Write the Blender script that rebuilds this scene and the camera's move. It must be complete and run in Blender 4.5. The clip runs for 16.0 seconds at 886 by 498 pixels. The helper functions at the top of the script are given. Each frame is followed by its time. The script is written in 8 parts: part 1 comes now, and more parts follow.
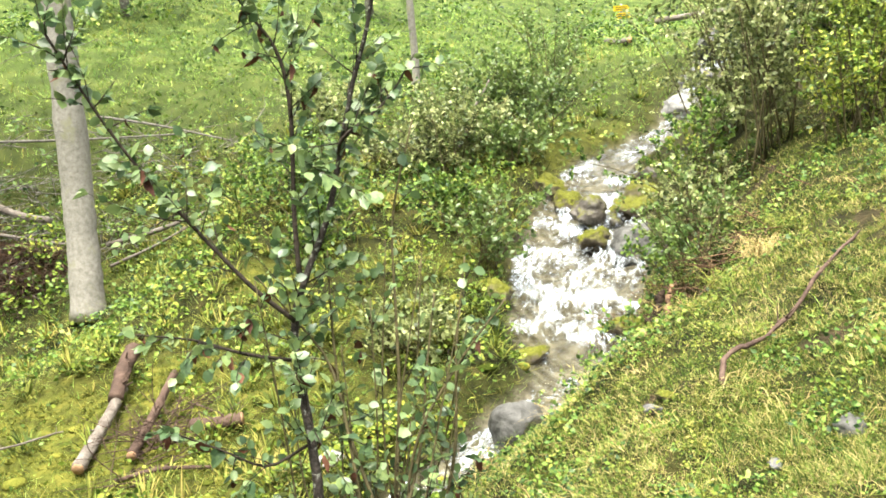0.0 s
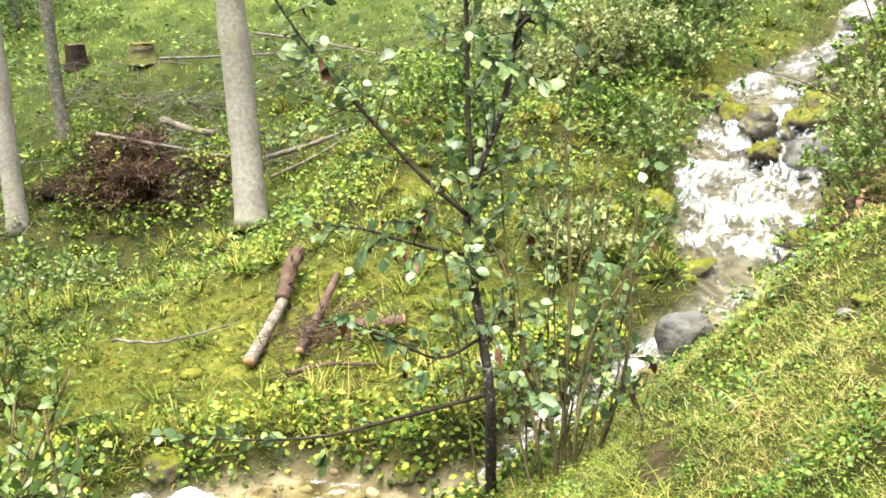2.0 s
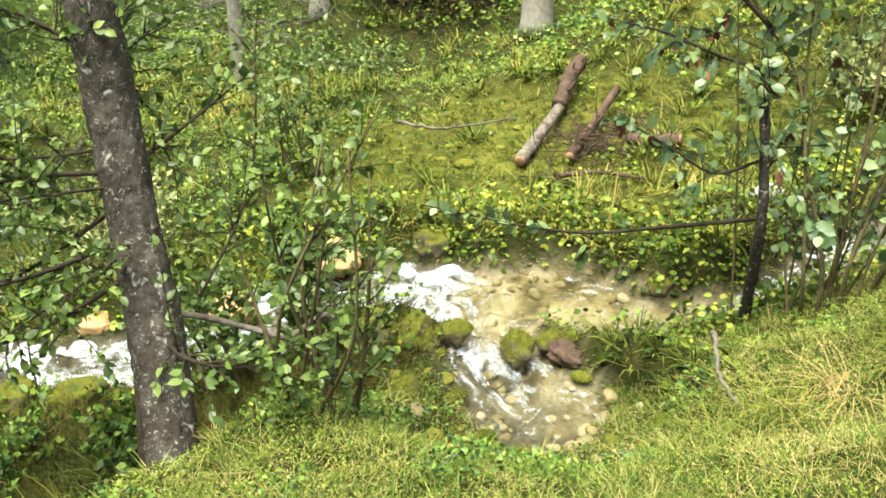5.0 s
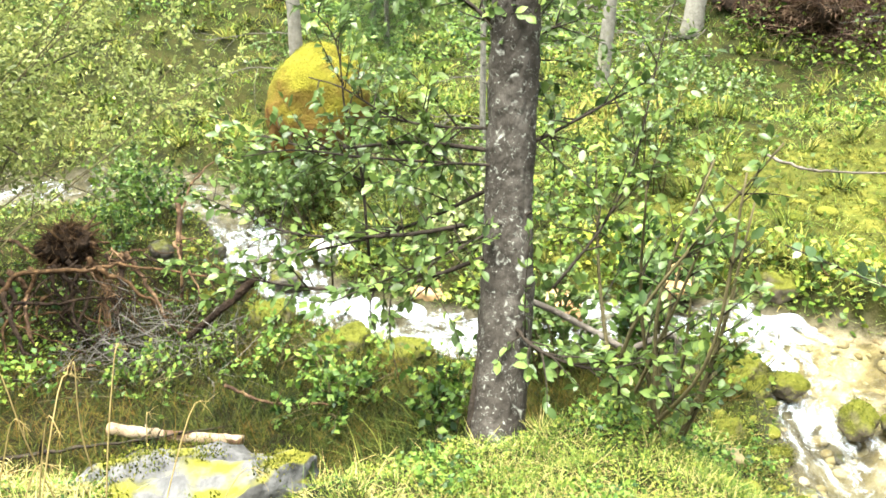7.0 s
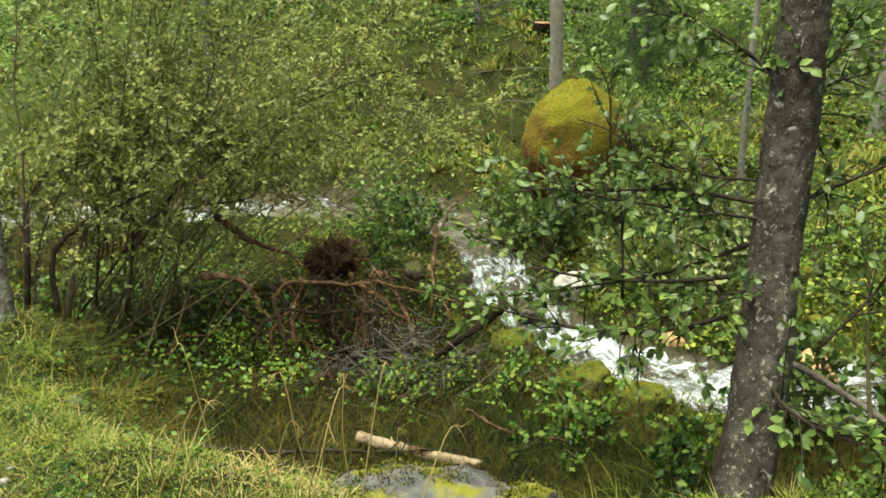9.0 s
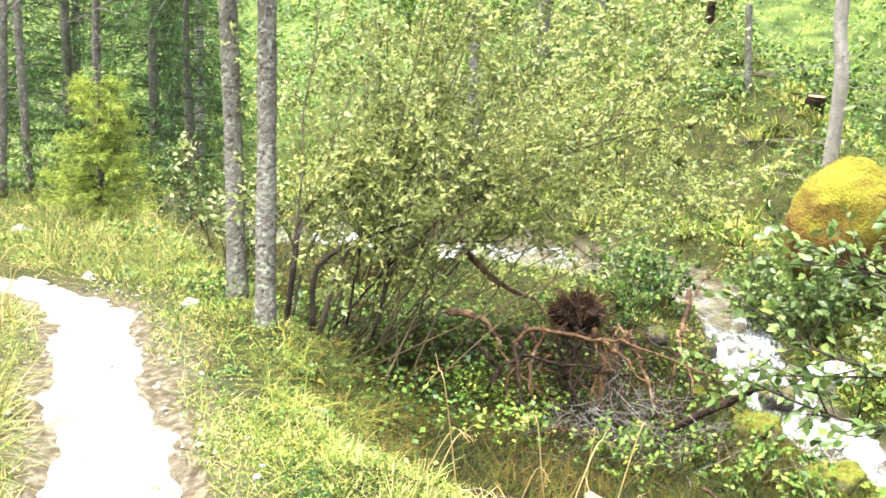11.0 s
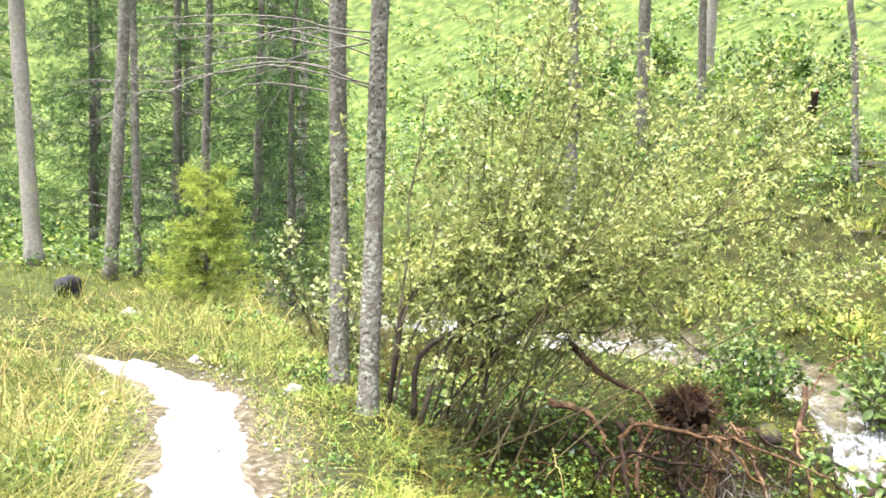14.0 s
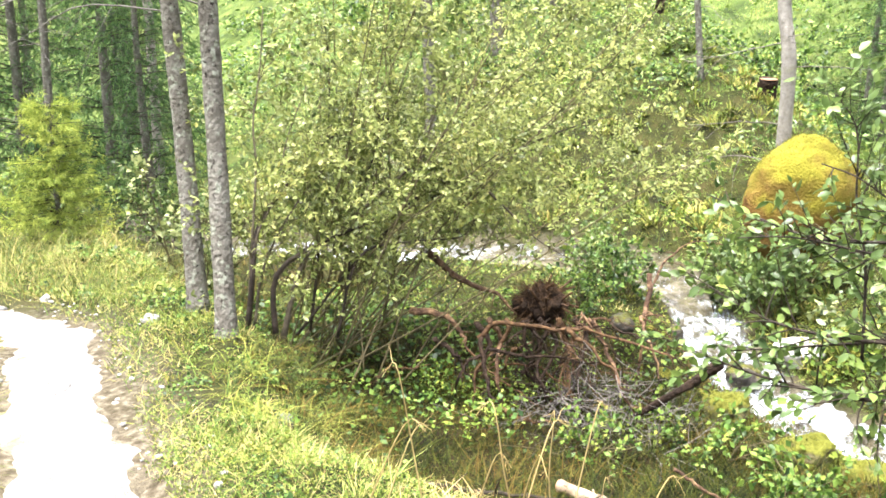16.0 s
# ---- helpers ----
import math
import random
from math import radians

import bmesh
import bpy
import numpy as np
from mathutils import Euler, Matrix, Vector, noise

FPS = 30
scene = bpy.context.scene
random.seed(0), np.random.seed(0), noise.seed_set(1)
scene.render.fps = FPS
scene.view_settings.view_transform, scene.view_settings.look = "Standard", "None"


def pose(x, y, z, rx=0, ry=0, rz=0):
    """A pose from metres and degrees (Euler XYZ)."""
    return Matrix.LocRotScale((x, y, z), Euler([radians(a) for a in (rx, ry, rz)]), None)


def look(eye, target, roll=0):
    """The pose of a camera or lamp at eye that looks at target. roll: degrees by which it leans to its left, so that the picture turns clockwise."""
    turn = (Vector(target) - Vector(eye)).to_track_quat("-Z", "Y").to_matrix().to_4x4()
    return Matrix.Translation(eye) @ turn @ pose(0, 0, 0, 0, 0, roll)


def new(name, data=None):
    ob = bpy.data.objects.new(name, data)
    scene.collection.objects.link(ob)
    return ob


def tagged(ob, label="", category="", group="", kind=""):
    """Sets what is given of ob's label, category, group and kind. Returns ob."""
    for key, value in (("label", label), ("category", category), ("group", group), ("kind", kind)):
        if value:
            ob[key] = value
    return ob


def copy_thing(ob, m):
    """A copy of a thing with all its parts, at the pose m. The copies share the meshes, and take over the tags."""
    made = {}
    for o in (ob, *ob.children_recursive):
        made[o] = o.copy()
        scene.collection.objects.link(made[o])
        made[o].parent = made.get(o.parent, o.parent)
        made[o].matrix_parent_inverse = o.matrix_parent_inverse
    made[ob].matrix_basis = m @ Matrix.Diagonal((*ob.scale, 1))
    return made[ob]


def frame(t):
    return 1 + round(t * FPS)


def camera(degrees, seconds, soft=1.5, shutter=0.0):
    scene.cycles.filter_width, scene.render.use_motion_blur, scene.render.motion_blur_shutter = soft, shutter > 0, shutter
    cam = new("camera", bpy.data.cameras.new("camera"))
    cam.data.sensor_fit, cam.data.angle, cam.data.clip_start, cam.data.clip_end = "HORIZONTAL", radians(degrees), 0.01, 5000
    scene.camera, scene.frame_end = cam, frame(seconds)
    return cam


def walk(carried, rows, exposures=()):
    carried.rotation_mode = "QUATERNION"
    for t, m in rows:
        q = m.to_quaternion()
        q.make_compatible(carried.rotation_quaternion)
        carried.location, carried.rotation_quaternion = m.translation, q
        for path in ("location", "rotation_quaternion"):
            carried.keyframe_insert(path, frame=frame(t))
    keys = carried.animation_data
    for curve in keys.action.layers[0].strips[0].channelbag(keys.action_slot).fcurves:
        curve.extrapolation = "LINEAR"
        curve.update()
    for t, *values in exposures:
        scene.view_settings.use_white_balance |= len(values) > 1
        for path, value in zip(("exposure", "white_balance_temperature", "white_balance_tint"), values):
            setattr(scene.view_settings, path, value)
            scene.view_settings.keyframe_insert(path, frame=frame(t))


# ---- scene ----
cam = camera(49.92, 16.0, soft=1.7)
walk(cam, [
    (0.0, pose(0.099, 0.124, 1.650, 80.11, 4.14, 6.16)),
    (0.5, pose(0.056, 0.172, 1.614, 80.41, 4.70, 9.07)),
    (1.0, pose(0.016, 0.187, 1.576, 80.21, 4.79, 10.92)),
    (1.5, pose(-0.030, 0.184, 1.539, 79.23, 4.54, 12.81)),
    (2.0, pose(-0.067, 0.159, 1.503, 76.45, 4.78, 14.61)),
    (2.5, pose(-0.091, 0.124, 1.476, 75.46, 5.15, 15.70)),
    (3.0, pose(-0.121, 0.073, 1.440, 73.64, 3.99, 17.35)),
    (3.2, pose(-0.130, 0.057, 1.430, 73.07, 3.43, 18.33)),
    (5.3, pose(-0.084, 0.042, 1.390, 66.27, 1.61, 34.92)),
    (5.5, pose(-0.088, 0.035, 1.383, 65.97, 1.29, 37.13)),
    (6.0, pose(-0.126, 0.007, 1.354, 66.01, 0.25, 43.55)),
    (6.5, pose(-0.196, -0.016, 1.348, 66.73, -1.74, 49.23)),
    (7.0, pose(-0.242, -0.057, 1.363, 67.72, -2.73, 53.46)),
    (7.5, pose(-0.256, -0.106, 1.373, 67.93, -3.32, 56.85)),
    (8.0, pose(-0.253, -0.145, 1.387, 68.11, -3.17, 61.44)),
    (8.5, pose(-0.257, -0.143, 1.392, 68.51, -2.90, 65.64)),
    (9.0, pose(-0.246, -0.142, 1.405, 68.89, -2.24, 68.34)),
    (9.5, pose(-0.221, -0.145, 1.416, 69.35, -2.55, 72.63)),
    (10.0, pose(-0.265, -0.165, 1.379, 70.14, -2.99, 77.11)),
    (10.2, pose(-0.278, -0.176, 1.365, 70.44, -3.31, 78.69)),
    (12.3, pose(-0.352, -0.329, 1.347, 73.26, -4.74, 89.39)),
    (12.5, pose(-0.354, -0.333, 1.346, 73.76, -4.50, 90.12)),
    (13.0, pose(-0.355, -0.327, 1.347, 74.98, -4.32, 89.97)),
    (13.5, pose(-0.355, -0.313, 1.346, 75.80, -3.97, 89.42)),
    (14.0, pose(-0.352, -0.300, 1.342, 76.25, -3.78, 89.12)),
    (14.5, pose(-0.354, -0.283, 1.334, 76.14, -4.08, 88.49)),
    (15.0, pose(-0.355, -0.255, 1.323, 74.88, -3.34, 86.86)),
    (15.5, pose(-0.339, -0.217, 1.316, 73.31, -2.69, 83.78)),
    (16.0, pose(-0.307, -0.177, 1.314, 71.87, -1.74, 80.91)),
], exposures=[(0.0, 2.67, 6750, 9), (3.0, 2.75, 6900, 8), (5.3, 2.3, 7000, 2), (6.0, 2.4, 6900, 2), (7.0, 3.05, 6550, 6), (7.5, 2.85, 6700, 4), (8.0, 2.42, 7000, 2), (8.5, 1.95, 7200, -2), (9.0, 1.7, 7200, -4), (9.5, 2.05, 7000, -1), (10.2, 2.75, 6600, 7), (12.3, 3.35, 6250, 18), (13.0, 3.15, 6250, 18), (16.0, 3.2, 6300, 18)])

# ---- light: soft overcast daylight over a clearing ----
world = bpy.data.worlds.new("overcast_sky")
scene.world = world
world.use_nodes = True
wn = world.node_tree
sky = wn.nodes.new("ShaderNodeTexSky")
sky.sky_type = "NISHITA"
sky.sun_disc = False
sky.sun_elevation = radians(76)
sky.sun_rotation = radians(200)
sky.dust_density = 4.0
veil = wn.nodes.new("ShaderNodeHueSaturation")
veil.inputs["Saturation"].default_value = 0.25
wn.links.new(sky.outputs[0], veil.inputs["Color"])
wn.links.new(veil.outputs[0], wn.nodes["Background"].inputs[0])
wn.nodes["Background"].inputs[1].default_value = 0.085
sun_data = bpy.data.lights.new("sun", "SUN")
sun_data.energy = 3.0
sun_data.angle = radians(48)
sun_data.color = (1.0, 0.96, 0.88)
sun = new("sun", sun_data)
sun.matrix_world = look((-2.6, -2.0, 16), (-2, 2, 0))


# ---- materials ----
TONE = 0.55


def material(name, stops, scale=8.0, rough=0.8, bump=0.3, bump_scale=None, detail=6.0, vary=0.0, by_object=False,
             through_light=0.0, spec=0.14, stretch=(1, 1, 1), wet=0.0, gain=1.0, drift=0.0):
    """A noise-graded surface: stops are (position, colour); vary shifts brightness and hue from piece to piece."""
    warm = (1.03, 1.0, 0.86) if through_light else (1.0, 1.0, 1.0)
    stops = [(p, tuple(min(0.85, k * gain * TONE * w) for k, w in zip(c, warm))) for p, c in stops]
    m = bpy.data.materials.new(name)
    m.use_nodes = True
    t = m.node_tree
    n, l = t.nodes, t.links
    surf = n["Principled BSDF"]
    co = n.new("ShaderNodeTexCoord")
    mp = n.new("ShaderNodeMapping")
    mp.inputs["Scale"].default_value = stretch
    l.new(co.outputs["Object"], mp.inputs[0])
    nz = n.new("ShaderNodeTexNoise")
    nz.inputs["Scale"].default_value = scale
    nz.inputs["Detail"].default_value = detail
    nz.inputs["Roughness"].default_value = 0.65
    l.new(mp.outputs[0], nz.inputs["Vector"])
    ramp = n.new("ShaderNodeValToRGB")
    els = ramp.color_ramp.elements
    els[0].position, els[0].color = stops[0][0], (*stops[0][1], 1)
    els[1].position, els[1].color = stops[-1][0], (*stops[-1][1], 1)
    for p, c in stops[1:-1]:
        e = els.new(p)
        e.color = (*c, 1)
    fac = nz.outputs[0]
    if vary:
        if by_object:
            rnd = n.new("ShaderNodeObjectInfo").outputs["Random"]
        else:
            rnd = n.new("ShaderNodeNewGeometry").outputs["Random Per Island"]
        ma = n.new("ShaderNodeMath")
        ma.operation = "MULTIPLY_ADD"
        ma.inputs[1].default_value = vary
        ma.inputs[2].default_value = -vary / 2
        l.new(rnd, ma.inputs[0])
        ad = n.new("ShaderNodeMath")
        ad.operation = "ADD"
        l.new(nz.outputs[0], ad.inputs[0])
        l.new(ma.outputs[0], ad.inputs[1])
        fac = ad.outputs[0]
    if drift:
        # broad patches of lusher and drier growth
        nd = n.new("ShaderNodeTexNoise")
        nd.inputs["Scale"].default_value = 0.8
        nd.inputs["Detail"].default_value = 3.0
        l.new(co.outputs["Object"], nd.inputs["Vector"])
        dm = n.new("ShaderNodeMath")
        dm.operation = "MULTIPLY_ADD"
        dm.inputs[1].default_value = drift
        dm.inputs[2].default_value = -drift / 2
        l.new(nd.outputs[0], dm.inputs[0])
        da = n.new("ShaderNodeMath")
        da.operation = "ADD"
        l.new(fac, da.inputs[0])
        l.new(dm.outputs[0], da.inputs[1])
        fac = da.outputs[0]
    l.new(fac, ramp.inputs[0])
    col = ramp.outputs[0]
    l.new(col, surf.inputs["Base Color"])
    surf.inputs["Roughness"].default_value = rough
    surf.inputs["Specular IOR Level"].default_value = spec
    if wet:
        wr = n.new("ShaderNodeMapRange")
        wr.inputs["From Min"].default_value, wr.inputs["From Max"].default_value = 0.35, 0.65
        wr.inputs["To Min"].default_value, wr.inputs["To Max"].default_value = rough - wet, rough
        l.new(nz.outputs[0], wr.inputs["Value"])
        l.new(wr.outputs[0], surf.inputs["Roughness"])
    if bump:
        nb = n.new("ShaderNodeTexNoise")
        nb.inputs["Scale"].default_value = bump_scale or scale * 3
        nb.inputs["Detail"].default_value = 5.0
        l.new(mp.outputs[0], nb.inputs["Vector"])
        bp = n.new("ShaderNodeBump")
        bp.inputs["Strength"].default_value = bump
        bp.inputs["Distance"].default_value = 0.02
        l.new(nb.outputs[0], bp.inputs["Height"])
        l.new(bp.outputs[0], surf.inputs["Normal"])
    if through_light:
        tr = n.new("ShaderNodeBsdfTranslucent")
        l.new(col, tr.inputs["Color"])
        mx = n.new("ShaderNodeMixShader")
        mx.inputs[0].default_value = through_light * 0.75
        l.new(surf.outputs[0], mx.inputs[1])
        l.new(tr.outputs[0], mx.inputs[2])
        l.new(mx.outputs[0], n["Material Output"].inputs[0])
    return m


def overlay(m, colour, scale, low, high, top_only=False, rough=None, distortion=0.0, axis_bias=0.0):
    """Patches of a second growth (lichen, moss, stain) over a material, in noise-shaped spots."""
    t = m.node_tree
    n, l = t.nodes, t.links
    surf = n["Principled BSDF"]
    old = surf.inputs["Base Color"].links[0].from_socket
    co = n.new("ShaderNodeTexCoord")
    nz = n.new("ShaderNodeTexNoise")
    nz.inputs["Scale"].default_value = scale
    nz.inputs["Detail"].default_value = 5
    nz.inputs["Distortion"].default_value = distortion
    l.new(co.outputs["Object"], nz.inputs["Vector"])
    fac = nz.outputs[0]
    if top_only:
        geo = n.new("ShaderNodeNewGeometry")
        sep = n.new("ShaderNodeSeparateXYZ")
        l.new(geo.outputs["Normal"], sep.inputs[0])
        ma = n.new("ShaderNodeMath")
        ma.operation = "MULTIPLY_ADD"
        ma.inputs[1].default_value = 0.45
        l.new(sep.outputs["Z"], ma.inputs[0])
        l.new(nz.outputs[0], ma.inputs[2])
        fac = ma.outputs[0]
    mr = n.new("ShaderNodeMapRange")
    mr.inputs["From Min"].default_value, mr.inputs["From Max"].default_value = low, high
    l.new(fac, mr.inputs["Value"])
    mix = n.new("ShaderNodeMix")
    mix.data_type = "RGBA"
    l.new(mr.outputs[0], mix.inputs[0])
    l.new(old, mix.inputs[6])
    colour = tuple(tuple(k * TONE for k in c) for c in colour) if isinstance(colour[0], tuple) else tuple(k * TONE for k in colour)
    if isinstance(colour[0], tuple):
        n2 = n.new("ShaderNodeTexNoise")
        n2.inputs["Scale"].default_value = scale * 6
        l.new(co.outputs["Object"], n2.inputs["Vector"])
        m2 = n.new("ShaderNodeMix")
        m2.data_type = "RGBA"
        m2.inputs[6].default_value = (*colour[0], 1)
        m2.inputs[7].default_value = (*colour[1], 1)
        l.new(n2.outputs[0], m2.inputs[0])
        l.new(m2.outputs[2], mix.inputs[7])
    else:
        mix.inputs[7].default_value = (*colour, 1)
    l.new(mix.outputs[2], surf.inputs["Base Color"])
    return m


M_GRASS = material("grass_blades", [(0.25, (0.035, 0.06, 0.012)), (0.48, (0.14, 0.19, 0.035)), (0.66, (0.25, 0.27, 0.06)), (0.88, (0.42, 0.35, 0.13))],
                   2.2, 0.75, 0, vary=0.55, through_light=0.28, gain=1.25, drift=0.9)
M_TURF = material("short_turf", [(0.2, (0.04, 0.08, 0.015)), (0.42, (0.11, 0.185, 0.03)), (0.58, (0.22, 0.25, 0.065)), (0.72, (0.36, 0.34, 0.13)), (0.88, (0.5, 0.43, 0.23))],
                  3.4, 0.8, 0, vary=0.8, through_light=0.25, gain=1.35, drift=0.7)
M_MEADOW = material("meadow_blades", [(0.22, (0.055, 0.125, 0.028)), (0.45, (0.14, 0.25, 0.055)), (0.64, (0.25, 0.38, 0.1)), (0.85, (0.42, 0.46, 0.19))],
                    0.5, 0.75, 0, vary=0.5, through_light=0.25, gain=1.6, drift=0.6)
M_CLOVER = material("clover_leaves", [(0.22, (0.06, 0.11, 0.018)), (0.45, (0.15, 0.22, 0.035)), (0.65, (0.26, 0.32, 0.06)), (0.85, (0.4, 0.4, 0.1))],
                    3.0, 0.5, 0, vary=0.5, through_light=0.28, gain=1.05)
M_UNDER = material("undergrowth_leaves", [(0.25, (0.015, 0.04, 0.012)), (0.5, (0.075, 0.15, 0.03)), (0.74, (0.16, 0.25, 0.05)), (0.92, (0.32, 0.34, 0.08))],
                   1.2, 0.42, 0, vary=0.6, through_light=0.36, spec=0.22, gain=1.7)
M_HERB = material("herb_leaves", [(0.22, (0.025, 0.05, 0.01)), (0.46, (0.09, 0.16, 0.025)), (0.68, (0.2, 0.28, 0.05)), (0.88, (0.32, 0.34, 0.07))],
                  3.0, 0.4, 0, vary=0.55, through_light=0.28, spec=0.15, gain=1.5, drift=0.6)
M_POOLHERB = material("pool_herb_leaves", [(0.22, (0.03, 0.06, 0.012)), (0.46, (0.1, 0.18, 0.03)), (0.68, (0.23, 0.31, 0.05)), (0.88, (0.42, 0.42, 0.08))],
                      3.0, 0.38, 0, vary=0.7, through_light=0.32, spec=0.18, gain=1.5)
M_MOSS = material("moss_cushions", [(0.25, (0.06, 0.085, 0.012)), (0.5, (0.19, 0.215, 0.035)), (0.75, (0.34, 0.33, 0.065))],
                  7.0, 0.95, 1.0, 90, vary=0.6, spec=0.04, gain=0.9)
M_TALL = material("tall_meadow_blades", [(0.25, (0.07, 0.11, 0.02)), (0.45, (0.16, 0.2, 0.045)), (0.62, (0.26, 0.27, 0.08)), (0.82, (0.45, 0.38, 0.17))], 2.0, 0.6, 0, vary=0.6, through_light=0.3, drift=0.5)
M_STRAW = material("dry_stalks", [(0.3, (0.4, 0.3, 0.14)), (0.7, (0.58, 0.47, 0.24))], 9, 0.7, 0, vary=0.4, through_light=0.2)
M_BUSHLEAF = material("shrub_leaves", [(0.24, (0.02, 0.04, 0.012)), (0.48, (0.17, 0.215, 0.085)), (0.7, (0.32, 0.37, 0.18)), (0.92, (0.45, 0.43, 0.2))],
                      2.5, 0.36, 0, vary=0.5, through_light=0.5, spec=0.3, gain=1.7)
M_WILLOWLEAF = material("silvery_willow_leaves", [(0.24, (0.06, 0.085, 0.025)), (0.46, (0.16, 0.2, 0.065)), (0.68, (0.28, 0.33, 0.13)), (0.9, (0.42, 0.41, 0.16))],
                        2.5, 0.36, 0, vary=0.55, through_light=0.65, spec=0.35, gain=2.2)
M_ALDERLEAF = material("alder_leaves", [(0.2, (0.025, 0.05, 0.02)), (0.5, (0.085, 0.14, 0.045)), (0.78, (0.18, 0.25, 0.08)), (0.93, (0.38, 0.37, 0.1))],
                       4.0, 0.38, 0.15, 60, vary=0.35, by_object=True, through_light=0.4, spec=0.4, gain=1.5)
M_HAZELLEAF = material("sapling_leaves", [(0.2, (0.05, 0.1, 0.05)), (0.5, (0.12, 0.2, 0.09)), (0.8, (0.22, 0.31, 0.13)), (0.95, (0.36, 0.38, 0.13))],
                       4.0, 0.32, 0.15, 60, vary=0.55, by_object=True, through_light=0.4, spec=0.4, gain=1.45)
M_DEADLEAF = material("withered_leaves", [(0.3, (0.07, 0.03, 0.025)), (0.7, (0.2, 0.09, 0.06))], 12, 0.7, 0.3, vary=0.4, by_object=True, through_light=0.15)
# the high gain lightens the needles, so haze in the wood sits in their colour
M_NEEDLE = material("spruce_needles", [(0.3, (0.009, 0.022, 0.01)), (0.5, (0.035, 0.075, 0.028)), (0.8, (0.1, 0.16, 0.05))],
                    0.7, 0.6, 0, vary=0.4, through_light=0.22, gain=3.6)
# hollow grass and litter: the shade under the willow is put into these tones
M_HOLLOW = material("shaded_hollow_blades", [(0.25, (0.012, 0.018, 0.005)), (0.43, (0.045, 0.07, 0.012)), (0.58, (0.12, 0.15, 0.022)), (0.74, (0.2, 0.12, 0.03)), (0.88, (0.3, 0.28, 0.07))],
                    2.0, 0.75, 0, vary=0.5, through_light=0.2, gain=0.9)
M_NEEDLE_YOUNG = material("young_spruce_needles", [(0.2, (0.07, 0.11, 0.025)), (0.5, (0.17, 0.23, 0.05)), (0.8, (0.34, 0.38, 0.09))],
                          2.0, 0.55, 0, vary=0.5, through_light=0.35, gain=2.7)
M_DEADNEEDLE = material("dead_brush", [(0.25, (0.05, 0.028, 0.018)), (0.5, (0.17, 0.1, 0.06)), (0.8, (0.38, 0.28, 0.19))], 4, 0.85, 0, vary=0.5)
M_BARK = material("alder_bark", [(0.25, (0.042, 0.035, 0.028)), (0.5, (0.095, 0.083, 0.068)), (0.75, (0.2, 0.18, 0.155))],
                  14, 0.85, 0.9, 40, stretch=(1, 1, 0.6), gain=0.7)
overlay(M_BARK, ((0.46, 0.47, 0.42), (0.3, 0.32, 0.27)), 62, 0.6, 0.7, distortion=1.4)
overlay(M_BARK, ((0.52, 0.53, 0.47), (0.32, 0.33, 0.28)), 17, 0.61, 0.7, distortion=1.6)
M_SPRUCEBARK = material("spruce_bark", [(0.25, (0.1, 0.09, 0.07)), (0.5, (0.2, 0.19, 0.155)), (0.75, (0.33, 0.325, 0.275))],
                        16, 0.9, 1.0, 55, stretch=(1, 1, 0.8))
overlay(M_SPRUCEBARK, ((0.42, 0.45, 0.37), (0.3, 0.33, 0.24)), 28, 0.56, 0.64)
overlay(M_SPRUCEBARK, (0.05, 0.043, 0.035), 45, 0.61, 0.67)
M_PALEBARK = material("pale_spruce_bark", [(0.25, (0.2, 0.185, 0.15)), (0.5, (0.35, 0.335, 0.285)), (0.75, (0.5, 0.48, 0.42))],
                      24, 0.9, 0.5, 70)
overlay(M_PALEBARK, ((0.5, 0.5, 0.45), (0.12, 0.11, 0.09)), 42, 0.58, 0.66)
overlay(M_PALEBARK, ((0.3, 0.3, 0.14), (0.42, 0.42, 0.33)), 5, 0.58, 0.7)
M_TWIG = material("dark_twigs", [(0.3, (0.02, 0.016, 0.012)), (0.7, (0.075, 0.058, 0.042))], 20, 0.75, 0.5, 60)
M_BROWNTWIG = material("olive_twigs", [(0.3, (0.08, 0.07, 0.035)), (0.7, (0.2, 0.17, 0.08))], 20, 0.7, 0.4, 60)
M_WILLOWBARK = material("grey_willow_bark", [(0.3, (0.06, 0.05, 0.032)), (0.7, (0.19, 0.165, 0.11))], 22, 0.75, 0.5, 60)
M_SAPBARK = material("sapling_bark", [(0.3, (0.02, 0.017, 0.014)), (0.7, (0.08, 0.068, 0.055))], 30, 0.7, 0.6, 80)
overlay(M_SAPBARK, ((0.34, 0.35, 0.3), (0.22, 0.23, 0.18)), 45, 0.6, 0.66, distortion=0.5)
M_GREYTWIG = material("grey_dead_twigs", [(0.3, (0.1, 0.092, 0.08)), (0.7, (0.3, 0.28, 0.25))], 18, 0.85, 0.4, 60)
M_ROOT = material("bare_red_roots", [(0.28, (0.03, 0.018, 0.012)), (0.48, (0.12, 0.07, 0.04)), (0.7, (0.44, 0.28, 0.15))],
                  18, 0.7, 0.8, 50)
M_FIBRE = material("brown_root_fibre", [(0.3, (0.03, 0.018, 0.01)), (0.55, (0.13, 0.075, 0.035)), (0.8, (0.34, 0.21, 0.1))], 26, 0.85, 0.5, 60)
M_SOIL = material("root_soil", [(0.3, (0.016, 0.011, 0.008)), (0.6, (0.055, 0.036, 0.023)), (0.85, (0.14, 0.09, 0.05))], 22, 0.95, 1.0, 60)
M_LOG = material("grey_log", [(0.25, (0.1, 0.08, 0.065)), (0.5, (0.22, 0.19, 0.16)), (0.75, (0.36, 0.33, 0.29))], 11, 0.85, 0.8, 30, stretch=(1, 1, 1))
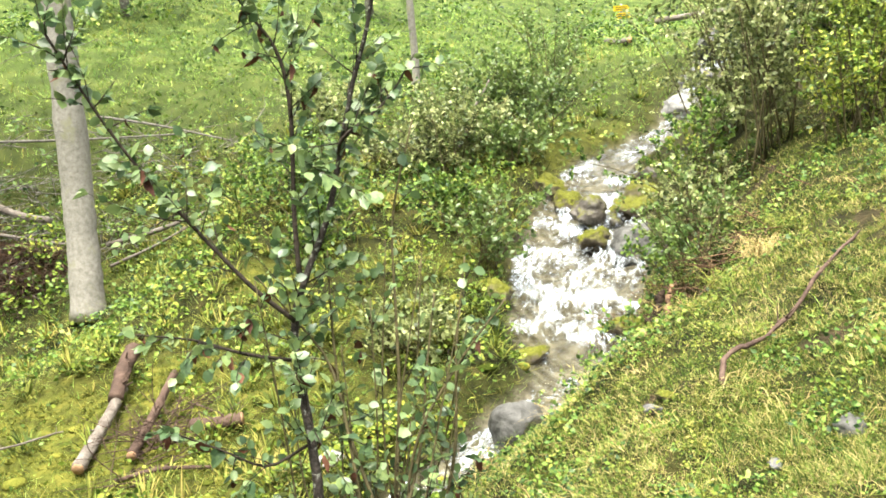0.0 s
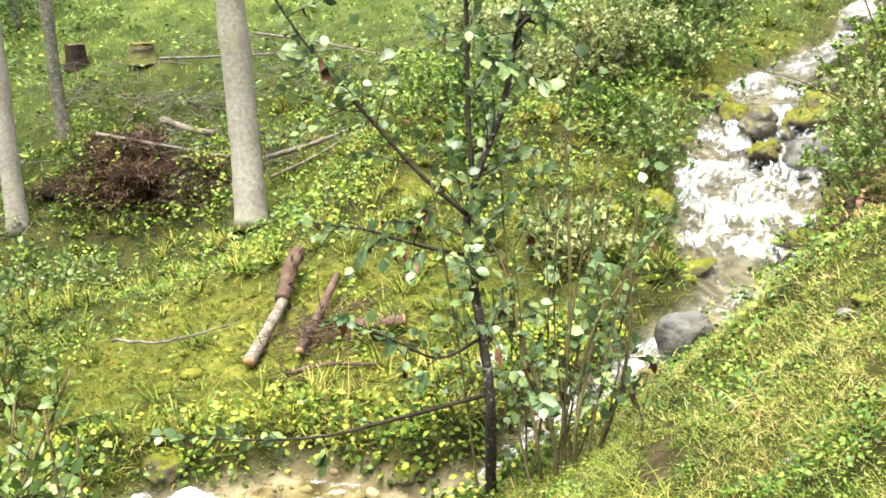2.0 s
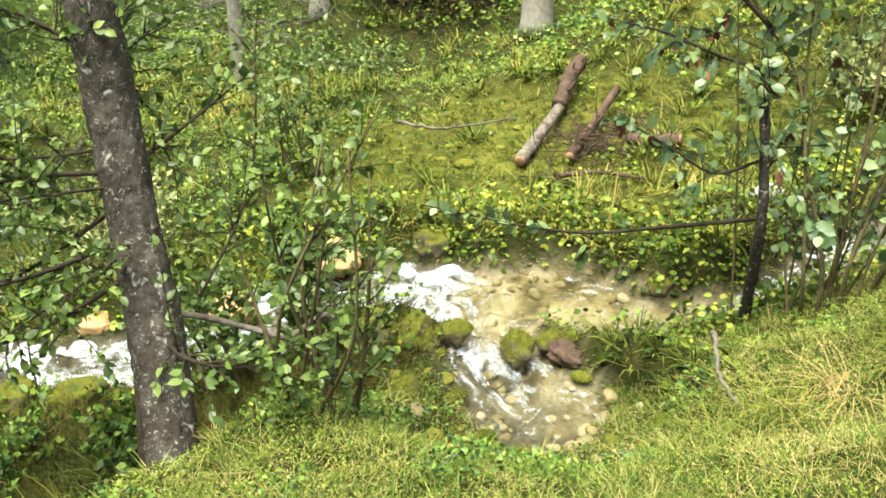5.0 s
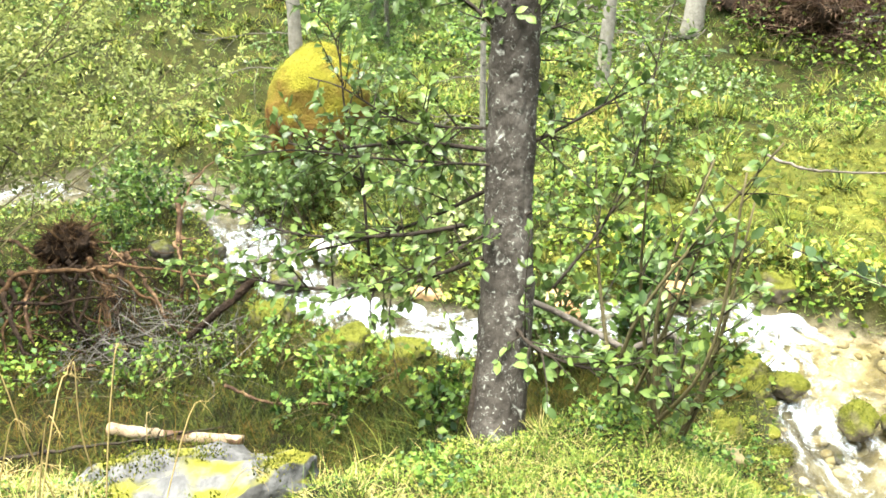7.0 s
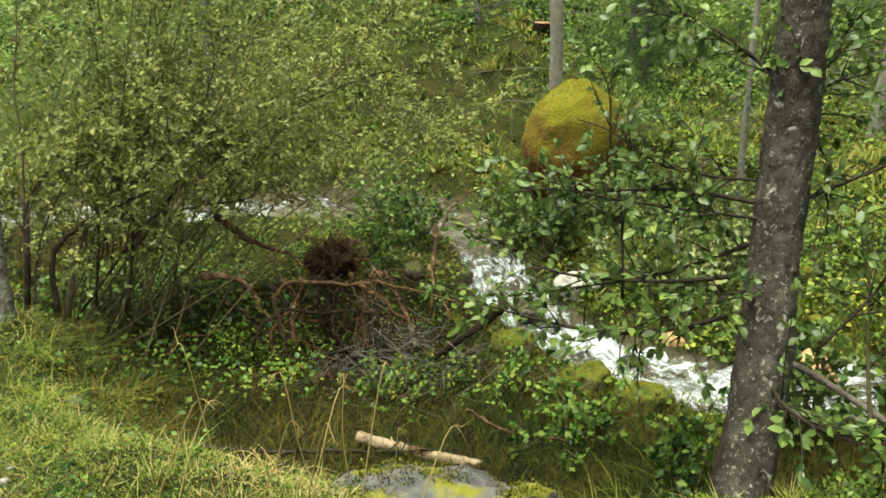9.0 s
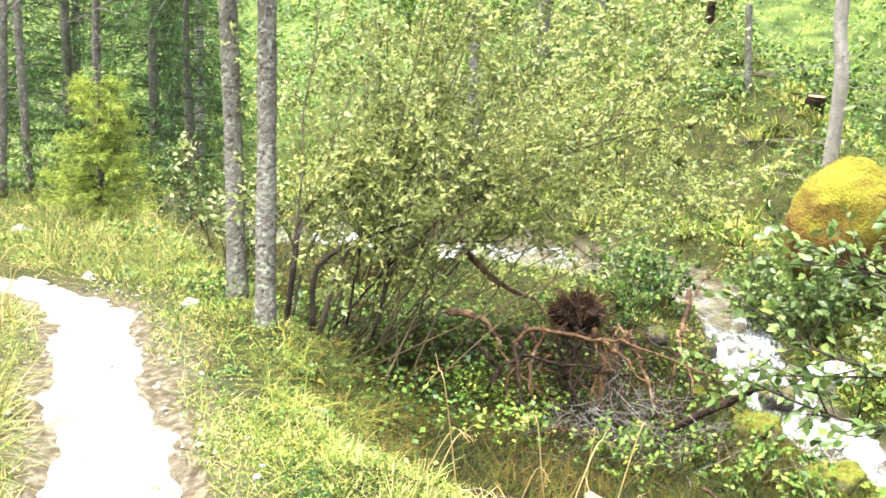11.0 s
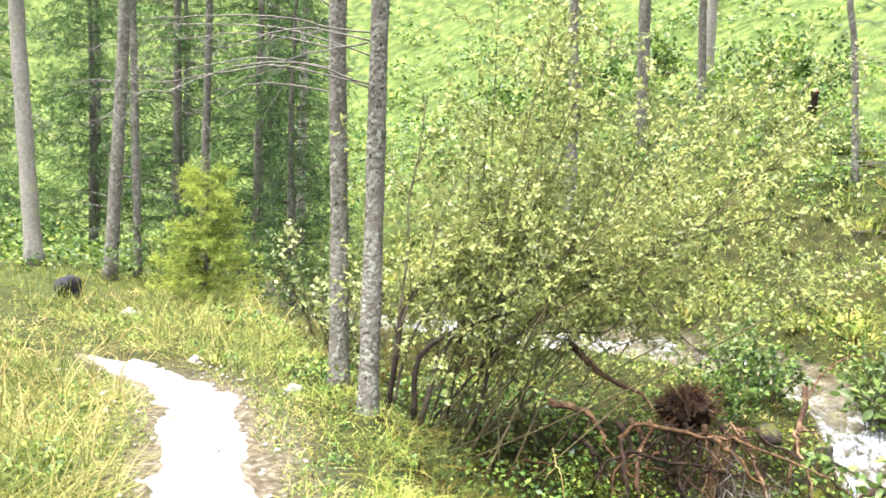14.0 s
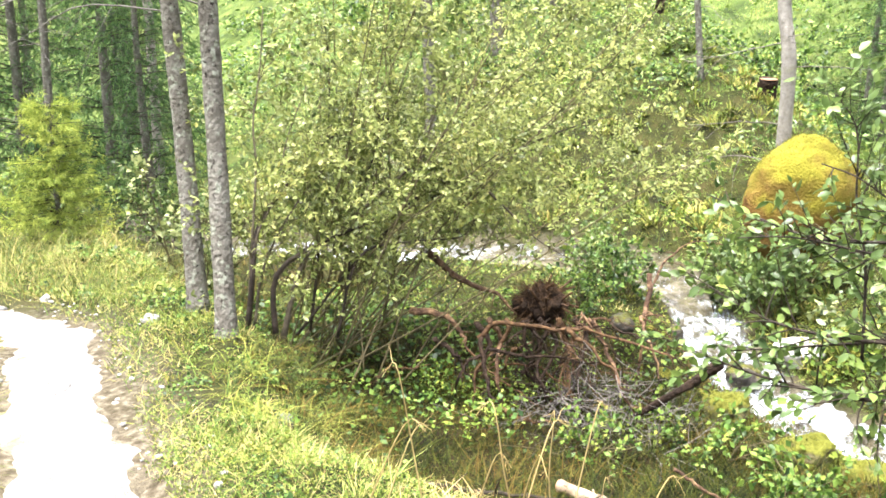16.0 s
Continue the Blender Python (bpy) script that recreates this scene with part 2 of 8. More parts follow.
M_REDLOG = material("red_brown_log", [(0.25, (0.05, 0.033, 0.026)), (0.55, (0.13, 0.085, 0.064)), (0.8, (0.24, 0.175, 0.135))], 8, 0.85, 0.8, 30)
M_CUT = material("cut_wood", [(0.3, (0.36, 0.2, 0.1)), (0.7, (0.62, 0.4, 0.24))], 30, 0.75, 0.3)
M_BARELOG = material("barked_pale_log", [(0.25, (0.16, 0.1, 0.06)), (0.5, (0.42, 0.32, 0.21)), (0.8, (0.6, 0.49, 0.36))], 14, 0.65, 0.5, 25)
overlay(M_BARELOG, (0.14, 0.08, 0.05), 9, 0.6, 0.64)
M_ROCK = material("limestone", [(0.25, (0.13, 0.13, 0.125)), (0.5, (0.3, 0.3, 0.285)), (0.75, (0.5, 0.5, 0.47))], 5, 0.75, 0.8, 22, wet=0.25)
M_DULLROCK = material("grey_brook_rock", [(0.25, (0.06, 0.06, 0.055)), (0.5, (0.13, 0.13, 0.12)), (0.75, (0.24, 0.24, 0.22))], 6, 0.6, 0.8, 26, wet=0.2)
M_WETROCK = material("wet_stream_rock", [(0.25, (0.04, 0.037, 0.03)), (0.5, (0.1, 0.09, 0.075)), (0.75, (0.2, 0.18, 0.15))], 9, 0.35, 0.8, 30)
overlay(M_WETROCK, ((0.05, 0.06, 0.008), (0.2, 0.2, 0.03)), 14, 0.8, 0.95, top_only=True)
M_MOSSROCK = material("mossy_rock", [(0.25, (0.08, 0.07, 0.055)), (0.5, (0.17, 0.14, 0.1)), (0.8, (0.28, 0.24, 0.18))], 7, 0.8, 0.8, 28)
overlay(M_MOSSROCK, ((0.05, 0.06, 0.008), (0.24, 0.25, 0.03)), 16, 0.45, 0.8, top_only=True)
M_FGROCK = material("pale_grey_rock", [(0.25, (0.08, 0.08, 0.08)), (0.5, (0.18, 0.18, 0.178)), (0.75, (0.34, 0.34, 0.335))], 7, 0.8, 0.9, 24)
overlay(M_FGROCK, (0.07, 0.07, 0.066), 9, 0.52, 0.6)
overlay(M_FGROCK, ((0.1, 0.11, 0.015), (0.36, 0.34, 0.05)), 6, 0.89, 0.98, top_only=True)
M_BIGMOSS = material("moss_boulder", [(0.25, (0.12, 0.055, 0.02)), (0.5, (0.24, 0.13, 0.04)), (0.75, (0.34, 0.22, 0.07))], 6, 0.95, 1.0, 60, spec=0.1)
overlay(M_BIGMOSS, ((0.17, 0.165, 0.015), (0.35, 0.32, 0.04)), 4, 0.4, 0.8, top_only=True)
M_COBBLE = material("stream_cobbles", [(0.2, (0.26, 0.2, 0.1)), (0.45, (0.4, 0.33, 0.17)), (0.65, (0.52, 0.44, 0.25)), (0.85, (0.64, 0.58, 0.42))], 9, 0.5, 0.4, 30, vary=0.7, by_object=True, gain=0.8)
M_ORANGE = material("orange_limestone", [(0.25, (0.45, 0.25, 0.1)), (0.55, (0.68, 0.44, 0.22)), (0.8, (0.78, 0.62, 0.42))], 8, 0.6, 0.5, 25)
M_PALESTONE = material("pale_path_stone", [(0.3, (0.45, 0.44, 0.42)), (0.7, (0.75, 0.74, 0.71))], 14, 0.8, 0.5, 40, vary=0.3, by_object=True)
M_SIGN = material("yellow_sign_paint", [(0.3, (0.75, 0.52, 0.02)), (0.7, (0.85, 0.62, 0.03))], 20, 0.5, 0.05)
M_POST = material("grey_post", [(0.3, (0.3, 0.29, 0.27)), (0.7, (0.55, 0.54, 0.5))], 20, 0.6, 0.1)
M_INK = material("dark_sign_bars", [(0.3, (0.03, 0.03, 0.03)), (0.7, (0.06, 0.055, 0.05))], 20, 0.6, 0.0)
M_BLACK = material("black_stump", [(0.3, (0.012, 0.012, 0.014)), (0.7, (0.05, 0.05, 0.055))], 12, 0.7, 0.6, 40)


# ---- numeric helpers ----
RNG = np.random.default_rng(7)


def vnoise(x, y, seed=0):
    """Smooth value noise over the plane, 0 to 1."""
    xi, yi = np.floor(x).astype(np.int64), np.floor(y).astype(np.int64)
    fx, fy = x - xi, y - yi
    fx, fy = fx * fx * (3 - 2 * fx), fy * fy * (3 - 2 * fy)

    def h(a, b):
        k = (a * 374761393 + b * 668265263 + seed * 1442695041) & 0x7FFFFFFF
        k = ((k ^ (k >> 13)) * 1274126177) & 0x7FFFFFFF
        return ((k ^ (k >> 16)) & 0xFFFF) / 65535.0

    top = h(xi, yi) * (1 - fx) + h(xi + 1, yi) * fx
    low = h(xi, yi + 1) * (1 - fx) + h(xi + 1, yi + 1) * fx
    return top * (1 - fy) + low * fy


def fbm(x, y, seed=0, octaves=4):
    out, amp = 0.0, 0.5
    for o in range(octaves):
        out = out + amp * (vnoise(x * 2**o, y * 2**o, seed + o) - 0.5)
        amp *= 0.55
    return out


# The brook, from the hill down: x, y, water level, half width, whiteness.
BROOK = [
    (9.0, 36.0, 2.9, 0.5, 0.3), (4.6, 21.0, 2.15, 0.4, 0.5), (2.7, 15.6, 1.72, 0.25, 0.5), (1.5, 11.8, 0.9, 0.2, 0.6),
    (0.62, 10.3, 0.7, 0.36, 0.5), (0.48, 9.3, 0.46, 0.5, 0.75), (0.34, 8.35, 0.2, 0.62, 0.8), (0.2, 7.2, -0.05, 0.52, 0.85),
    (0.2, 6.45, -0.22, 0.42, 0.25), (0.18, 5.9, -0.3, 0.26, 0.7), (-0.3, 5.5, -0.42, 0.19, 0.8), (-0.6, 5.2, -0.52, 0.15, 0.9),
    (-0.78, 4.9, -0.57, 0.14, 0.9), (-0.95, 4.5, -0.62, 0.1, 0.7), (-1.2, 4.08, -0.66, 0.07, 0.5), (-1.5, 3.88, -0.69, 0.15, 0.1),
    # in the pools whiteness paints glints on the ripples besides threads of foam
    (-1.85, 3.98, -0.69, 0.36, 0.3), (-2.2, 3.95, -0.69, 0.38, 0.4), (-2.15, 3.55, -0.71, 0.16, 1.15), (-1.95, 3.3, -0.79, 0.2, 0.7),
    (-1.65, 3.12, -0.8, 0.34, 0.3), (-1.5, 3.1, -0.8, 0.36, 0.22), (-1.65, 3.12, -0.8, 0.3, 0.3), (-2.1, 3.55, -0.71, 0.16, 1.0),
    (-2.5, 3.85, -0.71, 0.36, 0.8), (-2.9, 3.8, -0.79, 0.34, 1.25),
    (-3.3, 3.45, -0.9, 0.32, 0.7), (-3.75, 2.75, -1.0, 0.34, 1.1), (-4.6, 2.45, -1.08, 0.26, 0.95), (-5.5, 2.5, -1.14, 0.28, 1.05),
    (-6.2, 2.72, -1.18, 0.25, 0.6), (-7.4, 2.9, -1.22, 0.24, 0.2), (-8.2, 2.4, -1.32, 0.24, 0.3), (-8.65, 0.9, -1.5, 0.35, 0.8),
    (-10.0, -0.8, -1.85, 0.4, 0.4), (-14.0, -3.0, -2.6, 0.5, 0.3), (-30.0, -12.0, -6.0, 0.6, 0.3)]
_b = np.array(BROOK)
_seg = np.hypot(*np.diff(_b[:, :2], axis=0).T)
_len = np.concatenate([[0], np.cumsum(_seg)])
_s = np.concatenate([np.arange(0, 14, 0.5), np.arange(14, _len[-1] - 20, 0.08), np.arange(_len[-1] - 20, _len[-1], 0.7)])
_k = np.array([np.interp(_s, _len, _b[:, i]) for i in range(5)]).T
for _ in range(6):
    _k[1:-1] = (_k[:-2] + 2 * _k[1:-1] + _k[2:]) / 4
_tan = np.gradient(_k[:, :2], axis=0)
_tan /= np.linalg.norm(_tan, axis=1)[:, None]


def brook(x, y):
    """Signed data on the brook: distance past its edge, level, half width, whiteness and side (+1: the path's side)."""
    x, y = np.atleast_1d(np.asarray(x, float)), np.atleast_1d(np.asarray(y, float))
    res = [np.empty(len(x)) for _ in range(5)]
    for a in range(0, len(x), 20000):
        b = slice(a, a + 20000)
        dx, dy = x[b, None] - _k[None, :, 0], y[b, None] - _k[None, :, 1]
        d = np.sqrt(dx * dx + dy * dy)
        i = (d - _k[None, :, 3] * 0.6).argmin(1)
        j = np.arange(len(i))
        dm = d[j, i]
        tau = (0.1 + 0.15 * dm)[:, None]
        w = np.exp(-np.clip((d - d.min(1)[:, None]) / tau, 0, 40))
        w /= w.sum(1)[:, None]
        hw = (w * _k[None, :, 3]).sum(1)
        res[0][b] = dm - hw
        res[1][b] = (w * _k[None, :, 2]).sum(1)
        res[2][b] = hw
        res[3][b] = (w * _k[None, :, 4]).sum(1)
        cr = _tan[i, 0] * dy[j, i] - _tan[i, 1] * dx[j, i]
        res[4][b] = np.where((x[b] > -2.6) & (y[b] < 3.4), 1.0, np.sign(cr))
    return res


def sstep(t):
    t = np.clip(t, 0, 1)
    return t * t * (3 - 2 * t)


PATHWAY = np.array([(9.0, 5.0), (4.0, 1.2), (1.6, -0.3), (0.0, -0.62), (-1.5, -0.6), (-2.6, -0.74), (-3.6, -1.04), (-4.5, -1.25),
                    (-5.05, -1.6), (-5.6, -2.15), (-6.4, -2.75), (-8.0, -3.9), (-12.0, -7.0)])


def path_off(x, y):
    """Distance from the middle of the footpath."""
    best = np.full(np.shape(x), 1e9)
    for (ax, ay), (bx, by) in zip(PATHWAY[:-1], PATHWAY[1:]):
        ux, uy = bx - ax, by - ay
        s = np.clip(((x - ax) * ux + (y - ay) * uy) / (ux * ux + uy * uy), 0, 1)
        best = np.minimum(best, np.hypot(x - ax - s * ux, y - ay - s * uy))
    return best


def near_plain(x, y):
    z = np.interp(x, [-60, -30, -14, -8.1, -5.3, -4.5, -3.7, -2.7, -1.5, 0, 1.2, 3, 8, 30, 80],
                  [-9, -5.5, -2.4, -1.25, -0.62, -0.45, -0.3, -0.12, -0.03, 0, 0.06, 0.24, 0.9, 4, 10])
    fall = -0.1 * np.clip(y, 0, 3) + 0.04 * np.clip(y - 4, 0, 30)
    rise = 0.045 * np.clip(y, 0, 30) + 0.3 * np.clip(x, 0, 4)
    z = z + fall + (rise - fall) * sstep((x + 0.9) / 1.5) + 0.14 * np.clip(-3.5 - y, 0, 60) * np.clip((x + 14) / 8, 0.3, 1)
    return z


def height(x, y):
    """The lie of the land."""
    x, y = np.asarray(x, float), np.asarray(y, float)
    shape = x.shape
    x, y = x.ravel(), y.ravel()
    e, lev, hw, white, side = brook(x, y)
    e0 = np.clip(e, 0, None)
    width = np.interp(x, [-0.5, 3], [0.9, 1.3])
    low = lev + 0.03
    yb = np.interp(x, [-16, -9, -7, -5.2, -4.3, -3.3, -2.75, -2.4, -2.15, -1.95], [-4, -1.9, -1.3, -0.7, -0.47, -0.44, -0.14, 0.25, 0.7, 2.0])
    floor = np.minimum(lev + 0.06 + 0.1 * e0, near_plain(x, y))
    drop = sstep((y - yb) * np.interp(x, [-4, -3, -2.5, -2.2], [0.9, 0.75, 0.5, 0.35]) / 0.5)
    dip = floor + (np.maximum(near_plain(x, y), floor) - floor) * (1 - drop)
    near = low + (np.maximum(near_plain(x, y), low) - low) * sstep(e0 / width)
    near = near + (np.minimum(dip, near + 0.4) - near) * sstep((-1.93 - x) / 0.3)
    start = np.interp(x, [-9, -6.5, -4.5, 0, 4], [0.6, 1.0, 4.6, 4.4, 2.5])
    start = start + np.clip(6.0 - start, 0, None) * sstep((y - 4.5) / 3) * sstep((-1.5 - x) / 2) + 3.0 * sstep((y - 13) / 6) * sstep((x + 1) / 3)
    far = lev + 0.02 + 0.17 * sstep((e0 - 0.02) / np.interp(x, [-3, -2.5, -1, 0], [0.3, 0.11, 0.11, 0.3])) + 0.04 * np.minimum(e0, 6)
    far = far + 0.36 * np.clip(e0 - start, 0, 5.5) + 0.5 * np.clip(e0 - start - 9.5, 0, 40)
    far = far - 0.52 * sstep((-2.9 - x) / 1.4) * sstep((x + 7.6) / 1.6) * sstep((y - 6.6) / 1.6) * (1 - sstep((y - 9.6) / 4))
    near = near - 0.13 * np.exp(-((x + 1.4) / 0.55) ** 2 - ((y - 2.4) / 0.4) ** 2)
    near = near - 0.2 * np.exp(-((x + 2.02) / 0.2) ** 2 - ((y - 0.6) / 0.27) ** 2)
    z = np.where(side > 0, near, far)
    rough = np.clip(e0 / 0.5, 0, 1) * np.where(side > 0, 0.6, 1.0)
    flat = np.clip((path_off(x, y) - 0.2) / 0.5, 0.15, 1)
    z = z + rough * flat * (0.16 * fbm(x * 0.9, y * 0.9, 3) + 0.19 * fbm(x * 3.1, y * 3.1, 9, 3) + 0.11 * fbm(x * 9, y * 9, 5, 2))
    # the bed under the water, and the trodden path
    bed = lev - 0.05 - 0.11 * sstep(-e / 0.3) + 0.05 * fbm(x * 5, y * 5, 21, 3)
    z = np.where(e < 0, np.minimum(z, bed + 0.03), z)
    z = z - 0.035 * (1 - sstep((path_off(x, y) - 0.16) / 0.16)) * (side > 0)
    return z.reshape(shape)


def gz(x, y):
    return float(height(np.array([x]), np.array([y]))[0])


def mesh_from(name, verts, faces, mats, smooth=True, attrs=None, slots=None):
    """A mesh from arrays; faces is a list of index arrays, each with rows of one length."""
    me = bpy.data.meshes.new(name)
    faces = [np.asarray(f) for f in faces if len(f)]
    verts = np.asarray(verts, np.float32)
    me.vertices.add(len(verts))
    me.vertices.foreach_set("co", verts.ravel())
    loops = np.concatenate([f.ravel() for f in faces]).astype(np.int32)
    sizes = np.concatenate([np.full(len(f), f.shape[1]) for f in faces]).astype(np.int32)
    starts = np.concatenate([[0], np.cumsum(sizes)[:-1]]).astype(np.int32)
    me.loops.add(len(loops))
    me.loops.foreach_set("vertex_index", loops)
    me.polygons.add(len(sizes))
    me.polygons.foreach_set("loop_start", starts)
    me.polygons.foreach_set("loop_total", sizes)
    if smooth:
        me.polygons.foreach_set("use_smooth", np.ones(len(sizes), bool))
    for m in mats if isinstance(mats, (list, tuple)) else [mats]:
        me.materials.append(m)
    if slots is not None:
        me.polygons.foreach_set("material_index", np.asarray(slots, np.int32))
    me.update(calc_edges=True)
    for key, val in (attrs or {}).items():
        me.attributes.new(key, "FLOAT", "POINT").data.foreach_set("value", np.asarray(val, np.float32))
    return me


def part(name, me, parent=None, label=""):
    ob = new(name, me)
    if parent is not None:
        ob.parent = parent
    return tagged(ob, label=label) if label else ob


def thing(name, label, category, at=(0, 0, 0), group="", kind=""):
    ob = new(name)
    ob.location = at
    ob.empty_display_size = 0.1
    return tagged(ob, label, category, group, kind)


def smooth_line(pts, n):
    """A rounded line through some points, with n points, after Catmull and Rom."""
    p = np.asarray(pts, float)
    q = np.vstack([2 * p[0] - p[1], p, 2 * p[-1] - p[-2]])
    u = np.linspace(0, len(p) - 1 - 1e-6, n)
    i = u.astype(int)
    t = (u - i)[:, None]
    a, b, c, d = q[i], q[i + 1], q[i + 2], q[i + 3]
    return 0.5 * (2 * b + (c - a) * t + (2 * a - 5 * b + 4 * c - d) * t**2 + (3 * b - a - 3 * c + d) * t**3)


def tubes(lines, sides=6, rough=0.0, cap=True, seed=1):
    """Round limbs along lines, each (points, radii); returns vertices and faces."""
    rng = np.random.default_rng(seed)
    vs, quads, tris, base = [], [], [], 0
    ang = np.linspace(0, 2 * np.pi, sides, endpoint=False)
    for pts, rad in lines:
        p = np.asarray(pts, float)
        r = np.broadcast_to(np.asarray(rad, float), (len(p),))
        t = np.gradient(p, axis=0)
        t /= np.linalg.norm(t, axis=1)[:, None] + 1e-9
        ref = np.array([0.3, 0.9, 0.1]) if abs(t[:, 2]).mean() > 0.8 else np.array([0.05, 0.1, 1.0])
        a = np.cross(t, ref)
        a /= np.linalg.norm(a, axis=1)[:, None] + 1e-9
        b = np.cross(t, a)
        wob = 1 + rough * rng.normal(size=(len(p), sides))
        ring = p[:, None] + (a[:, None] * np.cos(ang)[None, :, None] + b[:, None] * np.sin(ang)[None, :, None]) * (r[:, None] * wob)[:, :, None]
        vs.append(ring.reshape(-1, 3))
        i = base + np.arange(len(p) - 1)[:, None] * sides + np.arange(sides)[None]
        j = base + np.arange(len(p) - 1)[:, None] * sides + (np.arange(sides)[None] + 1) % sides
        quads.append(np.stack([i, j, j + sides, i + sides], -1).reshape(-1, 4))
        n = len(p) * sides
        if cap:
            vs.append(np.array([p[0], p[-1]]))
            k = np.arange(sides)
            tris.append(np.stack([np.full(sides, base + n), base + (k + 1) % sides, base + k], -1))
            last = base + n - sides
            tris.append(np.stack([np.full(sides, base + n + 1), last + k, last + (k + 1) % sides], -1))
            n += 2
        base += n
    return np.concatenate(vs), [np.concatenate(quads)] + ([np.concatenate(tris)] if tris else [])


def limb(pts, r0, r1, n=12, power=1.0):
    p = smooth_line(pts, n)
    return p, r0 + (r1 - r0) * np.linspace(0, 1, n) ** power


LEAF2 = (np.array([(0, 0, 0), (-0.3, 0.45, 0.06), (0, 1, -0.05), (0.3, 0.45, 0.06)]), [np.array([(0, 2, 1), (0, 3, 2)])])
LEAF6 = (np.array([(0, 0, 0), (-0.3, 0.32, 0.05), (-0.26, 0.72, 0.03), (0, 1, -0.08), (0.26, 0.72, 0.03), (0.3, 0.32, 0.05)]), [np.array([(0, 3, 2, 1), (0, 5, 4, 3)])])
LEAF8 = (np.array([(0, 0, 0), (-0.3, 0.3, 0.05), (0, 0.33, -0.02), (0.3, 0.3, 0.05), (-0.29, 0.66, 0.03), (0, 0.68, -0.03),
                   (0.29, 0.66, 0.03), (0, 1.0, -0.12)]),
         [np.array([(0, 2, 1), (0, 3, 2), (5, 7, 4), (5, 6, 7)]), np.array([(2, 5, 4, 1), (3, 6, 5, 2)])])
BLADE1 = (np.array([(-0.5, 0, 0), (0.5, 0, 0), (0, 0, 1.0)]), [np.array([(0, 1, 2)])])
BLADE = (np.array([(-0.5, 0, 0), (0.5, 0, 0), (-0.38, 0, 0.55), (0.38, 0, 0.55), (0, 0, 1.0)]), [np.array([(2, 3, 4)]), np.array([(0, 1, 3, 2)])])


def scatter_shape(shape, pos, x_axis, y_axis, z_axis, width, length):
    """Copies of a small leaf shape, as arrays: width along x_axis, length along y_axis."""
    tv, tf = shape
    n, m = len(pos), len(tv)
    v = (pos[:, None] + x_axis[:, None] * (tv[None, :, 0:1] * width[:, None, None]) + y_axis[:, None] * (tv[None, :, 1:2] * length[:, None, None])
         + z_axis[:, None] * (tv[None, :, 2:3] * length[:, None, None]))
    off = (np.arange(n) * m)[:, None, None]
    return v.reshape(-1, 3), [(f[None] + off).reshape(-1, f.shape[1]) for f in tf]


def unit(v):
    return v / (np.linalg.norm(v, axis=-1, keepdims=True) + 1e-9)


def leaf_cloud(pos, heading, length, shape=LEAF2, aspect=1.0, droop=0.3, rng=RNG):
    """Leaves at places with headings, their faces turned mostly to the sky."""
    n = len(pos)
    y = unit(heading + rng.normal(size=(n, 3)) * 0.45 + np.array([0, 0, -droop]))
    up = unit(np.array([0.05, -0.25, 0.8]) + rng.normal(size=(n, 3)) * 0.6)
    x = unit(np.cross(y, up))
    z = np.cross(x, y)
    ln = length * rng.uniform(0.6, 1.25, n)
    return scatter_shape(shape, pos, x, y, z, ln * aspect, ln)


def sprigs(rng, line, count, length, radius, rise=0.2, spread=1.0, first=0.25, n=5, sag=0.0):
    """Side shoots along a limb (points, radii): returns their lines."""
    p, r = line
    t = np.gradient(p, axis=0)
    out = []
    for u in np.sort(rng.uniform(first, 1.0, count)):
        i = min(int(u * (len(p) - 1)), len(p) - 2)
        f = u * (len(p) - 1) - i
        at = p[i] * (1 - f) + p[i + 1] * f
        d = unit(unit(t[i]) * 0.6 + unit(rng.normal(size=3)) * spread + np.array([0, 0, rise]))
        ln = length * rng.uniform(0.5, 1.2) * (1.15 - 0.6 * u)
        k = np.linspace(0, 1, n)[:, None]
        bend = rng.normal(size=3) * 0.18 * ln
        pts = at + d * ln * k + bend * k**2 + np.array([0, 0, -sag * ln]) * k**2
        rr = min(radius, r[i] * 0.7)
        out.append((pts, np.linspace(rr, rr * 0.3, n)))
    return out


def leaf_points(rng, lines, spacing, first=0.15):
    pos, head = [], []
    for p, r in lines:
        seg = np.linalg.norm(np.diff(p, axis=0), axis=1)
        total = seg.sum()
        k = max(2, int(total / spacing))
        u = rng.uniform(first, 1.0, k) * total
        c = np.concatenate([[0], np.cumsum(seg)])
        q = np.stack([np.interp(u, c, p[:, a]) for a in range(3)], -1)
        d = unit(p[-1] - p[0])
        pos.append(q)
        head.append(d + unit(rng.normal(size=(k, 3))) * 0.9)
    return np.concatenate(pos), np.concatenate(head)


def ico(sub):
    bm = bmesh.new()
    bmesh.ops.create_icosphere(bm, subdivisions=sub, radius=1)
    v = np.array([x.co[:] for x in bm.verts])
    f = np.array([[x.index for x in y.verts] for y in bm.faces])
    bm.free()
    return v, f


ICO = {k: ico(k) for k in (1, 2, 3, 4, 5)}


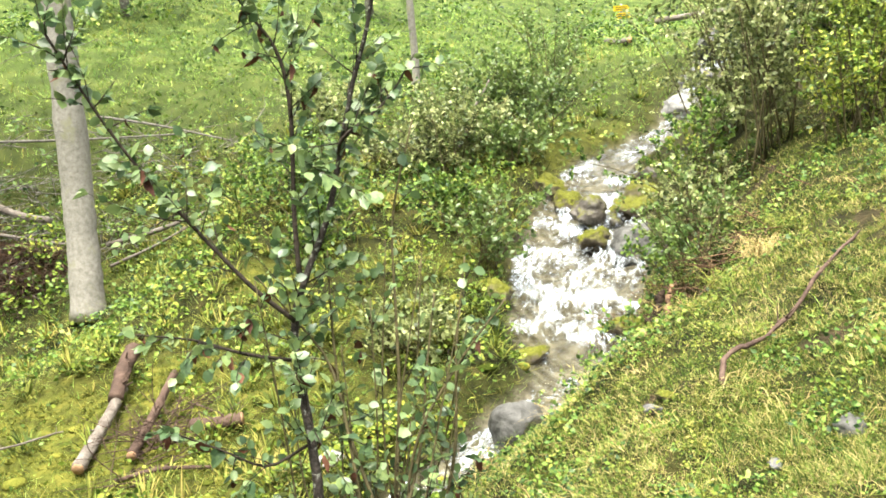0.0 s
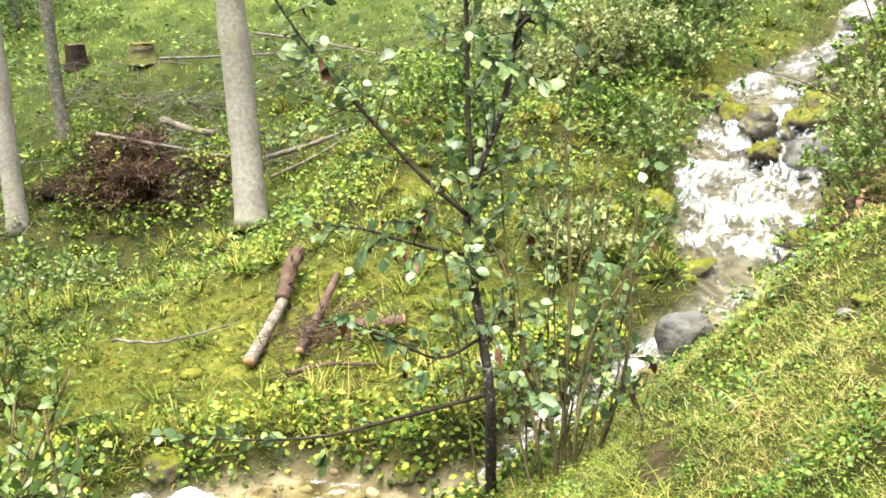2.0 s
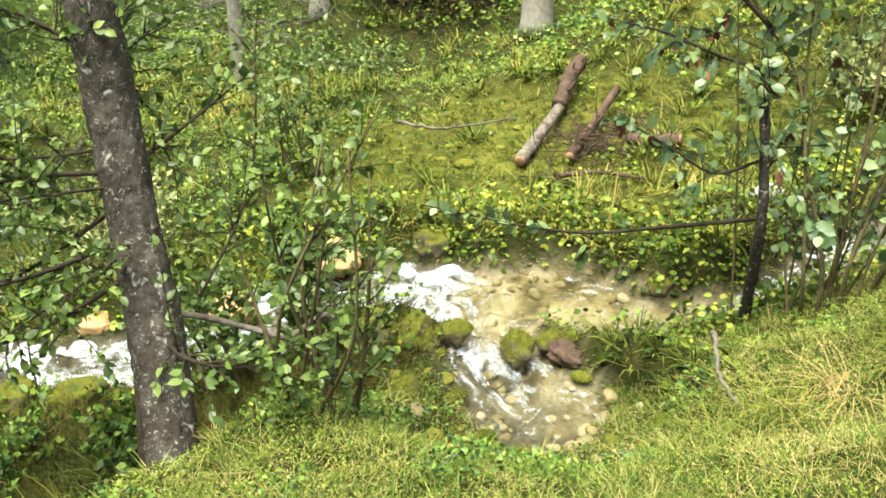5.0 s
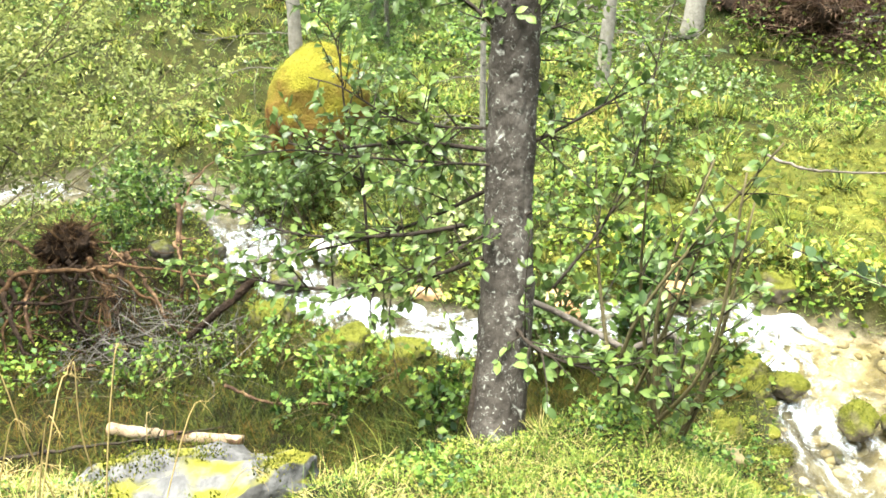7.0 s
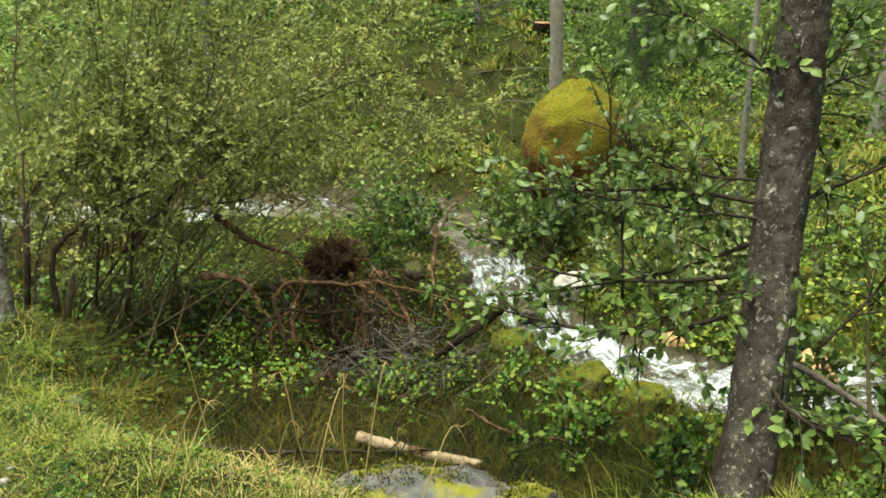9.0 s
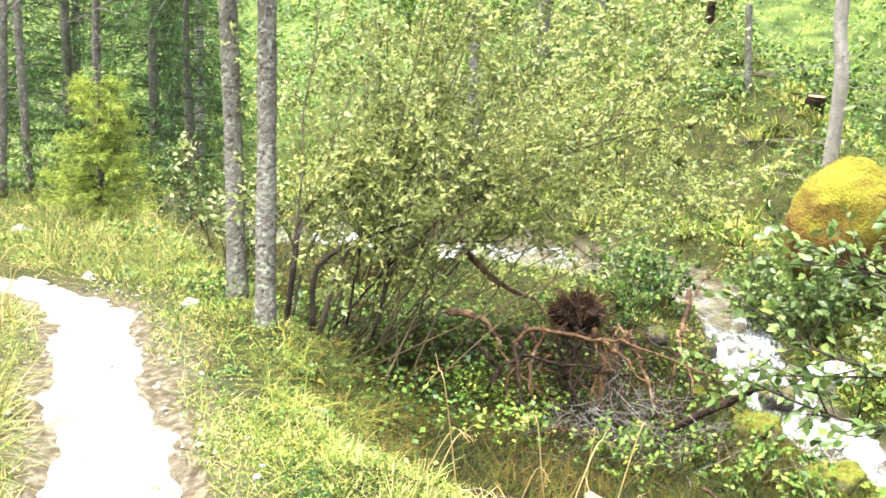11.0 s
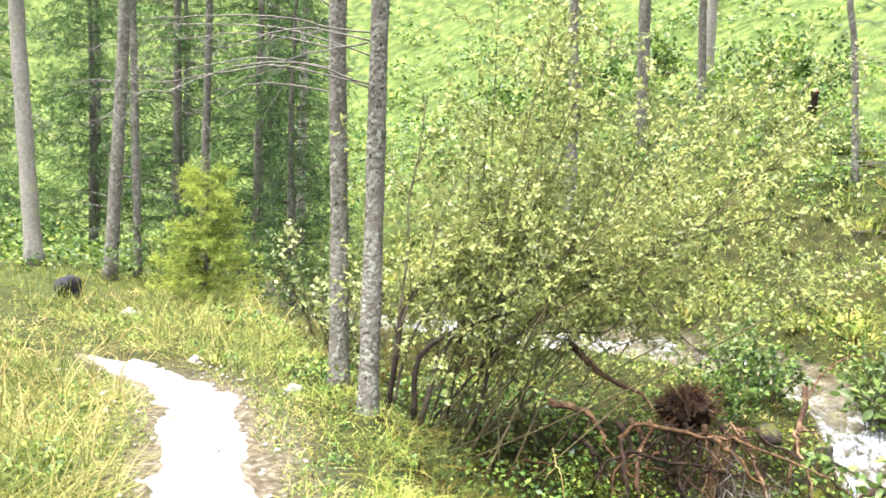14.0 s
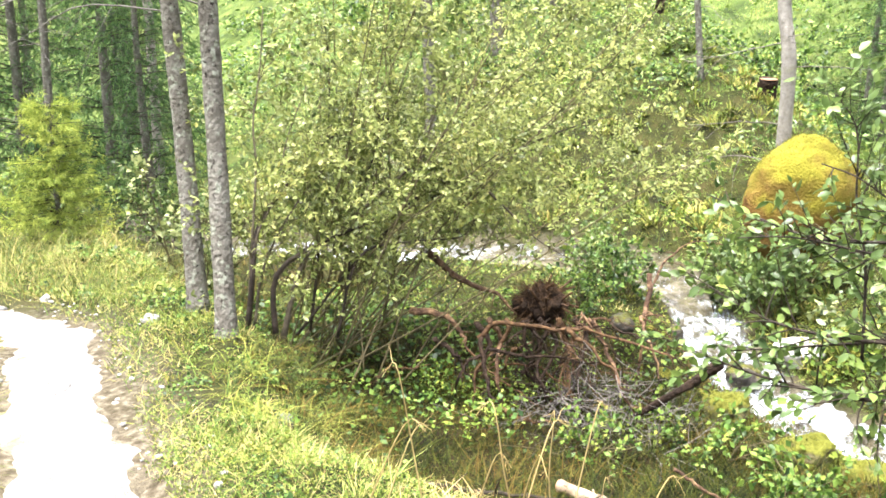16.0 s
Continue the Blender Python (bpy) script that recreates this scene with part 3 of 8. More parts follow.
def rock_mesh(name, size, mat, sub=3, seed=0, lump=0.25, chip=0.0, taper=0.0):
    """A stone: a ball pushed into lumps, with flat chips taken off."""
    v, f = ICO[sub]
    v = v.copy()
    rng = np.random.default_rng(seed)
    for _ in range(int(chip)):
        d = unit(rng.normal(size=3))
        h = rng.uniform(0.55, 0.85)
        over = np.clip(v @ d - h, 0, None)
        v = v - over[:, None] * d * 0.9
    o = rng.uniform(-50, 50, 3)
    n = np.array([noise.fractal(Vector(p * 1.3 + o), 0.9, 2.1, 4) for p in v])
    n2 = np.array([noise.ridged_multi_fractal(Vector(p * 2.6 + o), 0.9, 2.2, 3, 0.9, 1.5) for p in v])
    v = v * (1 + lump * n + 0.1 * lump / 0.3 * (n2 - n2.mean()))[:, None]
    v[:, :2] *= (1 - taper * np.clip(-v[:, 2] - 0.1, 0, 1))[:, None]
    return mesh_from(name, v * np.array(size), [f], mat)


# ---- the ground: one sheet, fine round the camera and the brook, wide to the horizon ----
def ground_material():
    m = material("mossy_ground", [(0.25, (0.008, 0.008, 0.004)), (0.4, (0.02, 0.022, 0.007)), (0.52, (0.04, 0.045, 0.01)), (0.64, (0.06, 0.055, 0.016)), (0.8, (0.045, 0.03, 0.015))],
                 5.5, 0.95, 1.0, 45, detail=9, spec=0.1)
    t = m.node_tree
    n, l = t.nodes, t.links
    surf = n["Principled BSDF"]
    base = surf.inputs["Base Color"].links[0].from_socket
    co = n.new("ShaderNodeTexCoord")

    def blend(attr, stops, scale, old):
        a = n.new("ShaderNodeAttribute")
        a.attribute_name = attr
        nz = n.new("ShaderNodeTexNoise")
        nz.inputs["Scale"].default_value = scale
        nz.inputs["Detail"].default_value = 7
        l.new(co.outputs["Object"], nz.inputs["Vector"])
        rp = n.new("ShaderNodeValToRGB")
        e = rp.color_ramp.elements
        stops = [(p, tuple(k * TONE for k in c)) for p, c in stops]
        e[0].position, e[0].color = stops[0][0], (*stops[0][1], 1)
        e[1].position, e[1].color = stops[-1][0], (*stops[-1][1], 1)
        for p, c in stops[1:-1]:
            e.new(p).color = (*c, 1)
        l.new(nz.outputs[0], rp.inputs[0])
        mx = n.new("ShaderNodeMix")
        mx.data_type = "RGBA"
        l.new(a.outputs["Fac"], mx.inputs[0])
        l.new(old, mx.inputs[6])
        l.new(rp.outputs[0], mx.inputs[7])
        return mx.outputs[2]

    # brown litter of the hollow, darkened so its colour carries the shade there
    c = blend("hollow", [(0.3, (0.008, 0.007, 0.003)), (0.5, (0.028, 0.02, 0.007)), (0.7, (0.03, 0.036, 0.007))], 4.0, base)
    c = blend("soil", [(0.3, (0.02, 0.014, 0.009)), (0.5, (0.06, 0.042, 0.025)), (0.7, (0.12, 0.085, 0.05))], 14.0, c)
    c = blend("bed", [(0.3, (0.05, 0.045, 0.032)), (0.5, (0.13, 0.115, 0.08)), (0.7, (0.26, 0.235, 0.18))], 9.0, c)
    c = blend("pool", [(0.3, (0.1, 0.08, 0.04)), (0.45, (0.27, 0.22, 0.115)), (0.65, (0.48, 0.42, 0.27))], 7.0, c)
    c = blend("trod", [(0.3, (0.05, 0.042, 0.025)), (0.5, (0.12, 0.1, 0.065)), (0.7, (0.26, 0.24, 0.18))], 30.0, c)
    c = blend("moss", [(0.3, (0.05, 0.055, 0.01)), (0.5, (0.12, 0.135, 0.022)), (0.7, (0.23, 0.22, 0.04))], 12.0, c)
    c = blend("meadow", [(0.3, (0.035, 0.058, 0.015)), (0.5, (0.085, 0.13, 0.03)), (0.7, (0.17, 0.21, 0.055))], 2.5, c)
    l.new(c, surf.inputs["Base Color"])
    return m


def bare_soil(x, y):
    """Torn spots of bare earth in the turf of the upper bank."""
    return np.clip((vnoise(x * 3.6, y * 3.6, 77) + 0.5 * vnoise(x * 11, y * 11, 78) - 1.1) * 9, 0, 1) * np.clip((x + 0.6) / 0.5, 0, 1)


def mossy(x, y):
    """Where yellow moss covers the far bank round the logs, and in scattered patches beyond."""
    core = np.clip(1.25 - np.hypot((x + 2.9) / 1.9, (y - 5.7) / 1.25), 0, 1)
    spots = np.clip((vnoise(x * 1.3, y * 1.3, 91) + 0.35 * vnoise(x * 4, y * 4, 92) - 0.72) * 4, 0, 1)
    return np.clip(core * (0.55 + 0.9 * vnoise(x * 2.2, y * 2.2, 93)) + 0.8 * spots * np.clip((x + 5.5) / 1.5, 0, 1), 0, 1)


def spread(centre, fine, reach, n):
    """Coordinates that are dense at the centre and run out to a reach on both sides."""
    u = np.linspace(-1, 1, n)
    lo, hi = 0.5, 14.0
    for _ in range(60):
        k = (lo + hi) / 2
        a = fine * (n - 1) / 2 / k
        if a * np.sinh(k) < reach:
            lo = k
        else:
            hi = k
    return centre + a * np.sinh(k * u)


GX, GY = spread(-2.4, 0.055, 600, 330), spread(3.0, 0.055, 600, 330)
gx, gy = np.meshgrid(GX, GY)
gh = height(gx, gy)
far_off = np.hypot(gx + 2, gy - 3)
gh = np.where(far_off > 45, np.minimum(gh, 22 + 0.02 * far_off) + 0.0, gh)
ge, glev, ghw, gwhite, gside = brook(gx.ravel(), gy.ravel())
# mask of the hollow, where the ground is coloured darker for shade
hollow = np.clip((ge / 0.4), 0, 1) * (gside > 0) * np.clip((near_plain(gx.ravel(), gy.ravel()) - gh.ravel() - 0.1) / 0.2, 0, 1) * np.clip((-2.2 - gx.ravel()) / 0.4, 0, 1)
idx = np.arange(len(GX) * len(GY)).reshape(len(GY), len(GX))
quads = np.stack([idx[:-1, :-1], idx[:-1, 1:], idx[1:, 1:], idx[1:, :-1]], -1).reshape(-1, 4)
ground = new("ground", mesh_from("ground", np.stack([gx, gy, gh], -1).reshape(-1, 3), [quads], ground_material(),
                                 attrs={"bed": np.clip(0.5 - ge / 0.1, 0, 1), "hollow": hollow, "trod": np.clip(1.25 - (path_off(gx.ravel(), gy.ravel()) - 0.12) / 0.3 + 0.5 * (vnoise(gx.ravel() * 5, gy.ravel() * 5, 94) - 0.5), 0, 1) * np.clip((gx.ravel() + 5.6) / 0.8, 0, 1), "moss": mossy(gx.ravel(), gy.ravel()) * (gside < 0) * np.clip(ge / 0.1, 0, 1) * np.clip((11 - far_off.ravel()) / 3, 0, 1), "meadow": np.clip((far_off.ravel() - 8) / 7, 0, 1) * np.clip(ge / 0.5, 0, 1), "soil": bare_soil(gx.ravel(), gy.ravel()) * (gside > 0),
                                        # mottled lower pool: bed also darkened to put the water's reflections into
                                        # colour
                                        "pool": np.clip(0.5 - ge / 0.1, 0, 1) * np.clip(1.6 - np.hypot(gx.ravel() + 1.8, gy.ravel() - 3.6), 0, 1) * np.clip((gy.ravel() - 3.0) / 0.7 + 0.9 * (vnoise(gx.ravel() * 6, gy.ravel() * 6, 81) - 0.5), 0.1, 1) * np.clip((gx.ravel() + 2.75) / 0.3, 0.1, 1) * np.clip(np.hypot((gx.ravel() + 2.12) / 0.26, (gy.ravel() - 3.2) / 0.3) - 0.4, 0.1, 1)}))
tagged(ground, "mossy grassed hillside with a stony brook bed", "ground", kind="structure")


# ---- water ----
def water_material():
    m = bpy.data.materials.new("brook_water")
    m.use_nodes = True
    t = m.node_tree
    n, l = t.nodes, t.links
    n.remove(n["Principled BSDF"])
    co = n.new("ShaderNodeTexCoord")
    nb = n.new("ShaderNodeTexNoise")
    nb.inputs["Scale"].default_value = 9
    nb.inputs["Detail"].default_value = 4
    nb.inputs["Distortion"].default_value = 0.8
    l.new(co.outputs["Object"], nb.inputs["Vector"])
    bp = n.new("ShaderNodeBump")
    bp.inputs["Strength"].default_value = 0.6
    bp.inputs["Distance"].default_value = 0.03
    l.new(nb.outputs[0], bp.inputs["Height"])
    clear = n.new("ShaderNodeBsdfTransparent")
    clear.inputs[0].default_value = (0.93, 0.94, 0.87, 1)
    gloss = n.new("ShaderNodeBsdfGlossy")
    gloss.inputs["Roughness"].default_value = 0.08
    l.new(bp.outputs[0], gloss.inputs["Normal"])
    fr = n.new("ShaderNodeFresnel")
    fr.inputs[0].default_value = 1.33
    l.new(bp.outputs[0], fr.inputs["Normal"])
    mx = n.new("ShaderNodeMixShader")
    l.new(fr.outputs[0], mx.inputs[0])
    l.new(clear.outputs[0], mx.inputs[1])
    l.new(gloss.outputs[0], mx.inputs[2])
    foam = n.new("ShaderNodeBsdfPrincipled")
    foam.inputs["Base Color"].default_value = (0.58, 0.655, 0.72, 1)
    foam.inputs["Roughness"].default_value = 0.6
    l.new(bp.outputs[0], foam.inputs["Normal"])
    a = n.new("ShaderNodeAttribute")
    a.attribute_name = "foam"
    nf = n.new("ShaderNodeTexNoise")
    nf.inputs["Scale"].default_value = 1.5
    nf.inputs["Detail"].default_value = 8
    nf.inputs["Roughness"].default_value = 0.7
    nf.inputs["Distortion"].default_value = 1.8
    al = n.new("ShaderNodeAttribute")
    al.attribute_name = "along"
    ac = n.new("ShaderNodeAttribute")
    ac.attribute_name = "across"
    cb = n.new("ShaderNodeCombineXYZ")
    l.new(al.outputs["Fac"], cb.inputs[0])
    l.new(ac.outputs["Fac"], cb.inputs[1])
    l.new(cb.outputs[0], nf.inputs["Vector"])
    ad = n.new("ShaderNodeMath")
    ad.operation = "MULTIPLY_ADD"
    ad.inputs[1].default_value = 2.2
    l.new(nf.outputs[0], ad.inputs[0])
    l.new(a.outputs["Fac"], ad.inputs[2])
    mr = n.new("ShaderNodeMapRange")
    mr.inputs["From Min"].default_value, mr.inputs["From Max"].default_value = 1.42, 2.25
    l.new(ad.outputs[0], mr.inputs["Value"])
    m2 = n.new("ShaderNodeMixShader")
    l.new(mr.outputs[0], m2.inputs[0])
    l.new(mx.outputs[0], m2.inputs[1])
    l.new(foam.outputs[0], m2.inputs[2])
    l.new(m2.outputs[0], n["Material Output"].inputs[0])
    return m


wx, wy = np.meshgrid(np.arange(-10.5, 3.6, 0.035), np.arange(-1.5, 16.5, 0.035))
keep = np.zeros(wx.shape, bool)
for px, py, pw in zip(_k[:, 0], _k[:, 1], _k[:, 3]):
    ix, iy = int((px + 10.5) / 0.035), int((py + 1.5) / 0.035)
    r = int((pw + 0.5) / 0.035)
    if -r < ix < wx.shape[1] + r and -r < iy < wx.shape[0] + r:
        keep[max(0, iy - r):max(0, iy + r), max(0, ix - r):max(0, ix + r)] = True
kk = np.nonzero(keep.ravel())[0]
we, wl, whw, ww, wside = brook(wx.ravel()[kk], wy.ravel()[kk])
ok = we < 0.12
kk, we, wl, ww = kk[ok], we[ok], wl[ok], ww[ok]
fx, fy = wx.ravel()[kk], wy.ravel()[kk]
near_i = np.concatenate([np.argmin((fx[a:a + 5000, None] - _k[None, :, 0])**2 + (fy[a:a + 5000, None] - _k[None, :, 1])**2, 1) for a in range(0, len(fx), 5000)])
along = _s[near_i] + (fx - _k[near_i, 0]) * _tan[near_i, 0] + (fy - _k[near_i, 1]) * _tan[near_i, 1]
across = (fy - _k[near_i, 1]) * _tan[near_i, 0] - (fx - _k[near_i, 0]) * _tan[near_i, 1]
tumble = fbm(fx * 4.5, fy * 4.5, 31, 4)
wz = wl - 0.015 + ww * (0.022 * np.sin(along * 6 + 3 * tumble * 8 + across * 3) + 0.055 * tumble + 0.012 * fbm(fx * 14, fy * 14, 37, 2)) + 0.012 * fbm(fx * 7, fy * 7, 41, 2)
remap = np.full(wx.size, -1)
remap[kk] = np.arange(len(kk))
wi = np.arange(wx.size).reshape(wx.shape)
wq = np.stack([wi[:-1, :-1], wi[:-1, 1:], wi[1:, 1:], wi[1:, :-1]], -1).reshape(-1, 4)
wq = remap[wq]
wq = wq[(wq >= 0).all(1)]
water = new("water", mesh_from("water", np.stack([fx, fy, wz], -1), [wq], water_material(), attrs={"foam": ww * 0.53 + tumble * 0.95, "along": along * 3.4, "across": across * 8}))
tagged(water, "clear shallow brook water breaking into white foam", "water", kind="structure")

# ---- the footpath: pale trodden gravel ----
M_GRAVEL = material("pale_gravel", [(0.25, (0.24, 0.22, 0.19)), (0.5, (0.44, 0.42, 0.38)), (0.75, (0.62, 0.61, 0.58))], 24, 0.85, 1.0, 110, detail=9)
overlay(M_GRAVEL, ((0.2, 0.17, 0.12), (0.32, 0.3, 0.2)), 4.5, 0.58, 0.68)
NP = 1000
pl = smooth_line(PATHWAY, NP)
pt = unit(np.gradient(pl, axis=0))
pn = np.stack([-pt[:, 1], pt[:, 0]], -1)
cross = np.linspace(-1, 1, 17)


def strip(name, half, lift, mat, seed, last):
    """A band along the footpath with ragged sides."""
    k = np.arange(NP)
    body = []
    for s_ in (0, 1):
        w = half + 0.09 * (vnoise(k * 0.075, 0 * k + s_ * 9, seed) - 0.4) + 0.03 * (vnoise(k * 0.22, 0 * k + s_ * 5, seed + 2) - 0.5) + 0.012 * (vnoise(k * 0.7, 0 * k + s_ * 3, seed + 4) - 0.5)
        body.append(w * np.interp(k, [0, NP * 0.63, NP * 0.7, last], [1, 1, 0.75, 0.15]))
    w = np.where(cross[None] < 0, body[0][:, None], body[1][:, None])
    v = pl[:, None] + pn[:, None] * (cross[None, :] * w)[..., None]
    z = height(v[..., 0], v[..., 1]) + lift - 0.045 * np.abs(cross)[None] ** 6 + 0.012 * fbm(v[..., 0] * 12, v[..., 1] * 12, 8, 2)
    i = np.arange(NP * 17).reshape(NP, 17)[:last + 1]
    q = np.stack([i[:-1, :-1], i[:-1, 1:], i[1:, 1:], i[1:, :-1]], -1).reshape(-1, 4)
    return new(name, mesh_from(name, np.concatenate([v, z[..., None]], -1).reshape(-1, 3), [q], mat))


M_VERGE = material("trodden_verge", [(0.25, (0.05, 0.04, 0.025)), (0.5, (0.15, 0.13, 0.085)), (0.75, (0.32, 0.29, 0.22))], 18, 0.9, 1.0, 90, detail=9)
path = strip("path", 0.19, 0.022, M_GRAVEL, 4, 745)
tagged(strip("path_verge", 0.225, 0.008, M_VERGE, 14, 765), "trodden brown edge of the gravel footpath", "path", kind="structure")
tagged(path, "narrow pale gravel footpath through grass", "path", kind="structure")


# ---- trees and shrubs ----
def woody(name, lines, mat, parent, sides=6, rough=0.04, seed=1, label=""):
    v, f = tubes(lines, sides, rough, seed=seed)
    return part(name, mesh_from(name, v, f, mat), parent, label)


def trunk_line(pts, r0, r1, n=40, flare=0.0, seed=0):
    """A trunk with a flared foot and slightly uneven girth."""
    rng = np.random.default_rng(seed)
    p = smooth_line(pts, n)
    h = p[:, 2] - p[0, 2]
    u = np.clip(h / h.max(), 0, 1)
    r = r0 + (r1 - r0) * u + flare * r0 * np.exp(-np.clip(h, 0, None) / 0.13)
    r *= 1 + 0.03 * np.sin(h * 9 + seed) + 0.02 * rng.normal(size=n)
    return p, r


def with_leaves(leaf_meshes, pos, head, length, parent, rng, droop=0.35, limit=300, keep_near=None):
    """Single leaves as parts on shared meshes; any past the limit join into one crown."""
    order = np.arange(len(pos))
    if keep_near is not None:
        order = np.argsort(np.linalg.norm(pos - np.array(keep_near), axis=1))
    one, rest = order[:limit], order[limit:]
    for i in one:
        y = unit(head[i] + rng.normal(size=3) * 0.4 + np.array([0, 0, -droop]))
        up = unit(np.array([0.05, -0.3, 0.75]) + rng.normal(size=3) * 0.65)
        x = unit(np.cross(y, up))
        z = np.cross(x, y)
        s = length * rng.uniform(0.6, 1.25)
        ob = new("leaf", leaf_meshes[int(rng.integers(len(leaf_meshes)))])
        m = Matrix(((x[0], y[0], z[0], pos[i][0]), (x[1], y[1], z[1], pos[i][1]), (x[2], y[2], z[2], pos[i][2]), (0, 0, 0, 1)))
        ob.matrix_basis = m @ Matrix.Scale(s, 4)
        ob.parent = parent
    return rest


def leaf_mesh(name, mat, width, curl, seed):
    """One leaf of unit length: a toothed oval, folded on its rib and curled."""
    rng = np.random.default_rng(seed)
    n = 7
    u = np.linspace(0, 1, n)
    half = width * np.sin(np.pi * u**0.8) ** 0.75 * (1 + 0.08 * rng.normal(size=n))
    half[0] = half[-1] = 0.004
    z = -curl * u**2
    mid = np.stack([0 * u, u, z - 0.02], -1)
    left = np.stack([-half, u, z + half * 0.22 + 0.01 * rng.normal(size=n)], -1)
    right = np.stack([half, u, z + half * 0.22 + 0.01 * rng.normal(size=n)], -1)
    v = np.concatenate([left, mid, right])
    i = np.arange(n - 1)
    q = np.concatenate([np.stack([i, i + n, i + n + 1, i + 1], -1), np.stack([i + n, i + 2 * n, i + 2 * n + 1, i + n + 1], -1)])
    return mesh_from(name, v, [q], mat)


HAZEL_LEAVES = [leaf_mesh("leaf", M_HAZELLEAF, w, c, s) for w, c, s in ((0.36, 0.12, 1), (0.4, 0.3, 2), (0.33, -0.05, 3), (0.38, 0.5, 4))]
ALDER_LEAVES = [leaf_mesh("leaf", M_ALDERLEAF, w, c, s) for w, c, s in ((0.25, 0.12, 5), (0.28, 0.3, 6), (0.23, -0.05, 7))]
DEAD_LEAVES = [leaf_mesh("leaf", M_DEADLEAF, w, c, s) for w, c, s in ((0.26, 0.7, 8), (0.3, 0.9, 9))]


def sapling():
    """The many-stemmed young tree before the cascade."""
    rng = np.random.default_rng(11)
    t = thing("young_tree", "slender multi-stemmed young tree with broad leaves", "tree")
    main = limb([(-1.04, 4.03, -0.75), (-0.97, 3.86, -0.25), (-0.95, 3.82, -0.04), (-0.99, 3.92, 0.23), (-1.04, 4.0, 0.51), (-1.04, 4.05, 0.7), (-0.98, 4.11, 0.89),
                 (-0.89, 4.17, 1.1), (-0.82, 4.21, 1.36), (-0.74, 4.24, 1.67), (-0.64, 4.25, 1.97), (-0.52, 4.22, 2.5)], 0.026, 0.007, 60)
    v, f = tubes([main], 10, 0.07, seed=3)
    part("trunk", mesh_from("trunk", v, f, M_SAPBARK), t, "dark mottled stem")
    left = limb([(-1.03, 4.14, 0.83), (-1.04, 4.19, 1.13), (-1.02, 4.22, 1.57), (-1.05, 4.21, 1.83), (-1.16, 4.16, 2.03), (-1.3, 4.12, 2.3)], 0.013, 0.005, 22)
    arm = limb([(-1.03, 4.0, 0.69), (-1.2, 3.94, 0.88), (-1.4, 3.91, 1.14), (-1.59, 3.85, 1.42), (-1.73, 3.79, 1.7), (-1.85, 3.72, 2.0)], 0.011, 0.004, 22)
    low = limb([(-1.03, 3.98, 0.52), (-1.19, 3.77, 0.62), (-1.38, 3.72, 0.7), (-1.62, 3.63, 0.76)], 0.009, 0.003, 14)
    side = limb([(-0.82, 4.2, 1.38), (-0.77, 4.13, 1.46), (-0.59, 4.17, 1.59), (-0.45, 4.18, 1.78)], 0.009, 0.003, 12)
    arc = limb([(-0.98, 3.95, -0.1), (-1.38, 3.73, -0.14), (-1.64, 3.62, -0.17), (-1.91, 3.5, -0.14), (-2.3, 3.32, -0.05)], 0.011, 0.003, 18)
    arc2 = limb([(-0.98, 3.9, 0.18), (-1.15, 3.8, 0.12), (-1.3, 3.72, 0.22), (-1.5, 3.62, 0.36)], 0.008, 0.003, 12)
    stems = [limb([(-0.72, 3.98, -0.65), (-0.71, 3.92, -0.25), (-0.86, 4.07, 0.17), (-0.91, 4.16, 0.51), (-0.92, 4.24, 0.95)], 0.013, 0.004, 18),
             limb([(-0.68, 4.05, -0.65), (-0.68, 4.02, -0.3), (-0.65, 4.23, 0.22), (-0.65, 4.34, 0.61), (-0.64, 4.41, 1.06), (-0.52, 4.45, 1.5)], 0.013, 0.004, 20),
             limb([(-0.62, 3.95, -0.65), (-0.6, 3.84, -0.21), (-0.52, 4.01, 0.15), (-0.5, 4.09, 0.37), (-0.44, 4.16, 0.75)], 0.012, 0.004, 16),
             limb([(-0.78, 3.98, -0.65), (-0.77, 3.85, -0.25), (-0.89, 4.07, 0.38), (-1.03, 4.11, 0.63), (-1.22, 4.1, 0.88)], 0.011, 0.003, 16),
             limb([(-0.6, 4.1, -0.62), (-0.4, 4.05, 0.0), (-0.36, 4.15, 0.5), (-0.3, 4.2, 0.9)], 0.01, 0.003, 16),
             limb([(-0.66, 4.0, -0.62), (-0.55, 3.9, 0.1), (-0.36, 3.95, 0.45), (-0.12, 4.0, 0.75)], 0.009, 0.003, 16)]
    for k in range(15):
        a = np.array([-0.75 + rng.normal(0, 0.16), 4.0 + rng.normal(0, 0.1), -0.68])
        b = a + np.array([rng.normal(0.02, 0.2), rng.normal(0.05, 0.12), rng.uniform(0.9, 1.7)])
        stems.append(limb([a, (a + b) / 2 + rng.normal(size=3) * 0.05, b], 0.007, 0.0025, 16))
    shoots = []
    for ln, c, le in ((main, 40, 0.55), (left, 26, 0.5), (arm, 28, 0.42), (side, 10, 0.34), (low, 10, 0.24), (arc, 8, 0.16), (arc2, 8, 0.2)):
        shoots += sprigs(rng, ln, c, le, 0.0035, 0.15, 0.9, 0.2)
    low_shoots = []
    for ln in stems:
        low_shoots += sprigs(rng, ln, 8, 0.28, 0.0025, 0.2, 0.7, 0.3)
    for nm, ln in (("branch", left), ("branch", arm), ("branch", low), ("branch", side), ("branch", arc), ("branch", arc2)):
        woody(nm, [ln], M_TWIG, t, 7, 0.04)
    for ln in stems:
        woody("stem", [ln], M_BROWNTWIG, t, 6, 0.03)
    tw = woody("twig_growth", shoots + low_shoots, M_TWIG, t, 4, 0)
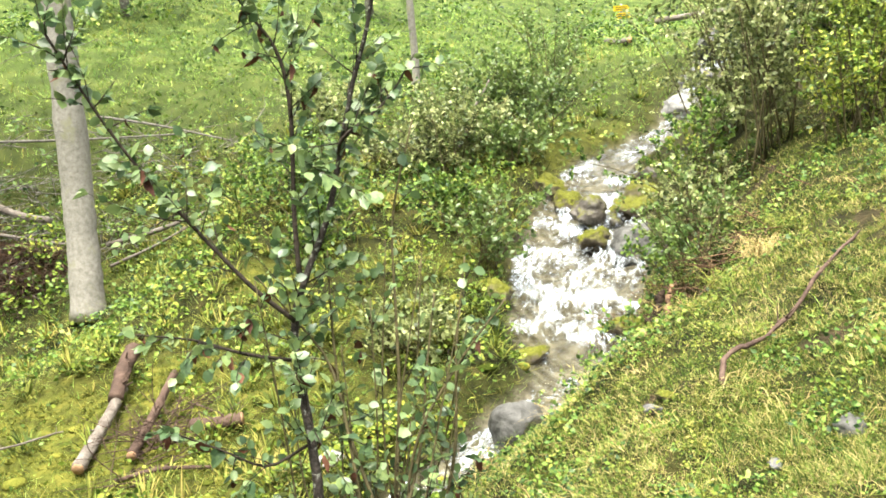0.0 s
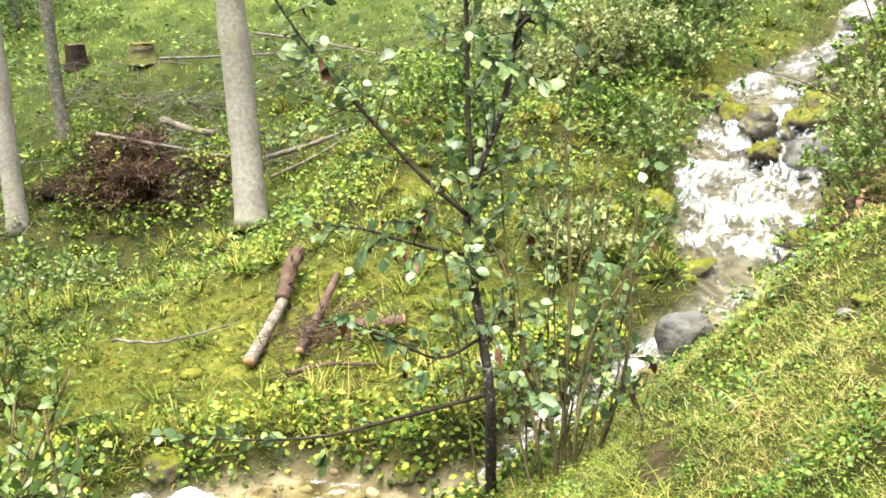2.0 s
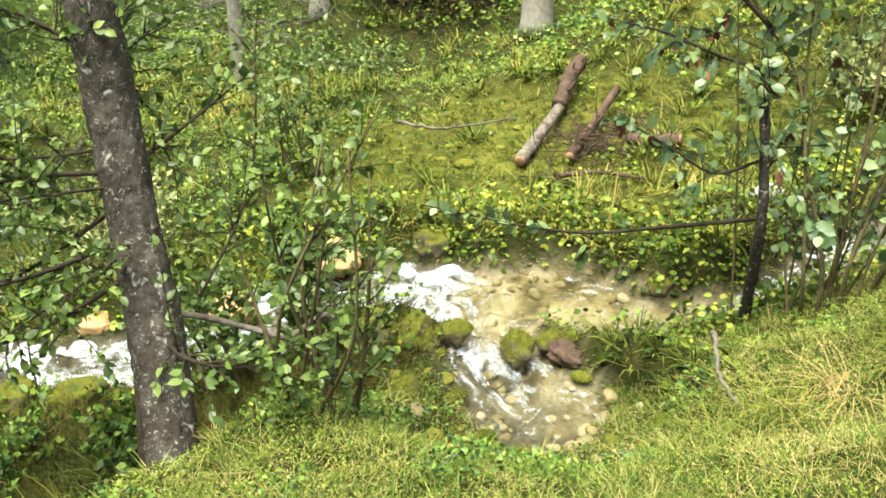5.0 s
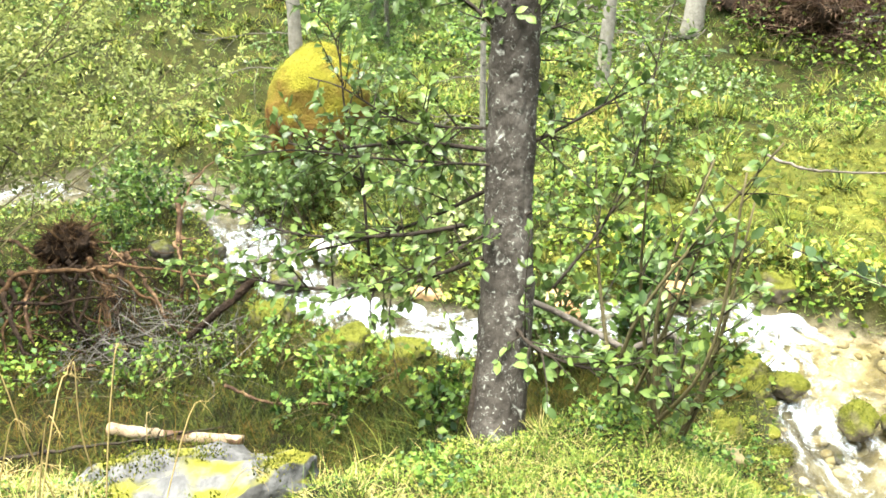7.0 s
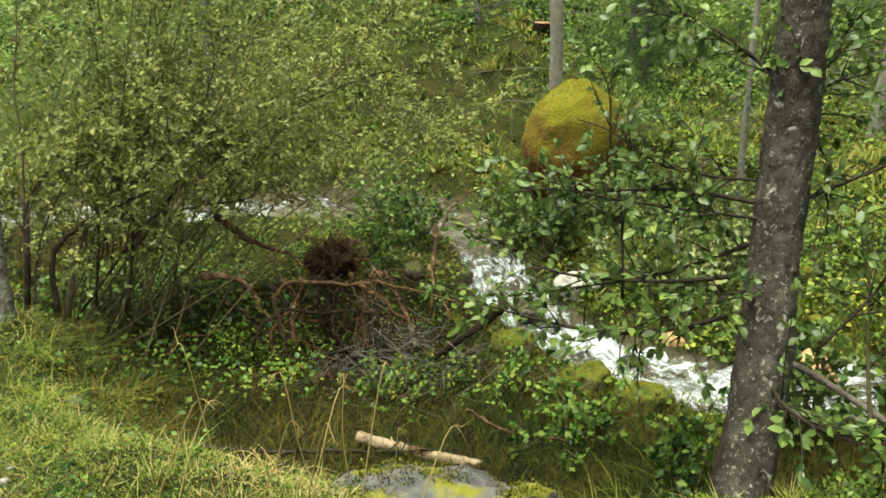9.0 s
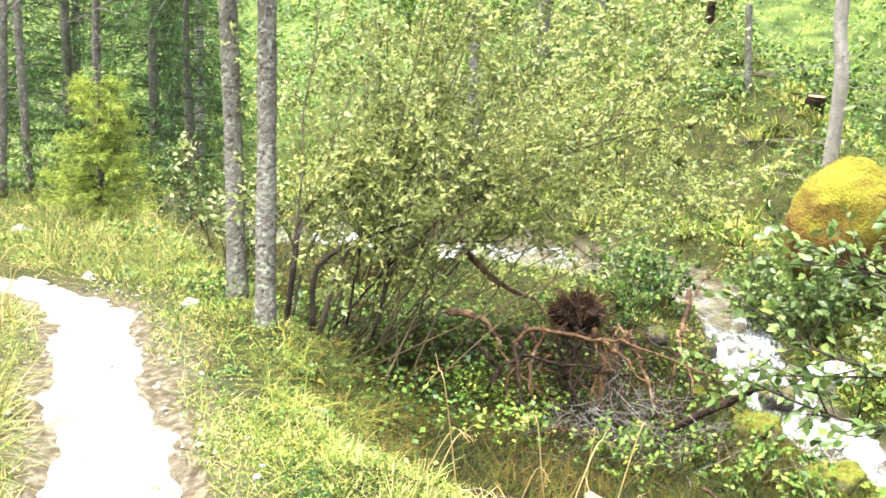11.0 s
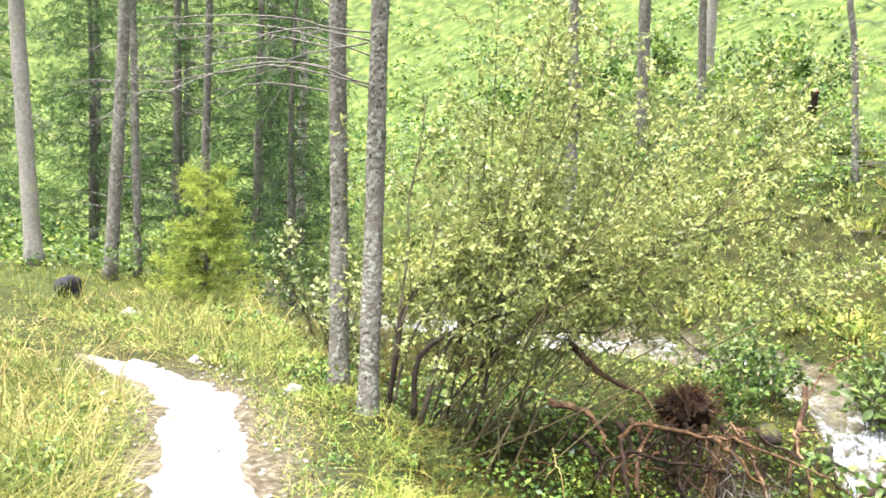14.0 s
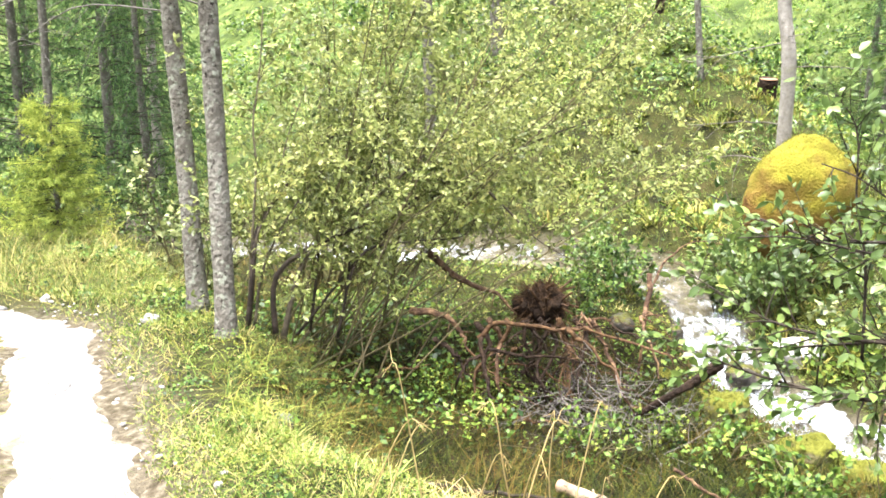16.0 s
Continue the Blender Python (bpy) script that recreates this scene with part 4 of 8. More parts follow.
    tagged(tw, kind="stuff")
    lines = shoots + [(p[len(p) // 2:], r[len(p) // 2:]) for p, r in (left, arm, low, side, arc, arc2)]
    pos, head = leaf_points(rng, lines, 0.025)
    pos2, head2 = leaf_points(rng, low_shoots, 0.05)
    pos, head = np.concatenate([pos, pos2]), np.concatenate([head, head2])
    pick = rng.permutation(len(pos))
    pos, head = pos[pick], head[pick]
    rest = with_leaves(HAZEL_LEAVES, pos, head, 0.07, t, rng, limit=290)
    dead = rng.integers(0, len(pos), 100)
    with_leaves(DEAD_LEAVES, pos[dead], head[dead] * 0.2 + np.array([0, 0, -1.0]), 0.06, t, rng)
    if len(rest):
        v, f = leaf_cloud(pos[rest], head[rest], 0.052, LEAF8, 1.15, rng=rng)
        tagged(part("crown", mesh_from("crown", v, f, M_HAZELLEAF2), t), kind="stuff")
    return t


def alder():
    """The lichen-spotted trunk on the bank's edge, with its leafy low shoots."""
    rng = np.random.default_rng(23)
    t = thing("alder_tree", "leaning lichen-spotted alder trunk with leafy low branches", "tree")
    line = trunk_line([(-2.1, 1.62, -0.62), (-2.15, 1.67, -0.33), (-2.24, 1.75, -0.12), (-2.34, 1.83, 0.13), (-2.42, 1.88, 0.34), (-2.49, 1.93, 0.64), (-2.53, 1.95, 0.9),
                       (-2.6, 1.98, 1.4), (-2.7, 2.0, 2.6), (-2.75, 2.05, 4.5), (-2.8, 2.0, 7.5)], 0.088, 0.03, 90, 0.45, 2)
    v, f = tubes([line], 20, 0.025, seed=5)
    part("trunk", mesh_from("trunk", v, f, M_BARK), t)
    # a thin dark tube is added to stand in for the crack's shade
    crack = limb([(-2.17, 1.57, -0.62), (-2.21, 1.61, -0.3), (-2.28, 1.68, -0.1), (-2.36, 1.77, 0.06)], 0.018, 0.005, 10)
    woody("bark_crack", [crack], M_TWIG, t, 7, 0.15, label="added dark strip for the crack in the trunk")
    paths = [[(-2.42, 1.86, 0.3), (-2.62, 1.6, 0.22), (-2.9, 1.35, 0.18), (-3.2, 1.15, 0.26)],
             [(-2.38, 1.83, 0.2), (-2.6, 1.55, 0.05), (-2.85, 1.3, 0.02), (-3.1, 1.0, 0.08)],
             [(-2.46, 1.9, 0.5), (-2.7, 1.7, 0.5), (-2.95, 1.45, 0.45), (-3.3, 1.25, 0.5)],
             [(-2.44, 1.9, 0.42), (-2.72, 1.72, 0.2), (-3.0, 1.55, 0.05), (-3.2, 1.35, -0.05)],
             [(-2.5, 1.92, 0.7), (-2.6, 2.1, 0.82), (-2.55, 2.35, 0.95)],
             [(-2.46, 1.92, 0.5), (-2.38, 2.1, 0.6), (-2.25, 2.3, 0.75)],
             [(-2.3, 1.8, 0.02), (-2.1, 1.75, 0.0), (-1.95, 1.85, -0.03), (-1.8, 1.9, 0.05)],
             [(-2.52, 1.93, 0.85), (-2.75, 1.8, 1.0), (-3.0, 1.6, 1.05)],
             [(-2.51, 1.89, 0.57), (-2.64, 1.76, 0.56), (-2.75, 1.64, 0.58), (-2.87, 1.53, 0.66), (-2.94, 1.44, 0.69)],
             [(-2.44, 1.85, 0.47), (-2.61, 1.69, 0.46), (-2.76, 1.52, 0.46), (-2.89, 1.36, 0.47), (-2.99, 1.22, 0.44)],
             [(-2.76, 1.57, 0.1), (-2.87, 1.6, 0.38), (-2.94, 1.58, 0.56), (-3.0, 1.58, 0.78), (-3.06, 1.52, 0.89)],
             [(-2.58, 1.98, 0.84), (-2.67, 1.9, 0.92), (-2.75, 1.81, 0.98), (-2.84, 1.71, 1.06)],
             [(-2.49, 1.91, 0.76), (-2.5, 2.02, 0.95), (-2.49, 2.12, 1.09)],
             [(-2.33, 1.9, 0.34), (-2.45, 1.7, 0.21), (-2.54, 1.52, 0.12), (-2.62, 1.34, 0.04)],
             [(-2.27, 1.97, 0.08), (-2.27, 2.18, 0.27), (-2.31, 2.34, 0.47), (-2.38, 2.47, 0.79), (-2.42, 2.58, 1.02)]]
    limbs = [limb(p, 0.009 if i < 8 else 0.0055, 0.002, 14) for i, p in enumerate(paths)]
    for ln in limbs:
        woody("branch", [ln], M_TWIG, t, 6, 0.03)
    # upright shoots from the foot, towards the pool
    ups = []
    for k in range(11):
        a = np.array([-2.12 + 0.3 * rng.uniform(0, 1), 1.95 + 0.35 * rng.uniform(0, 1), 0.0])
        a[2] = gz(a[0], a[1]) - 0.02
        top = a + np.array([rng.normal(0, 0.16), rng.normal(0.1, 0.14), rng.uniform(0.55, 1.15)])
        ups.append(limb([a, (a + top) / 2 + rng.normal(size=3) * 0.04, top], 0.009, 0.003, 12))
    hook = limb([(-2.45, 1.95, -0.02), (-2.38, 2.03, -0.04), (-2.21, 2.15, -0.11), (-2.12, 2.2, -0.14), (-2.07, 2.27, -0.1), (-2.02, 2.32, -0.08), (-1.99, 2.3, -0.13),
                 (-1.99, 2.27, -0.3)], 0.011, 0.013, 22)
    woody("branch", [hook], M_LOG, t, 7, 0.05, label="bare hooked grey branch")
    for ln in ups:
        woody("shoot", [ln], M_BROWNTWIG, t, 6, 0.03)
    shoots = []
    for ln in limbs:
        shoots += sprigs(rng, ln, 20, 0.28, 0.0035, 0.1, 0.9, 0.1)
    for ln in ups:
        shoots += sprigs(rng, ln, 10, 0.24, 0.003, 0.2, 0.8, 0.15)
    tagged(woody("twig_growth", shoots, M_TWIG, t, 4, 0), kind="stuff")
    pos, head = leaf_points(rng, shoots + limbs[:5], 0.021)
    pick = rng.permutation(len(pos))
    pos, head = pos[pick], head[pick]
    rest = with_leaves(ALDER_LEAVES, pos, head, 0.042, t, rng, limit=300)
    v, f = leaf_cloud(pos[rest], head[rest], 0.04, LEAF8, 0.85, rng=rng)
    tagged(part("foliage", mesh_from("foliage", v, f, M_BUSHLEAF2), t), kind="stuff")
    # the crown high over the bank
    high = []
    for k in range(14):
        z = rng.uniform(3.2, 7.0)
        c = np.array([-2.72, 2.02, z])
        d = unit(np.array([rng.normal(), rng.normal(), 0.5]))
        high.append(limb([c, c + d * 0.7 + np.array([0, 0, 0.1]), c + d * 1.5], 0.025, 0.006, 10))
    for b in high:
        woody("branch", [b], M_BARK, t, 5)
    tips = []
    for ln in high:
        tips += sprigs(rng, ln, 8, 0.7, 0.006, 0.1, 0.9, 0.2)
    pos, head = leaf_points(rng, tips, 0.07)
    v, f = leaf_cloud(pos, head, 0.08, LEAF2, rng=rng)
    tagged(part("crown", mesh_from("crown", v, f, M_BUSHLEAF2), t), kind="stuff")
    return t


M_HAZELLEAF2 = material("sapling_foliage", [(0.2, (0.05, 0.1, 0.05)), (0.5, (0.12, 0.2, 0.09)), (0.8, (0.22, 0.31, 0.13)), (0.95, (0.36, 0.38, 0.13))],
                        3.5, 0.32, 0, vary=0.6, through_light=0.4, spec=0.4, gain=1.45)
M_BUSHLEAF2 = material("alder_foliage", [(0.2, (0.03, 0.06, 0.02)), (0.5, (0.09, 0.15, 0.045)), (0.75, (0.18, 0.26, 0.07)), (0.92, (0.36, 0.36, 0.1))],
                       3.5, 0.34, 0, vary=0.4, through_light=0.4, spec=0.35, gain=1.75)
sapling()
alder()


def willow_bush():
    """The wide willow behind the twin spruces, leaning over the hollow to the brook."""
    rng = np.random.default_rng(31)
    t = thing("willow_bush", "wide many-stemmed willow bush with small pale leaves", "bush")
    paths = [[(-4.6, -0.38, -0.5), (-4.67, -0.35, -0.22), (-4.83, -0.33, -0.07), (-4.96, -0.23, 0.06), (-5.2, -0.01, 0.26), (-5.41, 0.32, 0.45)],
             [(-4.65, -0.22, -0.6), (-4.77, -0.13, -0.27), (-4.91, 0.01, -0.15), (-5.14, 0.38, 0.09), (-5.35, 0.71, 0.35), (-5.47, 0.74, 0.48)],
             [(-4.6, -0.25, -0.55), (-4.72, -0.23, -0.25), (-4.9, 0.1, -0.11), (-5.02, 0.34, -0.08), (-5.16, 0.56, 0.05), (-5.27, 0.76, 0.08)],
             [(-4.68, -0.38, -0.5), (-4.74, -0.36, -0.19), (-4.94, -0.33, 0.2), (-5.04, -0.34, 0.42), (-5.12, -0.3, 0.68), (-5.2, -0.28, 0.96)],
             [(-4.8, -0.08, -0.6), (-4.94, -0.03, -0.24), (-5.17, 0.01, 0.13), (-5.29, 0.04, 0.36), (-5.4, 0.05, 0.64), (-5.49, 0.03, 0.9)],
             [(-4.66, -0.35, -0.5), (-4.78, -0.3, -0.24), (-4.87, -0.15, 0.03), (-4.93, 0.05, 0.27)],
             [(-4.9, 0.1, -0.5), (-5.05, 0.15, -0.21), (-5.21, 0.21, -0.01), (-5.36, 0.29, 0.2), (-5.51, 0.37, 0.44), (-5.64, 0.43, 0.69)],
             [(-5.4, 0.2, 0.0), (-5.56, 0.33, 0.2), (-5.62, 0.32, 0.48), (-5.68, 0.25, 0.86)],
             [(-4.7, 0.05, -0.6), (-4.83, 0.17, -0.22), (-4.97, 0.45, -0.19), (-5.01, 0.72, -0.18), (-5.1, 0.82, -0.09)],
             [(-5.13, 0.88, 0.03), (-5.08, 0.98, -0.06), (-5.0, 1.13, -0.2), (-4.88, 1.38, -0.33)],
             [(-4.75, -0.15, -0.6), (-5.1, 0.3, -0.2), (-5.4, 0.9, 0.1), (-5.6, 1.5, 0.3), (-5.8, 2.0, 0.35)],
             [(-4.7, -0.36, -0.4), (-4.78, -0.33, -0.09), (-4.97, -0.23, 0.08), (-5.16, -0.18, 0.3), (-5.35, -0.07, 0.55)]]
    for k in range(30):
        r = 0.3 + 2.8 * rng.uniform() ** 0.55
        top = np.array([-5.0 - 0.5 * r * rng.uniform(-0.3, 1.2), -0.3 + r * (0.35 + 0.65 * rng.uniform()), rng.uniform(0.0, 1.65) - 0.25 * max(0, r - 1.4)])
        st = np.array([-4.85 + rng.normal(0, 0.2), -0.05 + rng.normal(0, 0.25), -0.8])
        paths.append([st, st * 0.62 + top * 0.38 + np.array([0, 0, 0.25 * rng.uniform(-0.2, 1)]), st * 0.25 + top * 0.75 + np.array([0, 0, 0.14 * rng.uniform(-0.2, 1)]), top])
    stems = [limb(p, 0.016 if i < 3 else 0.008 if i < 12 else rng.uniform(0.003, 0.006), 0.0025, 22) for i, p in enumerate(paths)]
    for i, ln in enumerate(stems):
        woody("stem", [ln], M_TWIG if i < 12 and i % 2 == 0 else M_BROWNTWIG if i >= 12 else M_WILLOWBARK, t, 7, 0.04)
    first, second = [], []
    for ln in stems:
        first += sprigs(rng, ln, 17, 0.5, 0.0025, 0.12, 0.85, 0.16, 5)
    for ln in first:
        second += sprigs(rng, ln, 4, 0.24, 0.003, 0.1, 0.8, 0.2, 4)
    clear = [ln for ln in first + second if not (ln[0][-1][1] > 0.35 and ln[0][-1][2] < -0.08 and ln[0][-1][0] > -5.3)]
    tagged(woody("twig_growth", clear, M_BROWNTWIG, t, 3, 0), kind="stuff")
    pos, head = leaf_points(rng, clear, 0.019)
    v, f = leaf_cloud(pos, head, 0.033, LEAF6, 0.75, 0.15, rng)
    tagged(part("foliage", mesh_from("foliage", v, f, M_WILLOWLEAF, smooth=False), t), kind="stuff")
    return t


def shrub(name, label, at, height_, width, stems, leaf, mat, seed, spacing=0.03, lean=(0, 0), twig=M_BROWNTWIG, shape=LEAF2, group=""):
    """A loose leafy shrub of many upright shoots."""
    rng = np.random.default_rng(seed)
    x, y = at
    z = gz(x, y)
    t = thing(name, label, "bush", group=group)
    ls = []
    for k in range(stems):
        a = np.array([x + rng.normal(0, width * 0.12), y + rng.normal(0, width * 0.12), 0.0])
        a[2] = gz(a[0], a[1]) - 0.03
        d = np.array([rng.normal(lean[0], width * 0.42), rng.normal(lean[1], width * 0.42), height_ * rng.uniform(0.55, 1.05)])
        ls.append(limb([a, a + d * 0.5 + np.array([0, 0, 0.12 * height_]), a + d], 0.004 + 0.003 * height_, 0.002, 8))
    for ln in ls:
        woody("stem", [ln], twig, t, 4, 0.03)
    sh = []
    for ln in ls:
        sh += sprigs(rng, ln, int(6 + 4 * height_), 0.28 * width + 0.1, 0.004, 0.15, 0.85, 0.12, 4)
    tagged(woody("twig_growth", sh, twig, t, 3, 0), kind="stuff")
    pos, head = leaf_points(rng, sh, spacing * 0.5)
    v, f = leaf_cloud(pos, head, leaf * 0.95, shape, 1.1, 0.2, rng)
    tagged(part("foliage", mesh_from("foliage", v, f, mat, smooth=False), t), kind="stuff")
    return t


willow_bush()
# shrubs by the cascade and on the slopes
for nm, lb, at, h, w, st, lf, mt, sd, sp in [
        ("leafy_shrub", "tall bright-leaved shrub above the grassy bank", (1.75, 7.7), 1.5, 0.95, 16, 0.05, M_BUSHLEAF, 41, 0.024),
        ("leafy_shrub", "tall bright-leaved shrub above the grassy bank", (2.45, 7.3), 1.5, 1.0, 16, 0.05, M_BUSHLEAF2, 42, 0.024),
        ("leafy_shrub", "dense green shrub beside the upper brook", (1.7, 9.3), 1.5, 1.1, 14, 0.05, M_BUSHLEAF, 43, 0.026),
        ("leafy_shrub", "low green shrub on the edge of the cascade", (-0.35, 9.9), 0.6, 0.9, 16, 0.055, M_BUSHLEAF2, 44, 0.026),
        ("leafy_shrub", "low green shrub on the edge of the cascade", (-0.6, 11.2), 0.9, 1.2, 16, 0.055, M_BUSHLEAF2, 45, 0.03),
        ("leafy_shrub", "sparse shrub on the hillside", (0.2, 13.0), 1.4, 1.1, 12, 0.05, M_BUSHLEAF2, 46, 0.04),
        ("leafy_shrub", "low shrub overhanging the brook from the bank", (1.05, 6.6), 0.75, 0.6, 12, 0.04, M_BUSHLEAF2, 47, 0.026),
        ("leafy_shrub", "low shrub overhanging the brook from the bank", (1.15, 7.5), 0.8, 0.7, 12, 0.04, M_BUSHLEAF, 48, 0.026),
        ("leafy_shrub", "dense shrub behind the gully", (3.2, 11.5), 2.2, 1.6, 16, 0.06, M_BUSHLEAF, 49, 0.04),
        ("leafy_shrub", "thin leafy shrub at the water's edge", (-2.9, 2.6), 0.75, 0.45, 10, 0.05, M_BUSHLEAF2, 50, 0.03),
        ("leafy_shrub", "low leafy undergrowth by the hollow", (-3.3, 1.75), 0.2, 0.4, 12, 0.04, M_UNDER, 51, 0.026),
        ("leafy_shrub", "low leafy undergrowth by the hollow", (-2.75, 1.95), 0.22, 0.4, 12, 0.04, M_UNDER, 52, 0.026),
        ("leafy_shrub", "low leafy undergrowth by the hollow", (-3.9, 1.7), 0.18, 0.35, 10, 0.035, M_UNDER, 53, 0.028),
        ("leafy_shrub", "yellowish shrub beside the spruce trunks", (-6.7, -0.75), 0.9, 0.6, 12, 0.05, M_BUSHLEAF, 54, 0.03),
        ("leafy_shrub", "tall yellow-green shrub behind the willow", (-7.2, 0.2), 1.9, 1.3, 14, 0.05, M_BUSHLEAF, 55, 0.03),
        ("leafy_shrub", "dark low shrub on the edge of the wood", (-10.6, -1.4), 0.9, 0.9, 14, 0.05, M_BUSHLEAF2, 56, 0.03),
        ("leafy_shrub", "dark low shrub on the edge of the wood", (-10.6, -3.0), 0.6, 0.8, 14, 0.05, M_BUSHLEAF2, 57, 0.03),
        ("leafy_shrub", "green shrub on the far bank", (-5.1, 3.6), 0.55, 0.7, 16, 0.045, M_BUSHLEAF2, 58, 0.026),
        ("leafy_shrub", "green shrub on the far bank", (-4.4, 3.3), 0.5, 0.6, 14, 0.05, M_BUSHLEAF, 59, 0.026),
        ("leafy_shrub", "green shrub on the far bank", (-7.6, 4.2), 0.8, 1.0, 14, 0.05, M_BUSHLEAF2, 60, 0.028),
        ("leafy_shrub", "low leafy shrub before the mossy boulder", (-5.75, 3.1), 0.6, 0.55, 16, 0.05, M_BUSHLEAF2, 67, 0.026),
        ("leafy_shrub", "low leafy shrub before the mossy boulder", (-6.45, 3.0), 0.5, 0.5, 16, 0.05, M_BUSHLEAF2, 68, 0.026),
        ("leafy_shrub", "thin leafy shrub on the far bank", (-4.2, 4.7), 0.9, 0.8, 10, 0.05, M_BUSHLEAF2, 61, 0.04),
        ("leafy_shrub", "low shrub on the cut hillside", (-6.2, 7.6), 0.5, 0.8, 12, 0.06, M_BUSHLEAF2, 62, 0.035),
        ("leafy_shrub", "low shrub on the cut hillside", (-1.7, 10.2), 0.5, 1.0, 12, 0.06, M_BUSHLEAF, 63, 0.035),
        ("leafy_shrub", "low shrub on the cut hillside", (-2.6, 12.4), 0.6, 1.2, 14, 0.07, M_BUSHLEAF, 64, 0.04),
        ("leafy_shrub", "low shrub between sapling and cascade", (-0.45, 7.6), 0.6, 0.6, 14, 0.05, M_BUSHLEAF2, 65, 0.028),
        ("leafy_shrub", "low shrub between sapling and cascade", (-0.9, 6.3), 0.35, 0.6, 14, 0.05, M_BUSHLEAF, 66, 0.028),
        ("leafy_shrub", "dense dark shrub at the head of the cascade", (-0.9, 10.2), 0.9, 1.1, 16, 0.055, M_BUSHLEAF, 141, 0.022),
        ("leafy_shrub", "dense dark shrub at the head of the cascade", (-0.1, 11.0), 0.9, 1.0, 16, 0.055, M_BUSHLEAF2, 142, 0.022),
        ("leafy_shrub", "bushy green shrub beside the upper brook", (1.35, 8.6), 0.9, 0.8, 16, 0.045, M_UNDER, 143, 0.022),
        ("leafy_shrub", "tall dense shrub above the grassy bank", (2.9, 8.4), 1.7, 1.1, 18, 0.05, M_POOLHERB, 144, 0.028),
        ("leafy_shrub", "tall dense shrub beside the gully", (2.3, 10.4), 1.7, 1.2, 18, 0.055, M_BUSHLEAF, 145, 0.03),
        ("leafy_shrub", "leafy bush on the far bank of the cascade", (-0.75, 8.4), 0.55, 0.6, 16, 0.05, M_UNDER, 146, 0.022),
        ("leafy_shrub", "dark leafy bush among the herbs", (-1.9, 8.0), 0.5, 0.8, 16, 0.05, M_UNDER, 147, 0.024),
        ("leafy_shrub", "dark leafy bush among the herbs", (-2.6, 9.2), 0.6, 0.9, 16, 0.055, M_UNDER, 148, 0.024),
        ("leafy_shrub", "bushy fresh green shrub above the bank", (2.6, 8.6), 1.1, 0.9, 16, 0.05, M_POOLHERB, 159, 0.028),
        ("leafy_shrub", "bushy fresh green shrub above the bank", (2.15, 6.7), 0.9, 0.7, 16, 0.04, M_POOLHERB, 160, 0.028),
        ("leafy_shrub", "bushy fresh green shrub above the bank", (2.75, 7.9), 1.0, 0.8, 14, 0.05, M_POOLHERB, 161, 0.028),
        ("leafy_shrub", "bushy fresh green shrub above the bank", (3.3, 9.6), 1.3, 1.0, 14, 0.055, M_POOLHERB, 162, 0.028),
        ("leafy_shrub", "low round shrub on the far meadow slope", (-14.2, 4.6), 0.6, 1.2, 12, 0.09, M_UNDER, 171, 0.06),
        ("leafy_shrub", "low round shrub on the far meadow slope", (-16.0, 6.0), 0.7, 1.3, 12, 0.1, M_UNDER, 172, 0.06),
        ("leafy_shrub", "low round shrub on the far meadow slope", (-15.6, 2.3), 0.7, 1.2, 12, 0.1, M_UNDER, 173, 0.06),
        ("leafy_shrub", "low round shrub on the far meadow slope", (-18.2, 4.1), 0.9, 1.5, 12, 0.11, M_UNDER, 174, 0.07),
        ("leafy_shrub", "low round shrub on the far meadow slope", (-17.2, 1.2), 0.8, 1.4, 12, 0.1, M_UNDER, 175, 0.07),
        ("leafy_shrub", "low round shrub on the far meadow slope", (-12.8, 6.6), 0.6, 1.1, 12, 0.08, M_UNDER, 176, 0.06),
        ("leafy_shrub", "low round shrub on the far meadow slope", (-20.0, 2.6), 1.0, 1.6, 12, 0.12, M_UNDER, 177, 0.08),
        ("leafy_shrub", "low bush hanging over the calm brook", (-6.5, 2.2), 0.4, 0.5, 14, 0.04, M_UNDER, 153, 0.024),
        ("leafy_shrub", "low bush hanging over the calm brook", (-7.3, 2.35), 0.45, 0.55, 14, 0.045, M_BUSHLEAF2, 154, 0.024),
        ("leafy_shrub", "low bush hanging over the calm brook", (-5.9, 1.75), 0.3, 0.4, 12, 0.035, M_UNDER, 155, 0.024),
        ("leafy_shrub", "low dark bush at the foot of the bank", (0.72, 6.1), 0.4, 0.4, 12, 0.04, M_UNDER, 156, 0.024),
        ("leafy_shrub", "low dark bush at the foot of the bank", (0.35, 5.75), 0.25, 0.35, 10, 0.035, M_UNDER, 157, 0.024),
        ("leafy_shrub", "low dark bush at the foot of the bank", (0.95, 6.9), 0.5, 0.45, 12, 0.04, M_UNDER, 158, 0.024),
        ("leafy_shrub", "low leafy bush before the root plate", (-3.85, 1.1), 0.16, 0.3, 9, 0.03, M_UNDER, 150, 0.03),
        ("leafy_shrub", "thin leafy bush beside the alder shoots", (-2.75, 3.0), 0.8, 0.4, 9, 0.05, M_UNDER, 149, 0.026)]:
    shrub(nm, lb, at, h, w, st, lf, mt, sd, sp, group="shrubs by the brook")


